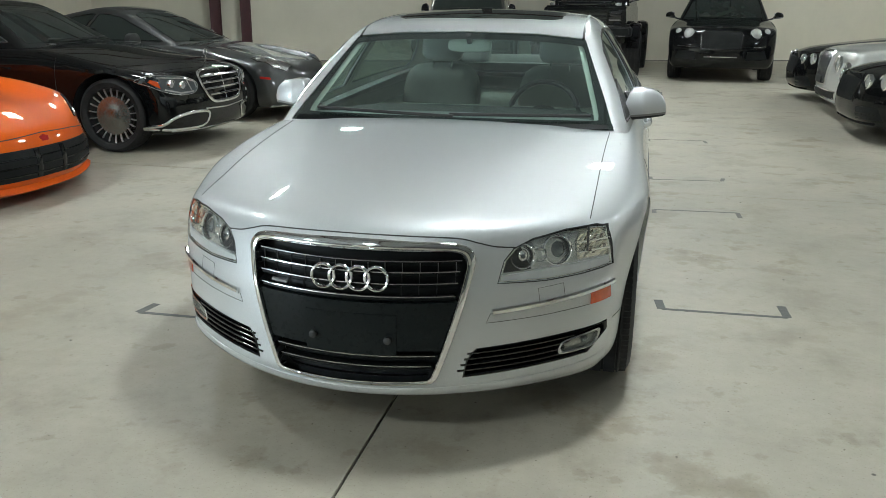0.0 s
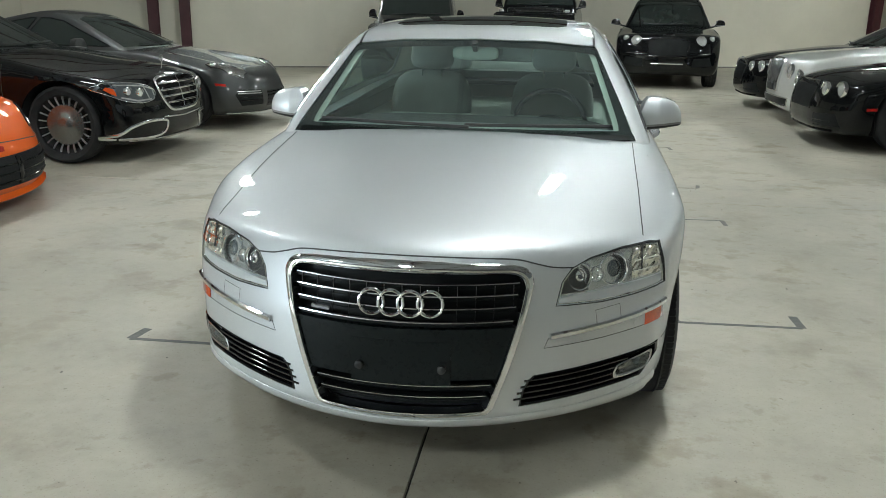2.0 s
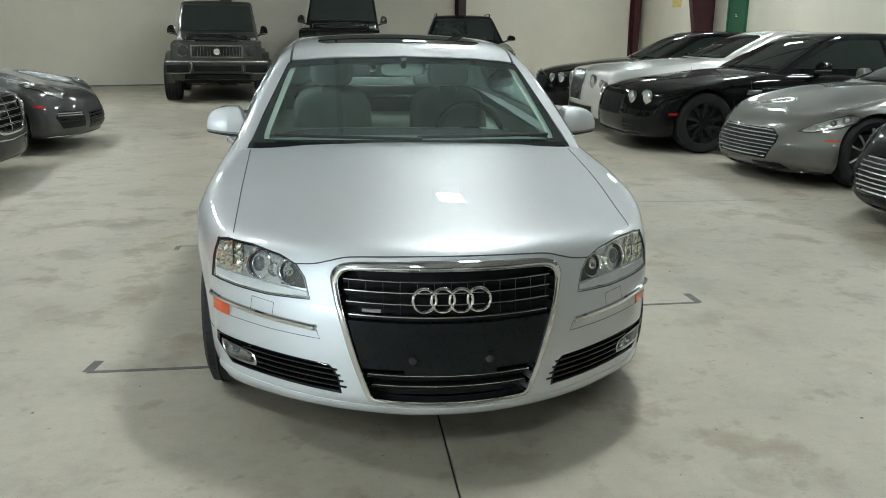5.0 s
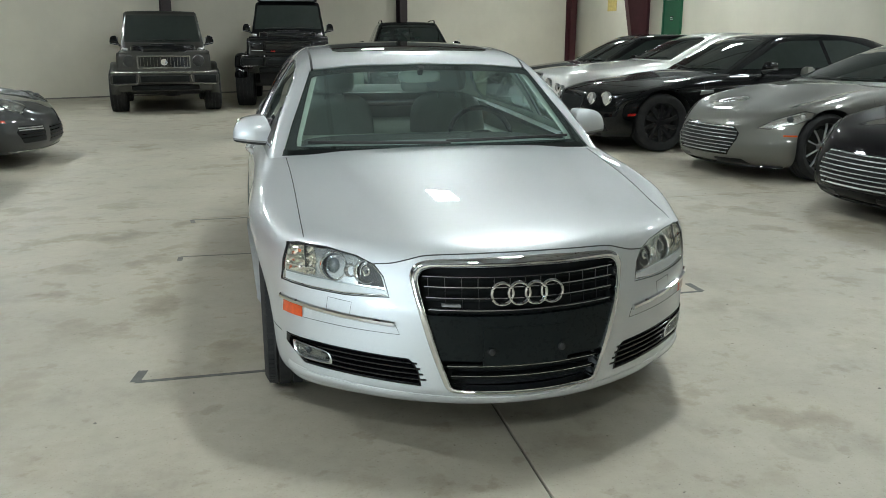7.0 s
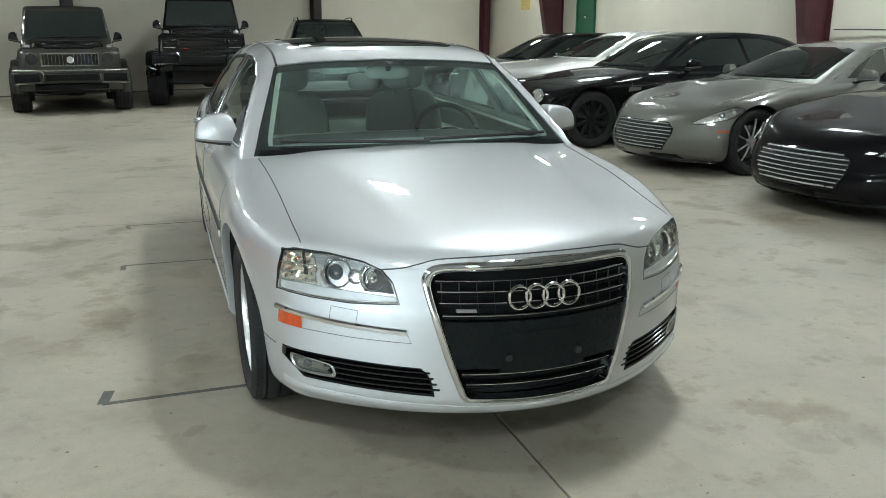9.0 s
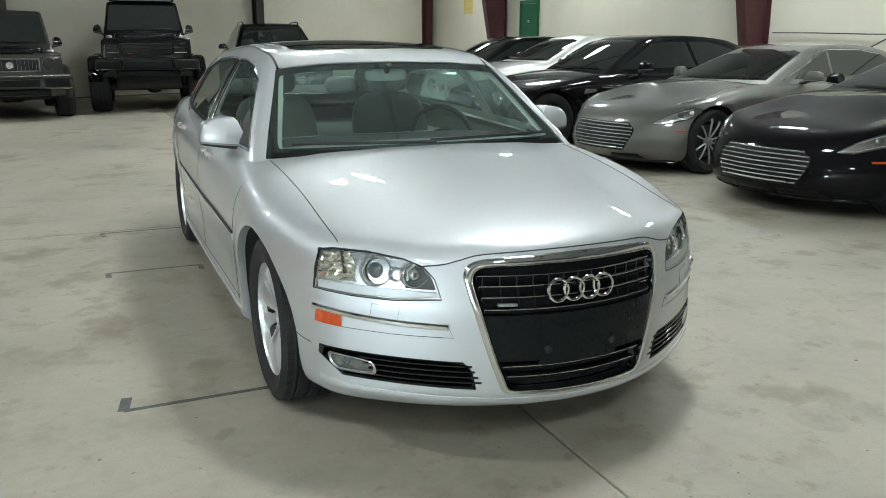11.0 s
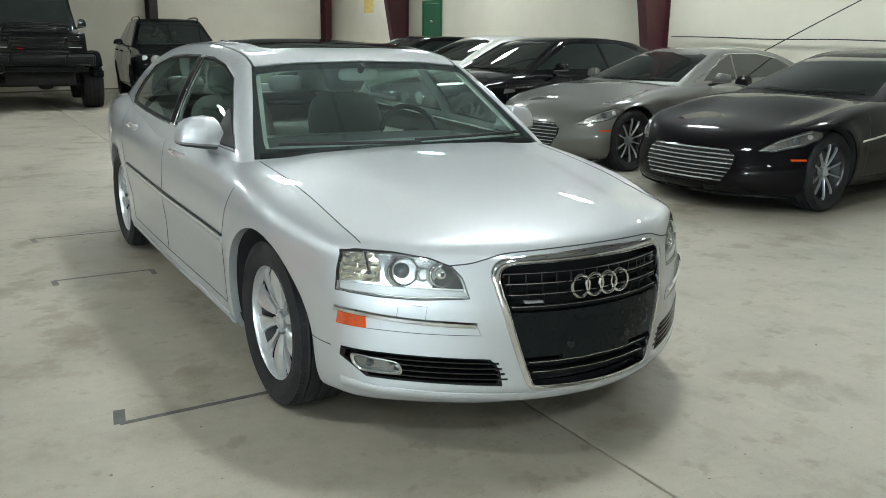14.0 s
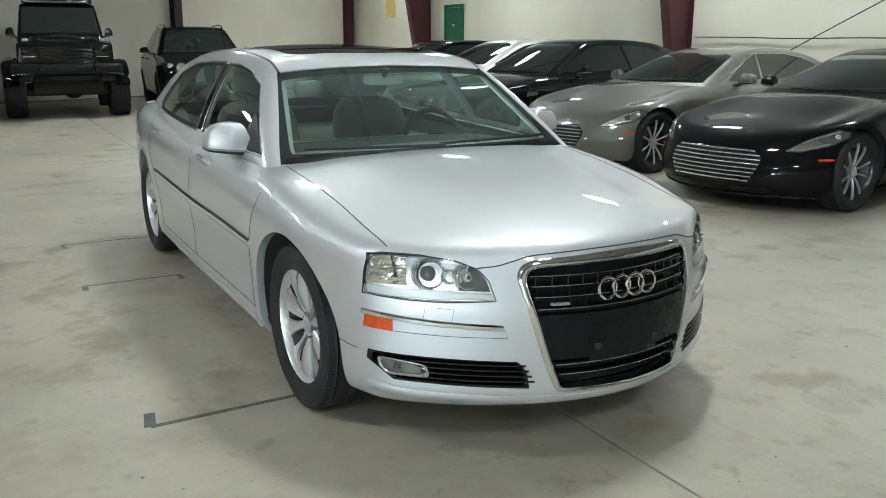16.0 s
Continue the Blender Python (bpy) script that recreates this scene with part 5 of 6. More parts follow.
    part("blank_panel", patch(skin, pl, "y", -1, 0.0, 0.03, 0.04), M_PANEL, g, "plain black number plate panel")
    part("plate_holder", patch(skin, [(-0.152, 0.378), (0.152, 0.378), (0.152, 0.515), (-0.152, 0.515)], "y", -1, 0.0018, 0.02, 0.05), M_PANEL, g, "empty black plate bracket")
    for x in (-0.126, 0.126):
        p, q = skin.hit("y", -1, x, 0.431)
        part("plug", shift(lathe([(0.0, -0.012), (0.008, -0.012), (0.013, -0.010), (0.0135, 0.004)], 14, "y"), Matrix.Translation(p + Vector((0, -0.003, 0)))), M_RUBBER, g)
    badge = new("ring_badge")
    badge.parent = t
    for i in range(4):
        x = -0.0885 + i * 0.059
        p, q = skin.hit("y", -1, x, 0.632)
        pts = [(x + 0.0375 * math.cos(a), p.y - 0.014 + 0.02 * math.sin(a) * 0.18 + (0.002 if i % 2 else 0), 0.632 + 0.0375 * math.sin(a)) for a in np.linspace(0, 2 * math.pi, 33)[:-1]]
        part("ring", tube(pts, 0.0056, 8, closed=True), M_CHROME, badge, "chrome ring")
    part("small_badge", patch(skin, [(-0.286, 0.5845), (-0.226, 0.5845), (-0.226, 0.5925), (-0.286, 0.5925)], "y", -1, 0.003, 0.012, 0.03), M_GREYTRIM, g)

    # headlamps
    for sg, poly in zip((1, -1), two_sides(lamp)):
        h = part("headlight", shift(patch(skin, poly, "y", -1, -0.001, 0, 0.03), pose(0, 0.017, 0)), M_LAMPGREY, t, "clear headlight with two round projectors")
        part("lamp_cover", patch(skin, poly, "y", -1, 0.001, 0, 0.03), M_LENS, h, "clear lens cover").visible_shadow = False
        outline(skin, h, "lamp_seal", poly, 0.003, M_RUBBER, 0.001)
        part("lamp_rim", band(skin, shrink(poly, 0.003), shrink(poly, 0.011), [(0, -0.006), (0.3, -0.003), (0.7, -0.003), (1, -0.007), (1, -0.016)], n=5, straight=True), M_CHROME, h, "bright inner edge of the lamp")
        ch = [(0.455, 0.603), (0.47, 0.628), (0.62, 0.632), (0.806, 0.642), (0.812, 0.606), (0.71, 0.597), (0.60, 0.594)]
        part("lamp_sill", patch(skin, [(a * sg, b) for a, b in ch], "y", -1, -0.006, 0.012, 0.03), M_LAMPSILL, h, "satin silver lower lamp trim")
        part("lamp_shade", patch(skin, [(a * sg, b) for a, b in ((0.463, 0.634), (0.476, 0.672), (0.50, 0.700), (0.525, 0.712), (0.55, 0.655), (0.56, 0.636))], "y", -1, -0.010, 0.008, 0.03), M_BARREL, h, "dark inner corner of the lamp")
        ind = [(0.700, 0.645), (0.694, 0.70), (0.700, 0.740), (0.775, 0.740), (0.797, 0.68), (0.803, 0.645)]
        fac = patch(skin, [(a * sg, b) for a, b in ind], "y", -1, -0.009, 0, 0.013)
        rng = random.Random(5)
        for v in fac.verts:
            v.co.y += rng.uniform(-0.005, 0.005)
        part("indicator", fac, M_FACET, h, "faceted clear indicator", smooth=False)
        for zz in (0.668, 0.700):
            part("indicator_rib", strip([(a - b * 0.005, b) for a, b in on_skin(skin, [(sg * 0.700, zz), (sg * 0.795, zz)], "y", -1, 0.02)], 0.004, 0.002, 0.006), M_CHROME, h)
        for x, z, r, dy in ((0.632, 0.686, 0.047, 0.008), (0.526, 0.680, 0.039, 0.008), (0.579, 0.678, 0.022, 0.009)):
            p, q = skin.hit("y", -1, sg * x, z)
            nq = Vector((0, -1, 0)).lerp(q if q.y < 0 else -q, 0.7).normalized()
            mm = Matrix.Translation(p - nq * dy) @ nq.to_track_quat("-Y", "Z").to_matrix().to_4x4()
            bz_ = part("projector", shift(lathe([(r * 1.16, 0.05), (r * 1.14, 0.004), (r * 1.09, -0.003), (r * 1.02, -0.005), (r * 0.96, -0.002), (r * 0.93, 0.006)], 40, "y"), mm), M_CHROME, h, "chrome projector ring")
            if r > 0.03:
                part("projector_bezel", shift(lathe([(r * 0.93, 0.005), (r * 0.86, 0.010), (r * 0.80, 0.018), (r * 0.76, 0.018)], 40, "y"), mm), M_BARREL, bz_, "dark ring round the lens")
                part("projector_cup", shift(lathe([(r * 0.78, 0.015), (r * 0.75, 0.010), (r * 0.71, 0.009), (r * 0.68, 0.014)], 40, "y"), mm), M_CHROME, bz_, "bright inner ring")
                part("projector_lens", shift(lathe([(0.0, -0.004), (r * 0.25, -0.002), (r * 0.50, 0.004), (r * 0.70, 0.014)], 40, "y"), mm), M_LENSGREY if x > 0.6 else M_REFLECTOR, bz_, "dark glass lens" if x > 0.6 else "bright reflector")
                if x < 0.6:
                    part("bulb_shield", shift(lathe([(0.0, -0.012), (r * 0.16, -0.010), (r * 0.20, 0.0), (r * 0.2, 0.01)], 16, "y"), mm), M_LENSGREY, bz_)
            else:
                part("projector_lens", shift(lathe([(0.0, 0.012), (r * 0.3, 0.011), (r * 0.65, 0.007), (r * 0.93, 0.0)], 24, "y"), mm), M_REFLECTOR, bz_, "small bright reflector")
            part("projector_bowl", shift(lathe([(r * 1.15, 0.006), (r * 1.32, 0.010), (r * 1.45, 0.03)], 32, "y"), mm), M_LAMPGREY, bz_)
    lip = [(-0.795, 0.268), (-0.70, 0.255), (-0.5, 0.245), (-0.25, 0.240), (0, 0.238), (0.25, 0.240), (0.5, 0.245), (0.70, 0.255), (0.795, 0.268)]
    part("bumper_lip", strip(on_skin(skin, lip, "y", -1, 0.03), 0.042, 0.007, 0.012, round_top=0.006), M_SILVER, t, "raised lower lip of the bumper")
    # bumper: chrome strips, markers, intakes, fog lamps, seams
    for sg in (1, -1):
        def f(pts):
            return [(a * sg, b) for a, b in pts]
        part("bumper_chrome", strip(on_skin(skin, f([(0.440, 0.512), (0.52, 0.516), (0.61, 0.521), (0.70, 0.529), (0.812, 0.545)]), "y", -1, 0.02), 0.021, 0.013, 0.008, round_top=0.006), M_CHROME, t, "slim chrome bumper strip")
        part("side_marker", patch(skin, f([(0.742, 0.484), (0.742, 0.523), (0.805, 0.532), (0.808, 0.488)]), "y", -1, 0.004, 0.01, 0.02), M_ORANGELENS, t, "orange side marker lamp")
        gap(skin, t, f([(0.438, 0.508), (0.425, 0.476), (0.60, 0.478), (0.742, 0.484)]), "y", -1, 0.0018)
        gap(skin, t, f([(0.585, 0.53), (0.578, 0.572), (0.655, 0.578), (0.662, 0.535)]), "y", -1, 0.0014)
        gap(skin, t, [(0.585, 0.405), (0.54, 0.398), (0.49, 0.395)], "x", sg, 0.003)
        p, q = skin.hit("y", -1, sg * 0.715, 0.502)
        part("parking_sensor", shift(lathe([(0.0, -0.0015), (0.011, -0.0015), (0.012, 0.004)], 16, "y"), Matrix.Translation(p) @ q.to_track_quat("-Y", "Z").to_matrix().to_4x4()), M_SILVER, t)
        it = part("air_intake", patch(skin, f(intake), "y", -1, -0.05, 0, 0.03), M_MATTBLACK, t, "black lower air intake with slats")
        part("intake_edge", band(skin, f([(a, b) for a, b in intake]), shrink(f(intake), 0.010), [(0, -0.006), (0, 0.002), (0.5, 0.004), (1, 0.001), (1, -0.03)], n=6, straight=True), M_GLOSSBLACK, it)
        for i in range(4):
            z = 0.316 + i * 0.0195
            x0 = 0.352 + 0.010 * i
            part("intake_slat", strip([(a - b * 0.004, b) for a, b in on_skin(skin, f([(x0 - 0.012, z), (0.60, z + 0.005), (0.66 + 0.012 * i, z + 0.008)]), "y", -1, 0.03)], 0.0095, 0.006, 0.03, round_top=0.003), M_GLOSSBLACK, it)
        fog = [(0.648, 0.334), (0.652, 0.356), (0.668, 0.372), (0.736, 0.383), (0.770, 0.387), (0.780, 0.380), (0.777, 0.354), (0.766, 0.334), (0.746, 0.325), (0.664, 0.323)]
        fb = patch(skin, [(p.x, p.y) for p in smooth_line([(*q, 0) for q in f(fog)], 3, True)], "y", -1, -0.012, 0, 0.016)
        fg = part("fog_lamp", fb, M_DARKMETAL, it, "clear fog lamp with a bright reflector")
        p, q = skin.hit("y", -1, sg * 0.728, 0.354)
        part("fog_bulb", shift(lathe([(0.0, -0.010), (0.008, -0.008), (0.013, 0.0), (0.016, 0.006)], 16, "y"), Matrix.Translation(p + Vector((0, 0.012, 0)))), M_LENSGREY, fg)
        part("fog_lens", patch(skin, [(p.x, p.y) for p in smooth_line([(*q, 0) for q in f(fog)], 3, True)], "y", -1, 0.002, 0.0, 0.03), M_LENS, fg).visible_shadow = False
        part("fog_rim", band(skin, f(fog), shrink(f(fog), 0.009), [(0, -0.01), (0, 0.003), (0.5, 0.005), (1, 0.002), (1, -0.016)], n=4), M_DULLCHROME, fg, "satin chrome rim")
        # bonnet and door gaps, side mouldings
        gap(skin, t, f([(0.724, 0.372), (0.725, 0.44), (0.728, 0.56), (0.732, 0.74), (0.736, 0.95), (0.741, 1.15), (0.750, 1.40)]), "z", 1, 0.0036)
        gap(skin, t, [(1.235, 0.90), (1.295, 0.83), (1.345, 0.73), (1.385, 0.60), (1.395, 0.50), (1.395, 0.31)], "x", sg)
        gap(skin, t, [(2.50, 0.965), (2.455, 0.80), (2.475, 0.60), (2.475, 0.31)], "x", sg)
        gap(skin, t, [(3.66, 0.98), (3.62, 0.80), (3.52, 0.62), (3.44, 0.45), (3.40, 0.31)], "x", sg)
        gap(skin, t, [(1.395, 0.31), (3.40, 0.31)], "x", sg)
        part("side_moulding", strip(on_skin(skin, [(1.375, 0.599), (2.46, 0.618), (3.45, 0.640)], "x", sg, 0.06), 0.030, 0.008, 0.006, round_top=0.004), M_SILVER, t)
        part("moulding_insert", strip(on_skin(skin, [(1.375, 0.613), (2.46, 0.632), (3.45, 0.654)], "x", sg, 0.06), 0.008, 0.0095, 0.006, round_top=0.002), M_CHROME, t, "chrome line on the door moulding")
        part("moulding_edge", strip(on_skin(skin, [(1.375, 0.621), (2.46, 0.640), (3.45, 0.662)], "x", sg, 0.06), 0.005, 0.008, 0.006), M_RUBBER, t)
        part("sill_skirt", strip(on_skin(skin, [(1.40, 0.235), (3.5, 0.235)], "x", sg, 0.08), 0.06, 0.012, 0.02, round_top=0.008), M_SILVER, t)
    handles(skin, t, [(2.19, 0.868), (3.29, 0.905)], M_BRIGHTBAR, 0.21)
    for sg in (-1, 1):
        for y, z in ((2.19, 0.868), (3.29, 0.905)):
            p, q = skin.hit("x", sg, y, z)
            part("handle_recess", strip([(a, b) for a, b in on_skin(skin, [(y - 0.07, z), (y + 0.07, z)], "x", sg, 0.03)], 0.05, 0.0015, 0.002), M_SILVER, t)
    # mirrors, shaped larger than the plain ones
    mirror(t, 0.888, 1.80, 1.014, M_SILVER, 0.222, 0.150, 0.16, M_RUBBER)

    # inside
    tub = bmesh.new()
    for quad in (((-0.74, 1.3, 0.3), (0.74, 1.3, 0.3), (0.74, 4.2, 0.3), (-0.74, 4.2, 0.3)), ((-0.74, 1.3, 0.3), (-0.74, 4.2, 0.3), (-0.76, 4.2, 0.955), (-0.76, 1.62, 0.925), (-0.74, 1.3, 0.80)), ((0.74, 1.3, 0.3), (0.74, 1.3, 0.80), (0.76, 1.62, 0.925), (0.76, 4.2, 0.955), (0.74, 4.2, 0.3)), ((-0.74, 4.2, 0.3), (0.74, 4.2, 0.3), (0.74, 4.1, 0.97), (-0.74, 4.1, 0.97))):
        tub.faces.new([tub.verts.new(c) for c in quad])
    part("door_lining", tub, M_LEATHER, t, smooth=False)
    d = soft_box(0, 1.80, 0.80, 0.73, 0.34, 0.155, 5, (24, 10, 8))
    dash = part("dashboard", d, M_DASH, t, "dark padded dashboard")
    part("parcel_shelf", box(-0.66, 0.66, 3.85, 4.45, 0.955, 0.985, 0.01), M_DASH, t)

    def lean(a, pivot):
        return lambda c: Vector((c.x, c.y * math.cos(a) + (c.z + pivot) * math.sin(a), (c.z + pivot) * math.cos(a) - c.y * math.sin(a) - pivot))
    for x in (-0.38, 0.38):
        st = part("front_seat", soft_box(x, 2.58, 0.56, 0.26, 0.28, 0.10, 4, (12, 12, 8)), M_LEATHER, t, "grey leather front seat")
        part("backrest", soft_box(x, 2.87, 0.80, 0.255, 0.075, 0.33, 4, (14, 8, 16), lean(0.32, 0.3)), M_LEATHER, st)
        part("headrest", soft_box(x, 3.03, 1.195, 0.135, 0.052, 0.085, 3.5, (12, 8, 10), lean(0.1, 0)), M_LEATHER, st)
        for sx in (-0.06, 0.06):
            part("headrest_post", tube([(x + sx, 3.03, 1.13), (x + sx, 3.00, 1.07)], 0.006, 6), M_CHROME, st)
    rb = part("rear_seat", soft_box(0, 3.75, 0.56, 0.66, 0.3, 0.1, 5, (18, 8, 8)), M_LEATHER, t, "grey leather rear bench")
    part("rear_backrest", soft_box(0, 4.02, 0.82, 0.66, 0.08, 0.30, 5, (18, 8, 12), lean(0.3, 0.3)), M_LEATHER, rb)
    for x in (-0.38, 0.38):
        part("rear_headrest", soft_box(x, 4.12, 1.10, 0.13, 0.05, 0.065, 3.5, (10, 8, 8)), M_LEATHER, rb)
    sw = part("steering_wheel", tube([(0.38 + 0.185 * math.cos(a), 2.10 + 0.075 * math.sin(a) * -1 * -0.9, 0.90 + 0.172 * math.sin(a)) for a in np.linspace(0, 2 * math.pi, 41)[:-1]], 0.015, 8, closed=True), M_WOODRIM, t, "dark leather steering wheel")
    part("wheel_boss", soft_box(0.38, 2.08, 0.895, 0.075, 0.03, 0.06, 3, (8, 6, 8)), M_DASH, sw)
    for a, b in (((0.38, 2.08, 0.895), (0.22, 2.10, 0.90)), ((0.38, 2.08, 0.895), (0.54, 2.10, 0.90)), ((0.38, 2.08, 0.895), (0.38, 2.03, 0.74))):
        part("wheel_spoke", tube([a, b], 0.016, 6), M_DASH, sw)
    # the pale lining colour stands in for what the mirror reflects
    rv = part("rear_view_mirror", soft_box(0.0, 1.98, 1.262, 0.115, 0.018, 0.032, 4, (12, 6, 8)), M_HEADLINER, t, "rear-view mirror behind the windscreen")
    part("mirror_stem", tube([(0.0, 1.97, 1.28), (0.0, 1.93, 1.318)], 0.016, 8), M_DASH, rv)
    for x in (-0.38, 0.38):
        part("sun_visor", box(x - 0.2, x + 0.2, 2.0, 2.13, 1.300, 1.310, 0.004), M_HEADLINER, t)
    return t, skin, cskin


silver_car(pose(-0.804, 2.34, 0.0))


# ---- the other parked cars ----
def facing(x, y, direction):
    """A pose with the nose at (x, y), looking along direction degrees: 0 is -y, 90 is +x, -90 is -x."""
    return pose(x, y, 0, 0, 0, direction)


MULTI = dict(spokes=22, w0=0.0045, w1=0.0065, cap=0.190, start=0.180, cap_mat=M_DARKMETAL, rim_mat=M_DARKALLOY)
DARK10 = dict(spokes=10, w0=0.016, w1=0.020, pair=0.3)
TURBINE = dict(spokes=10, w0=0.014, w1=0.024, twist=0.01)
SIX = dict(spokes=10, w0=0.005, w1=0.0085, pair=0.34, twist=0.004, rim_mat=M_DARKALLOY, cap=0.045)


def limousine(m):
    s = sedan_spec(5.45, 0.95, 0.80, 3.36, 0.37, 0.80, (0.85, 0.955), (1.65, 1.045), 2.45, 1.50, 3.9, (5.0, 1.12), 1.02, nose_k=0.34, bottom=0.18, rim=0.292)
    t, sk, ck = plain_car("black_limousine", s, m, M_BLACK, "glossy black limousine with a chrome grille and multi-spoke wheels", MULTI, trim=M_CHROME)
    gp = [(-0.435, 0.735), (-0.40, 0.775), (-0.25, 0.800), (0.25, 0.800), (0.40, 0.775), (0.435, 0.735), (0.40, 0.62), (0.33, 0.52), (0.20, 0.475), (-0.20, 0.475), (-0.33, 0.52), (-0.40, 0.62)]
    g = part("grille", patch(sk, gp, "y", -1, 0.008, 0.03, 0.06), M_GLOSSBLACK, t, "chrome-barred grille")
    outline(sk, g, "grille_frame", [(p.x, p.y) for p in smooth_line([(a, b, 0) for a, b in gp], 4, True)], 0.034, M_CHROME, 0.018)
    grille_bars(sk, g, "grille_bar", [[(-h, z), (h, z)] for z, h in ((0.735, 0.41), (0.672, 0.40), (0.61, 0.375), (0.548, 0.33))], 0.018, M_CHROME, 0.018)
    grille_bars(sk, g, "grille_post", [[(x, 0.49), (x, 0.79)] for x in (0.0,)], 0.012, M_CHROME, 0.012)
    hl = [(0.485, 0.69), (0.50, 0.625), (0.56, 0.590), (0.70, 0.580), (0.86, 0.625), (0.925, 0.70), (0.915, 0.755), (0.86, 0.775), (0.62, 0.755)]
    for p in two_sides(hl):
        h = part("headlight", patch(sk, p, "y", -1, 0.004, 0.02, 0.04), M_LENSGREY, t, "dark headlight with bright elements")
        sg = 1 if p[0][0] > 0 else -1
        grille_bars(sk, h, "light_bar", [[(sg * 0.505, 0.64), (sg * 0.51, 0.70), (sg * 0.62, 0.735), (sg * 0.86, 0.755)], [(sg * 0.55, 0.608), (sg * 0.70, 0.600), (sg * 0.84, 0.640)], [(sg * 0.575, 0.62), (sg * 0.60, 0.72)]], 0.016, M_PALELENS, 0.008)
        for x, z in ((0.66, 0.672), (0.77, 0.690)):
            round_lamp(sk, h, sg * x, z, 0.040)
        part("indicator", patch(sk, [(sg * 0.868, 0.655), (sg * 0.898, 0.682), (sg * 0.912, 0.715), (sg * 0.900, 0.735), (sg * 0.872, 0.715)], "y", -1, 0.008, 0.01, 0.03), M_ORANGELENS, h)
        outline(sk, h, "lamp_edge", [(q.x, q.y) for q in smooth_line([(a, b, 0) for a, b in p], 3, True)], 0.010, M_DULLCHROME, 0.006)
    for p in two_sides([(0.36, 0.36), (0.42, 0.395), (0.62, 0.40), (0.80, 0.355), (0.885, 0.27), (0.84, 0.245), (0.45, 0.25)]):
        it = part("air_intake", patch(sk, p, "y", -1, 0.003, 0.02, 0.05), M_GLOSSBLACK, t, "black air intake edged in chrome")
        outline(sk, it, "intake_chrome", [(q.x, q.y) for q in smooth_line([(a, b, 0) for a, b in p], 4, True)], 0.03, M_CHROME, 0.012)
    grille_bars(sk, t, "lip_chrome", [[(-0.80, 0.225), (-0.4, 0.215), (0.4, 0.215), (0.80, 0.225)]], 0.018, M_CHROME, 0.01)
    grille_bars(sk, t, "bumper_chrome", [[(-0.42, 0.42), (0, 0.40), (0.42, 0.42)]], 0.016, M_CHROME, 0.01)
    part("bonnet_ornament", tube(smooth_line([(0, 0.22, 0.86), (0, 0.215, 0.90), (0.0, 0.21, 0.935)], 4), 0.005, 6), M_CHROME, t)
    part("ornament_ring", tube([(0.035 * math.cos(a), 0.21, 0.965 + 0.035 * math.sin(a)) for a in np.linspace(0, 6.2832, 21)[:-1]], 0.004, 6, closed=True), M_CHROME, t)


def sport_saloon(m):
    s = sedan_spec(4.97, 0.965, 0.93, 2.92, 0.36, 0.60, (0.75, 0.81), (1.55, 0.965), 2.45, 1.42, 3.3, (4.65, 1.0), 0.92, nose_p=2.5, nose_k=0.46, bottom=0.17, crown=(0.05, 0.05), rim=0.27)
    top = curve([(0, 0.0), (0.35, 0.055), (0.8, 0.055), (1.3, 0.0)])
    s["extra"] = lambda ax, y, z: (top(np.clip(y, 0, 1.3)) * np.exp(-((ax - 0.68) / 0.17)**2), 0.0)
    t, sk, ck = plain_car("grey_fastback", s, m, M_GREY, "dark grey sports saloon with a low rounded nose", DARK10, M_ALLOY, trim=M_GLOSSBLACK)
    for p in two_sides([(0.50, 0.22), (0.64, 0.23), (0.78, 0.36), (0.85, 0.54), (0.80, 0.64), (0.66, 0.54), (0.53, 0.40)]):
        h = part("headlight", patch(sk, p, "z", 1, 0.004, 0.02, 0.03), M_DARKMETAL, t, "sweptback clear headlight")
        outline(sk, h, "lamp_edge", p, 0.012, M_GLOSSBLACK, 0.006, "z", 1)
        sg = 1 if p[0][0] > 0 else -1
        for x, y, r in ((0.60, 0.36, 0.045), (0.69, 0.46, 0.05), (0.77, 0.56, 0.04)):
            dome(sk, h, "z", 1, sg * x, y, r, M_LENSGREY if r > 0.042 else M_PALELENS)
    for sg in (1, -1):
        p = [(sg * a, b) for a, b in ((0.42, 0.29), (0.42, 0.47), (0.74, 0.49), (0.80, 0.42), (0.74, 0.29))]
        it = part("air_intake", patch(sk, p, "y", -1, 0.003, 0.02, 0.05), M_MATTBLACK, t, "black side air intake")
        grille_bars(sk, it, "light_bar", [[(sg * 0.44, z), (sg * 0.77, z + 0.01)] for z in (0.455, 0.43)], 0.014, M_PALELENS, 0.008)
        grille_bars(sk, it, "intake_bar", [[(sg * 0.43, z), (sg * 0.76, z)] for z in (0.39, 0.35)], 0.012, M_GLOSSBLACK, 0.008)
        part("marker", patch(sk, [(sg * 0.86, 0.53), (sg * 0.93, 0.545), (sg * 0.93, 0.575), (sg * 0.86, 0.56)], "y", -1, 0.004, 0.01, 0.03), M_REDLENS, t, "orange-red side marker")
    it = part("air_intake", patch(sk, [(-0.34, 0.26), (-0.30, 0.45), (0.30, 0.45), (0.34, 0.26)], "y", -1, 0.003, 0.02, 0.05), M_MATTBLACK, t, "black middle air intake")
    grille_bars(sk, it, "intake_bar", [[(-0.31, z), (0.31, z)] for z in (0.30, 0.345, 0.39, 0.43)], 0.014, M_GLOSSBLACK, 0.01)
    grille_bars(sk, t, "lip", [[(-0.85, 0.20), (-0.5, 0.195), (0.5, 0.195), (0.85, 0.20)]], 0.02, M_DULLCHROME, 0.012)


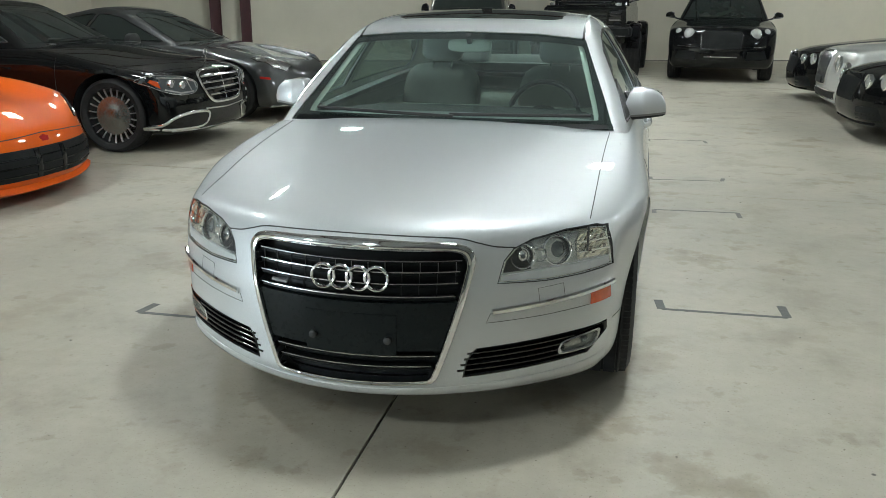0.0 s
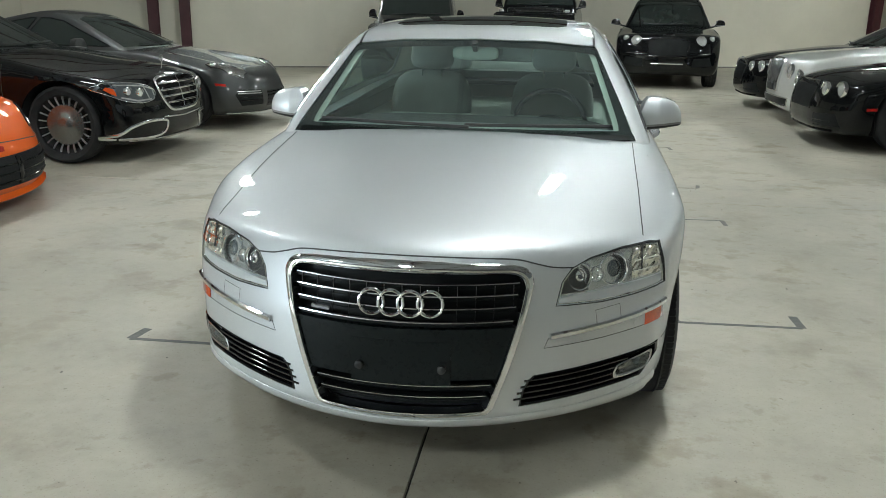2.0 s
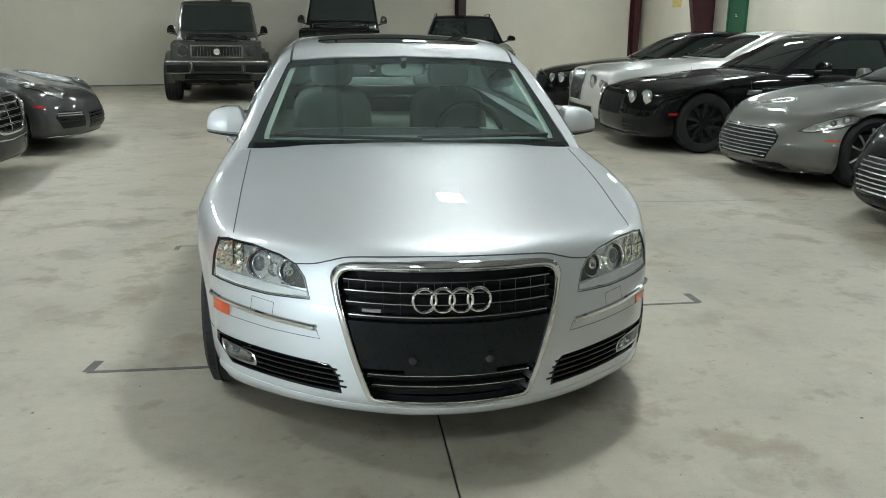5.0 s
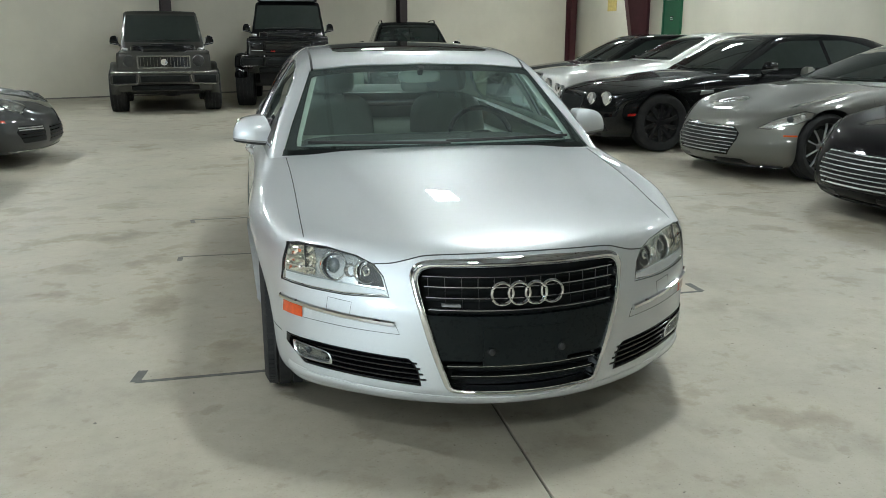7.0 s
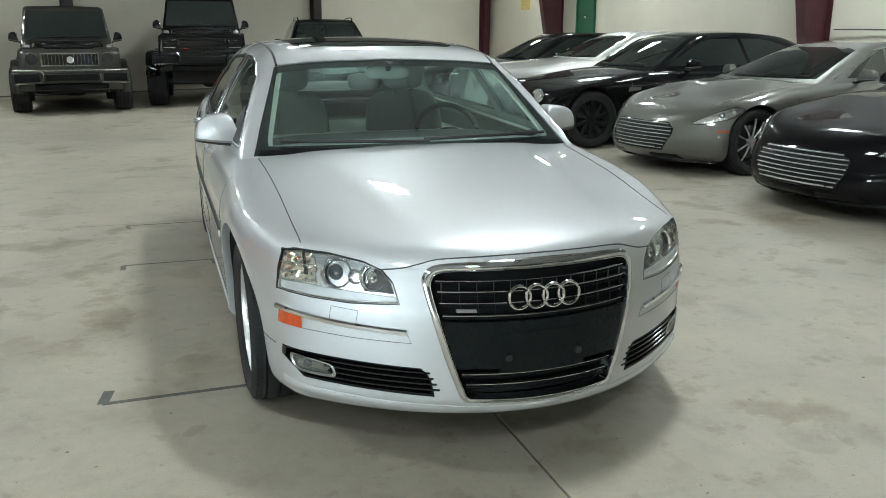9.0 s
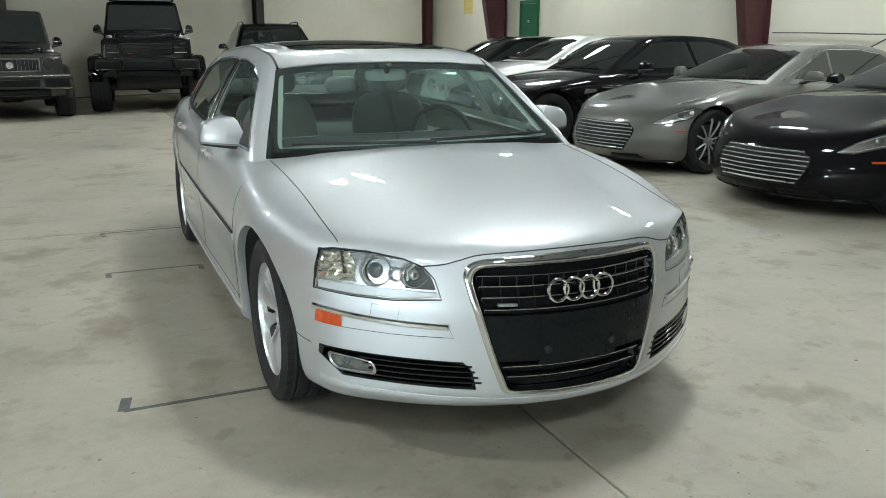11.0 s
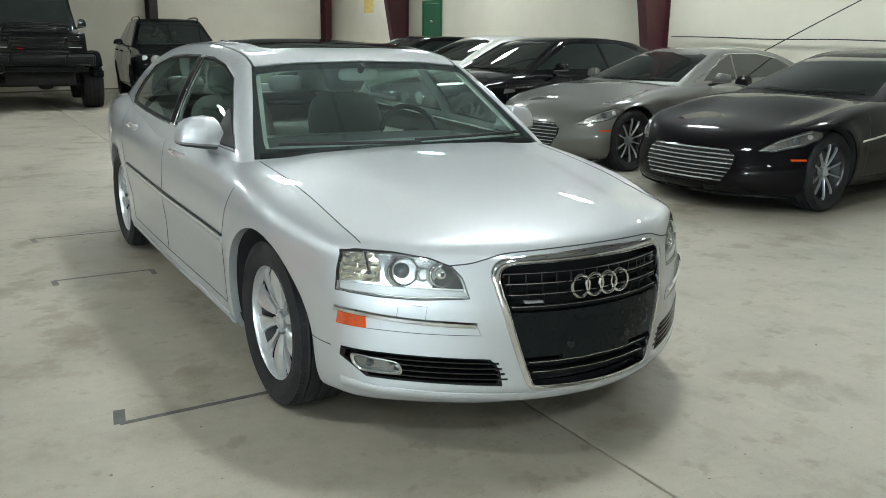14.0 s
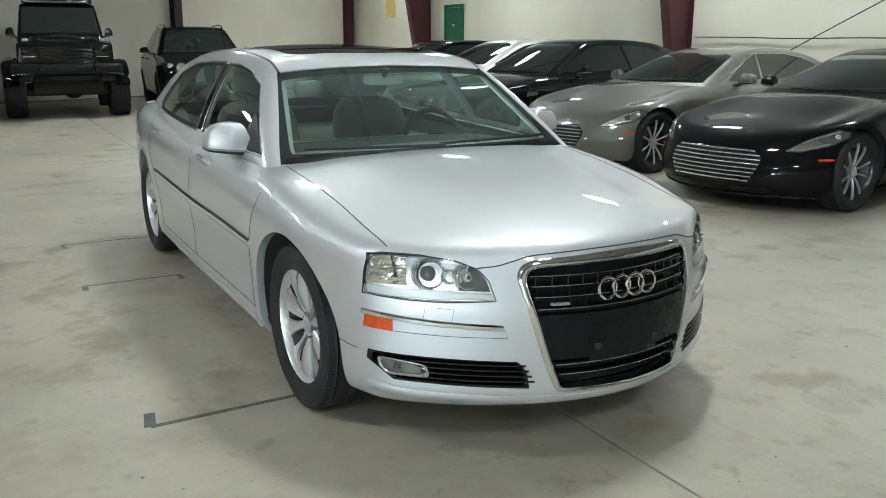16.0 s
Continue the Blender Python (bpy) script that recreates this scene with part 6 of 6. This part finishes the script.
def orange_sports(m):
    s = sedan_spec(4.46, 0.97, 0.95, 2.51, 0.35, 0.52, (0.9, 0.78), (2.1, 0.90), 2.6, 1.24, 3.1, (3.9, 0.92), 0.85, nose_p=2.5, nose_k=0.46, bottom=0.12, crown=(0.02, 0.03), rim=0.25)
    top = curve([(0, 0.0), (0.5, 0.07), (1.0, 0.08), (1.6, 0.0)])
    s["extra"] = lambda ax, y, z: (top(np.clip(y, 0, 1.6)) * np.exp(-((ax - 0.70) / 0.16)**2) + 0.03 * np.exp(-((ax - 0.0) / 0.22)**2) * np.clip(y / 0.5, 0, 1), 0.0)
    t, sk, ck = plain_car("orange_sports_car", s, m, M_ORANGE, "bright orange sports car with a black mouth and vented bonnet", DARK10, M_DARKALLOY)
    for p in two_sides([(0.60, 0.56), (0.70, 0.55), (0.84, 0.63), (0.80, 0.72), (0.70, 0.72)]):
        h = part("headlight", patch(sk, p, "y", -1, 0.004, 0.02, 0.03), M_PALELENS, t, "clear headlight in a dark bowl")
        outline(sk, h, "lamp_edge", p, 0.016, M_GLOSSBLACK, 0.006)
    mp = [(-0.72, 0.26), (-0.74, 0.35), (-0.62, 0.42), (0.62, 0.42), (0.74, 0.35), (0.72, 0.26), (0.60, 0.20), (-0.60, 0.20)]
    it = part("mouth", patch(sk, mp, "y", -1, 0.003, 0.02, 0.05), M_MATTBLACK, t, "wide black front air intake")
    grille_bars(sk, it, "mouth_post", [[(x, 0.21), (x, 0.41)] for x in (-0.14, 0.14)], 0.05, M_GLOSSBLACK, 0.012)
    grille_bars(sk, it, "mouth_bar", [[(-0.68, z), (0.68, z)] for z in (0.24, 0.30, 0.36)], 0.012, M_GLOSSBLACK, 0.010)
    grille_bars(sk, t, "splitter", [[(-0.86, 0.155), (-0.6, 0.145), (0, 0.14), (0.6, 0.145), (0.86, 0.155)]], 0.045, M_ORANGE, 0.05)
    gap(sk, t, [(-0.72, 0.47), (-0.4, 0.50), (0, 0.515), (0.4, 0.50), (0.72, 0.47)], "y", -1, 0.008)
    for sg in (-1, 1):
        for x, y in ((0.28, 0.75), (0.34, 1.05)):
            q = [(sg * (x + 0.10 * math.cos(a)), y + 0.055 * math.sin(a)) for a in np.linspace(0, 6.2832, 13)[:-1]]
            part("bonnet_vent", patch(sk, q, "z", 1, 0.003, 0.01, 0.04), M_MATTBLACK, t, "black oval bonnet vent")
    part("nose_badge", patch(sk, [(-0.035, 0.455), (0.035, 0.455), (0.05, 0.485), (0, 0.50), (-0.05, 0.485)], "y", -1, 0.003, 0.01, 0.03), M_REDLENS, t)


def boxy_wagon(m, paint_mat, label, dz=0.0, r=0.41, metal=M_DARKMETAL, rugged=False):
    """An upright off-road wagon: flat panes, separate wings, wide arches, full-width bumper."""
    t = thing("offroad_wagon", m, label, "car", "parked cars")
    hw = 0.86

    def f1(x, y, z):
        ax = np.abs(x)
        return smax([z - (1.155 + dz + 0.03 * np.clip(y, 0, 1.4) - 0.02 * ax**2), ax - (hw - 0.05 * np.clip((z - dz - 0.8), 0, 1)), 0.03 - y + 0.01 * ax**2, y - 4.5, 0.42 + dz - z], 0.012)
    body = hull(f1, (0.4, 0.5, 4.0, 0.7 + dz, 0.9 + dz), (0.9, 0, 4.55, 0.40 + dz, 1.24 + dz), (24, 48, 14))
    sk = Skin(body)

    def f2(x, y, z):
        ax = np.abs(x)
        return smax([z - (1.945 + dz - 0.04 * ax**2), ax - (0.82 - 0.155 * (z - dz - 1.18)), (1.32 + 0.52 * (z - dz - 1.2) - y) * 0.88, y - 4.47, 1.1 + dz - z], 0.014)
    cab = hull(f2, (0.4, 2.0, 4.0, 1.3 + dz, 1.5 + dz), (0.85, 1.2, 4.5, 1.1 + dz, 1.97 + dz), (24, 40, 14))
    ck = Skin(cab)
    style = dict(spokes=10, w0=0.02, w1=0.03, pair=0.3, blocks=40)
    for y in (0.80, 3.65):
        for sg in (-1, 1):
            cut_hole(body, arch_poly(y, r + 0.03, r + 0.06, 0.2), "x", sg, depth=0.04)
    part("body", body, paint_mat, t, sharp=40)
    part("cabin", cab, paint_mat, t, sharp=40)
    part("windscreen", patch(ck, [(-0.735, 1.33 + dz), (0.735, 1.33 + dz), (0.672, 1.825 + dz), (0.645, 1.85 + dz), (-0.645, 1.85 + dz), (-0.672, 1.825 + dz)], "y", -1, 0.003, 0.01, 0.1), M_TINT, t, "flat dark windscreen")
    for sg in (-1, 1):
        for a, b in ((1.75, 2.6), (2.68, 3.5), (3.58, 4.35)):
            part("side_window", patch(ck, [(a, 1.26 + dz), (b, 1.26 + dz), (b, 1.78 + dz), (a + (0.25 if a < 2 else 0), 1.78 + dz)], "x", sg, 0.003, 0.01, 0.1), M_TINT, t)
        # wings with indicators on top
        wing = box(sg * 0.60 - 0.20, sg * 0.60 + 0.24 if sg > 0 else sg * 0.60 + 0.20, 0.04, 1.30, 1.10 + dz, 1.175 + dz, 0.03, 3)
        part("wing", wing, paint_mat, t)
        part("wing_indicator", soft_box(sg * 0.68, 0.16, 1.20 + dz, 0.06, 0.09, 0.035, 3, (8, 8, 6)), M_PALELENS, t, "clear indicator on the wing")
        for y in (0.80, 3.65):
            pts = []
            for a in np.linspace(0.2 if rugged else -0.15, math.pi - 0.2 if rugged else math.pi + 0.15, 15):
                pts.append((sg * (hw + (0.15 if rugged else 0.05)), y + (r + 0.085) * math.cos(a), r + 0.03 + (r + 0.085) * math.sin(a)))
            b = tube(pts, 0.13 if rugged else 0.085, 8, flat_z=0.35)
            part("wheel_arch_flare", b, paint_mat if not rugged else M_GLOSSBLACK, t, "wide wheel arch flare")
            make_wheel("wheel", t, sg * (hw + (0.09 if rugged else 0.02)), y, r, 0.37 if rugged else 0.31, r * 0.64, sg, style, 0, M_DARKALLOY)
            well = lathe([(0.05, -0.40), (r + 0.07, -0.40), (r + 0.065, -0.02)], 28)
            bmesh.ops.bisect_plane(well, geom=well.verts[:] + well.edges[:] + well.faces[:], plane_co=(0, 0, 0.40 + dz - r), plane_no=(0, 0, -1), clear_outer=True)
            if sg < 0:
                shift(well, Matrix.Diagonal((-1, 1, 1, 1)))
            part("wheel_arch_liner", shift(well, pose(sg * (hw - 0.03), y, r + 0.03)), M_WELL, t)
    # front face
    for sg in (-1, 1):
        round_lamp(sk, t, sg * 0.625, 0.985 + dz, 0.092 if rugged else 0.098, M_DULLCHROME, M_LENSGREY if rugged else M_BARREL)
    gp = [(-0.47, 0.86 + dz), (0.47, 0.86 + dz), (0.47, 1.075 + dz), (-0.47, 1.075 + dz)]
    g = part("grille", patch(sk, gp, "y", -1, 0.006, 0.02, 0.1), M_GLOSSBLACK, t, "upright slatted grille")
    if not rugged:
        grille_bars(sk, g, "grille_post", [[(x, 0.87 + dz), (x, 1.07 + dz)] for x in np.linspace(-0.42, 0.42, 15)], 0.011, M_DARKMETAL, 0.02)
        part("grille_badge", shift(lathe([(0.0, -0.012), (0.06, -0.01), (0.065, 0.0)], 16, "y"), pose(0, 0.0, 0.965 + dz)), M_CHROME, g)
    else:
        grille_bars(sk, g, "grille_bar", [[(-0.45, z + dz), (0.45, z + dz)] for z in (0.90, 0.97, 1.04)], 0.03, M_GLOSSBLACK, 0.02)
        part("side_light", box(-0.36, -0.26, -0.02, 0.02, 0.865 + dz, 0.885 + dz, 0.004), M_REDLENS, g)
    if rugged:
        for sg in (-1, 1):
            cl = part("lamp_cluster", box(*sorted((sg * 0.50, sg * 0.77)), -0.035, 0.02, 0.875 + dz, 1.085 + dz, 0.02), M_GLOSSBLACK, t, "square glossy lamp surround")
            part("indicator", box(*sorted((sg * 0.52, sg * 0.75)), -0.042, -0.03, 0.885 + dz, 0.900 + dz, 0.004), M_PALELENS, cl)
        part("grille_badge", shift(lathe([(0.085, 0.0), (0.085, -0.012), (0.072, -0.012), (0.072, 0.0)], 24, "y"), pose(0, -0.012, 0.975 + dz)), M_GLOSSBLACK, g)
        part("bonnet_vent", box(-0.22, 0.22, 0.75, 0.95, 1.275 + dz, 1.297 + dz, 0.008), M_MATTBLACK, t)
    outline(sk, g, "grille_frame", gp, 0.03, metal if not rugged else M_GLOSSBLACK, 0.016)
    part("bonnet_bulge", soft_box(0, 0.79, 1.20 + dz, 0.60, 0.60, 0.085, 6, (14, 14, 6)), M_GLOSSBLACK, t, "glossy black raised bonnet panel")
    part("bonnet_scoop", soft_box(0, 0.66, 1.285 + dz, 0.24, 0.16, 0.018, 4, (12, 10, 6)), M_MATTBLACK, t)
    bp = part("bumper", box(-0.98, 0.98, -0.16, 0.35, 0.56 + dz, 0.76 + dz, 0.05, 3), paint_mat if not rugged else M_MATTBLACK, t, "broad front bumper")
    part("bumper_intake", box(-0.44, 0.44, -0.172, -0.10, 0.60 + dz, 0.72 + dz, 0.012), M_MATTBLACK, bp)
    for sg in (-1, 1):
        x0, x1 = sorted((sg * 0.52, sg * 0.93))
        part("bumper_pod", box(x0, x1, -0.175, -0.10, 0.585 + dz, 0.735 + dz, 0.015), M_MATTBLACK, bp)
        part("bumper_edge", tube([(sg * 0.50, -0.172, 0.80 + dz), (sg * 0.46, -0.178, 0.72 + dz), (sg * 0.50, -0.178, 0.58 + dz), (sg * 0.9, -0.16, 0.565 + dz)], 0.016, 6), metal if not rugged else M_GLOSSBLACK, bp)
        if rugged:
            for i in range(6):
                xx = sg * (0.58 + 0.055 * i)
                part("running_light", box(xx - 0.014, xx + 0.014, -0.182, -0.17, 0.57 + dz, 0.588 + dz), M_PALELENS, bp)
    part("bumper_top", box(-0.95, 0.95, -0.12, 0.2, 0.765 + dz, 0.80 + dz, 0.012), metal if not rugged else M_GLOSSBLACK, bp)
    part("skid_plate", box(-0.62, 0.62, -0.05, 0.4, 0.44 + dz, 0.55 + dz, 0.03), M_MATTBLACK, t)
    part("underbody", box(-0.62, 0.62, 0.25, 4.35, 0.36 + dz * 0.4, 0.52 + dz, 0.02), M_WELL, t, "dark underbody")
    part("axle", tube([(-0.75, 0.80, r), (0.75, 0.80, r)], 0.07, 10), M_RUBBER, t)
    part("axle", tube([(-0.75, 3.65, r), (0.75, 3.65, r)], 0.07, 10), M_RUBBER, t)
    part("differential", soft_box(0.1, 0.80, r, 0.16, 0.14, 0.13, 2.5, (8, 8, 8)), M_RUBBER, t)
    mirror(t, 0.93, 1.62, 1.36 + dz, M_GLOSSBLACK, 0.17, 0.19)
    if rugged:
        rb = part("roof_light_bar", box(-0.66, 0.66, 1.62, 1.76, 1.93 + dz, 2.02 + dz, 0.02), M_GLOSSBLACK, t, "black light bar along the roof's edge")
        part("light_bar_lens", box(-0.60, 0.60, 1.612, 1.622, 1.945 + dz, 1.985 + dz, 0.004), M_LENSGREY, rb)
    for sg in (-1, 1):
        part("rain_gutter", tube([(sg * 0.68, 1.70, 1.88 + dz), (sg * 0.68, 4.4, 1.88 + dz)], 0.012, 6), paint_mat, t)
    for a, b in ((-0.5, 0.05), (0.0, 0.55)):
        wipers(ck, t, [((a, 1.345 + dz), (b, 1.37 + dz))])
    return t


def tall_suv(m):
    s = sedan_spec(5.14, 1.02, 0.92, 2.99, 0.385, 0.98, (0.7, 1.09), (1.5, 1.17), 2.25, 1.74, 4.2, (4.95, 1.25), 1.1, nose_k=0.20, bottom=0.26, k=0.03, belt_w=0.87, roof_w=0.66, rim=0.27, crown=(0.08, 0.05))
    t, sk, ck = plain_car("black_suv", s, m, M_BLACK, "glossy black luxury off-road car with round headlights", TURBINE, M_DARKALLOY)
    g = part("grille", patch(sk, [(-0.36, 0.62), (-0.39, 0.90), (-0.33, 0.96), (0.33, 0.96), (0.39, 0.90), (0.36, 0.62)], "y", -1, 0.004, 0.02, 0.08), M_MATTBLACK, t, "black mesh grille")
    outline(sk, g, "grille_frame", [(-0.36, 0.62), (-0.39, 0.90), (-0.33, 0.96), (0.33, 0.96), (0.39, 0.90), (0.36, 0.62)], 0.03, M_GLOSSBLACK, 0.012)
    for sg in (-1, 1):
        round_lamp(sk, t, sg * 0.60, 0.905, 0.095)
        round_lamp(sk, t, sg * 0.80, 0.945, 0.052)
        part("intake", patch(sk, [(sg * 0.45, 0.42), (sg * 0.48, 0.58), (sg * 0.78, 0.60), (sg * 0.84, 0.45)], "y", -1, 0.003, 0.02, 0.06), M_MATTBLACK, t)
        grille_bars(sk, t, "intake_chrome", [[(sg * 0.55, 0.66), (sg * 0.80, 0.68)]], 0.010, M_DULLCHROME, 0.01)
    grille_bars(sk, t, "lower_bar", [[(-0.3, 0.48), (0.3, 0.48)]], 0.02, M_CHROME, 0.01)
    b = part("winged_badge", patch(sk, [(-0.11, 1.005), (0.11, 1.005), (0.10, 1.028), (0, 1.035), (-0.10, 1.028)], "y", -1, 0.006, 0.01, 0.04), M_CHROME, t)
    for sg in (-1, 1):
        part("roof_rail", tube(smooth_line([(sg * 0.60, 2.4, 1.69), (sg * 0.61, 2.6, 1.755), (sg * 0.61, 3.6, 1.75), (sg * 0.60, 4.1, 1.68)], 6), 0.015, 6), M_GLOSSBLACK, t)


def twin_lamp_saloon(m, label):
    s = sedan_spec(5.30, 0.985, 0.92, 3.07, 0.375, 0.76, (0.8, 0.925), (1.75, 1.02), 2.62, 1.51, 4.25, (5.15, 1.10), 1.02, nose_k=0.34, bottom=0.19, k=0.026, rim=0.265)
    t, sk, ck = plain_car("black_saloon", s, m, M_BLACK, label, dict(spokes=10, w0=0.022, w1=0.030, twist=0.008), M_DARKALLOY)
    gp = [(-0.33, 0.44), (-0.38, 0.70), (-0.33, 0.755), (0.33, 0.755), (0.38, 0.70), (0.33, 0.44)]
    g = part("grille", patch(sk, gp, "y", -1, 0.004, 0.02, 0.08), M_MATTBLACK, t, "black mesh grille")
    outline(sk, g, "grille_frame", gp, 0.016, M_GLOSSBLACK, 0.010)
    for sg in (-1, 1):
        round_lamp(sk, t, sg * 0.53, 0.675, 0.076)
        round_lamp(sk, t, sg * 0.755, 0.685, 0.086)
        part("side_marker", patch(sk, [(0.42, 0.475), (0.53, 0.48), (0.53, 0.51), (0.42, 0.505)], "x", sg, 0.004, 0.01, 0.03), M_REDLENS, t, "small red side marker")
        part("intake", patch(sk, [(sg * 0.42, 0.26), (sg * 0.44, 0.40), (sg * 0.78, 0.42), (sg * 0.84, 0.28)], "y", -1, 0.003, 0.02, 0.06), M_MATTBLACK, t)
        part("wing_vent", patch(sk, [(1.42, 0.73), (1.62, 0.75), (1.62, 0.79), (1.44, 0.79)], "x", sg, 0.004, 0.01, 0.05), M_CHROME, t, "bright wing vent")
    grille_bars(sk, t, "lip", [[(-0.7, 0.225), (0, 0.215), (0.7, 0.225)]], 0.02, M_GLOSSBLACK, 0.02)
    return t


def pale_saloon(m):
    s = sedan_spec(5.40, 0.965, 0.90, 3.30, 0.385, 0.90, (0.9, 1.02), (1.85, 1.095), 2.75, 1.53, 4.0, (5.05, 1.10), 0.98, nose_k=0.24, bottom=0.19, k=0.022, rim=0.265, crown=(0.06, 0.05))
    t, sk, ck = plain_car("pale_silver_saloon", s, m, M_WHITESILVER, "pale silver luxury saloon with an upright grille and round headlights", TURBINE, trim=M_CHROME)
    gp = [(-0.29, 0.46), (-0.31, 0.83), (-0.27, 0.885), (0.27, 0.885), (0.31, 0.83), (0.29, 0.46)]
    g = part("grille", patch(sk, gp, "y", -1, 0.012, 0.03, 0.08), M_DULLCHROME, t, "upright grille of polished slats")
    outline(sk, g, "grille_frame", gp, 0.035, M_CHROME, 0.03)
    grille_bars(sk, g, "grille_post", [[(x, 0.47), (x, 0.87)] for x in np.linspace(-0.24, 0.24, 12)], 0.016, M_DULLCHROME, 0.03)
    for sg in (-1, 1):
        round_lamp(sk, t, sg * 0.56, 0.735, 0.105)
        round_lamp(sk, t, sg * 0.785, 0.715, 0.062)
    it = part("air_intake", patch(sk, [(-0.62, 0.27), (-0.64, 0.38), (0.64, 0.38), (0.62, 0.27)], "y", -1, 0.003, 0.02, 0.06), M_MATTBLACK, t, "dark lower mesh intake")
    outline(sk, it, "intake_frame", [(-0.62, 0.27), (-0.64, 0.38), (0.64, 0.38), (0.62, 0.27)], 0.018, M_CHROME, 0.01)
    part("dealer_plate", patch(sk, [(-0.16, 0.46), (0.16, 0.46), (0.16, 0.55), (-0.16, 0.55)], "y", -1, 0.05, 0.02, 0.1), M_RUBBER, t)


def grand_tourer(m, paint_mat, label, alloy):
    s = sedan_spec(5.02, 0.965, 0.87, 2.99, 0.355, 0.60, (0.85, 0.80), (1.75, 0.965), 2.86, 1.40, 4.35, (5.10, 1.10), 0.99, roof_mid=3.6, nose_p=2.4, nose_k=0.58, bottom=0.15, k=0.03, belt_w=0.81, roof_w=0.56, rim=0.268, crown=(0.075, 0.065), nose_lean=0.12)
    s["windows"] = [[(2.12, 0.985), (3.05, 0.995), (3.16, 1.30), (3.00, 1.29), (2.76, 1.18)], [(3.10, 0.997), (4.20, 1.025), (4.52, 1.09), (4.46, 1.15), (4.22, 1.245), (3.8, 1.302), (3.21, 1.308)]]
    top = curve([(0, 0.0), (0.5, 0.035), (0.9, 0.062), (1.6, 0.01)])
    s["arch_r"] = 0.385
    s["extra"] = lambda ax, y, z: (top(np.clip(y, 0, 1.6)) * np.exp(-((ax - 0.82) / 0.18)**2), 0.012 * np.exp(-((np.hypot(y - 0.87, z - 0.36) - 0.42) / 0.06)**2))
    t, sk, ck = plain_car("grand_tourer", s, m, paint_mat, label, SIX, alloy)
    rim_line = [(2.12, 0.978), (2.75, 1.172), (2.98, 1.292), (3.2, 1.315), (3.8, 1.312), (4.24, 1.255), (4.48, 1.16), (4.55, 1.085)]
    for sg in (-1, 1):
        part("window_trim", strip(on_skin(ck, rim_line, "x", sg, 0.06), 0.012, 0.008, 0.004, round_top=0.003), M_CHROME, t, "thin bright window line")
    gp = [(-0.38, 0.265), (-0.46, 0.43), (-0.455, 0.49), (-0.38, 0.55), (0.38, 0.55), (0.455, 0.49), (0.46, 0.43), (0.38, 0.265)]
    g = part("grille", patch(sk, gp, "y", -1, 0.003, 0.02, 0.05), M_MATTBLACK, t, "wide grille of bright horizontal bars")
    hz = curve([(0.265, 0.37), (0.43, 0.45), (0.49, 0.445), (0.55, 0.37)])
    grille_bars(sk, g, "grille_bar", [[(-float(hz(z)), z), (-0.3, z + 0.004), (0.3, z + 0.004), (float(hz(z)), z)] for z in np.linspace(0.285, 0.535, 8)], 0.010, M_BRIGHTBAR, 0.016)
    outline(sk, g, "grille_frame", gp, 0.014, M_GLOSSBLACK, 0.006)
    for sg in (-1, 1):
        p = [(sg * a, b) for a, b in ((0.60, 0.55), (0.70, 0.548), (0.86, 0.605), (0.92, 0.66), (0.915, 0.71), (0.85, 0.728), (0.70, 0.640))]
        h = part("headlight", patch(sk, p, "y", -1, 0.004, 0.02, 0.03), M_DARKMETAL, t, "long swept clear headlight")
        outline(sk, h, "lamp_edge", p, 0.010, M_RUBBER, 0.006)
        grille_bars(sk, h, "light_bar", [[(sg * a, b) for a, b in ((0.63, 0.558), (0.70, 0.560), (0.84, 0.614))], [(sg * a, b) for a, b in ((0.68, 0.616), (0.76, 0.664), (0.86, 0.712))]], 0.012, M_PALELENS, 0.006)
        dome(sk, h, "y", -1, sg * 0.80, 0.645, 0.034, M_LENSGREY)
        dome(sk, h, "y", -1, sg * 0.865, 0.675, 0.026, M_PALELENS)
        part("side_marker", patch(sk, [(0.40, 0.475), (0.50, 0.478), (0.50, 0.495), (0.40, 0.492)], "x", sg, 0.004, 0.01, 0.03), M_ORANGELENS, t, "thin orange side marker")
        part("lower_intake", patch(sk, [(sg * 0.20, 0.175), (sg * 0.22, 0.225), (sg * 0.52, 0.23), (sg * 0.58, 0.18)], "y", -1, 0.003, 0.02, 0.05), M_MATTBLACK, t)
        grille_bars(sk, t, "wing_strake", [[(1.30, 0.60), (1.75, 0.64)]], 0.02, M_CHROME, 0.008, axis="x", sign=sg)
    grille_bars(sk, t, "splitter", [[(-0.86, 0.165), (-0.5, 0.155), (0.5, 0.155), (0.86, 0.165)]], 0.022, M_GLOSSBLACK, 0.02)
    return t


orange_sports(facing(-4.26, 5.45, 90))
limousine(facing(-4.25, 8.30, 90))
sport_saloon(facing(-4.12, 10.85, 90))
boxy_wagon(facing(-3.46, 17.05, 6) @ Matrix.Scale(1.03, 4), M_SATIN, "satin dark grey boxy off-road wagon with a slatted grille")
boxy_wagon(facing(-1.05, 17.95, -3), M_BLACK, "raised black boxy off-road wagon on large tyres", 0.30, 0.49, M_GLOSSBLACK, True)
tall_suv(facing(1.69, 17.7, -5) @ Matrix.Scale(1.05, 4))
twin_lamp_saloon(facing(2.56, 15.0, -90), "glossy black saloon with twin round headlights by the far wall")
pale_saloon(facing(2.62, 12.75, -90))
twin_lamp_saloon(facing(2.47, 10.68, -88), "glossy black saloon with twin round headlights and black wheels")
grand_tourer(facing(3.0, 8.05, -82), M_WARMGREY, "warm grey grand tourer with a wide chrome-barred grille", M_ALLOY)
grand_tourer(facing(2.97, 5.55, -84), M_BLACKPURPLE, "black grand tourer with a wide chrome-barred grille", M_ALLOY)
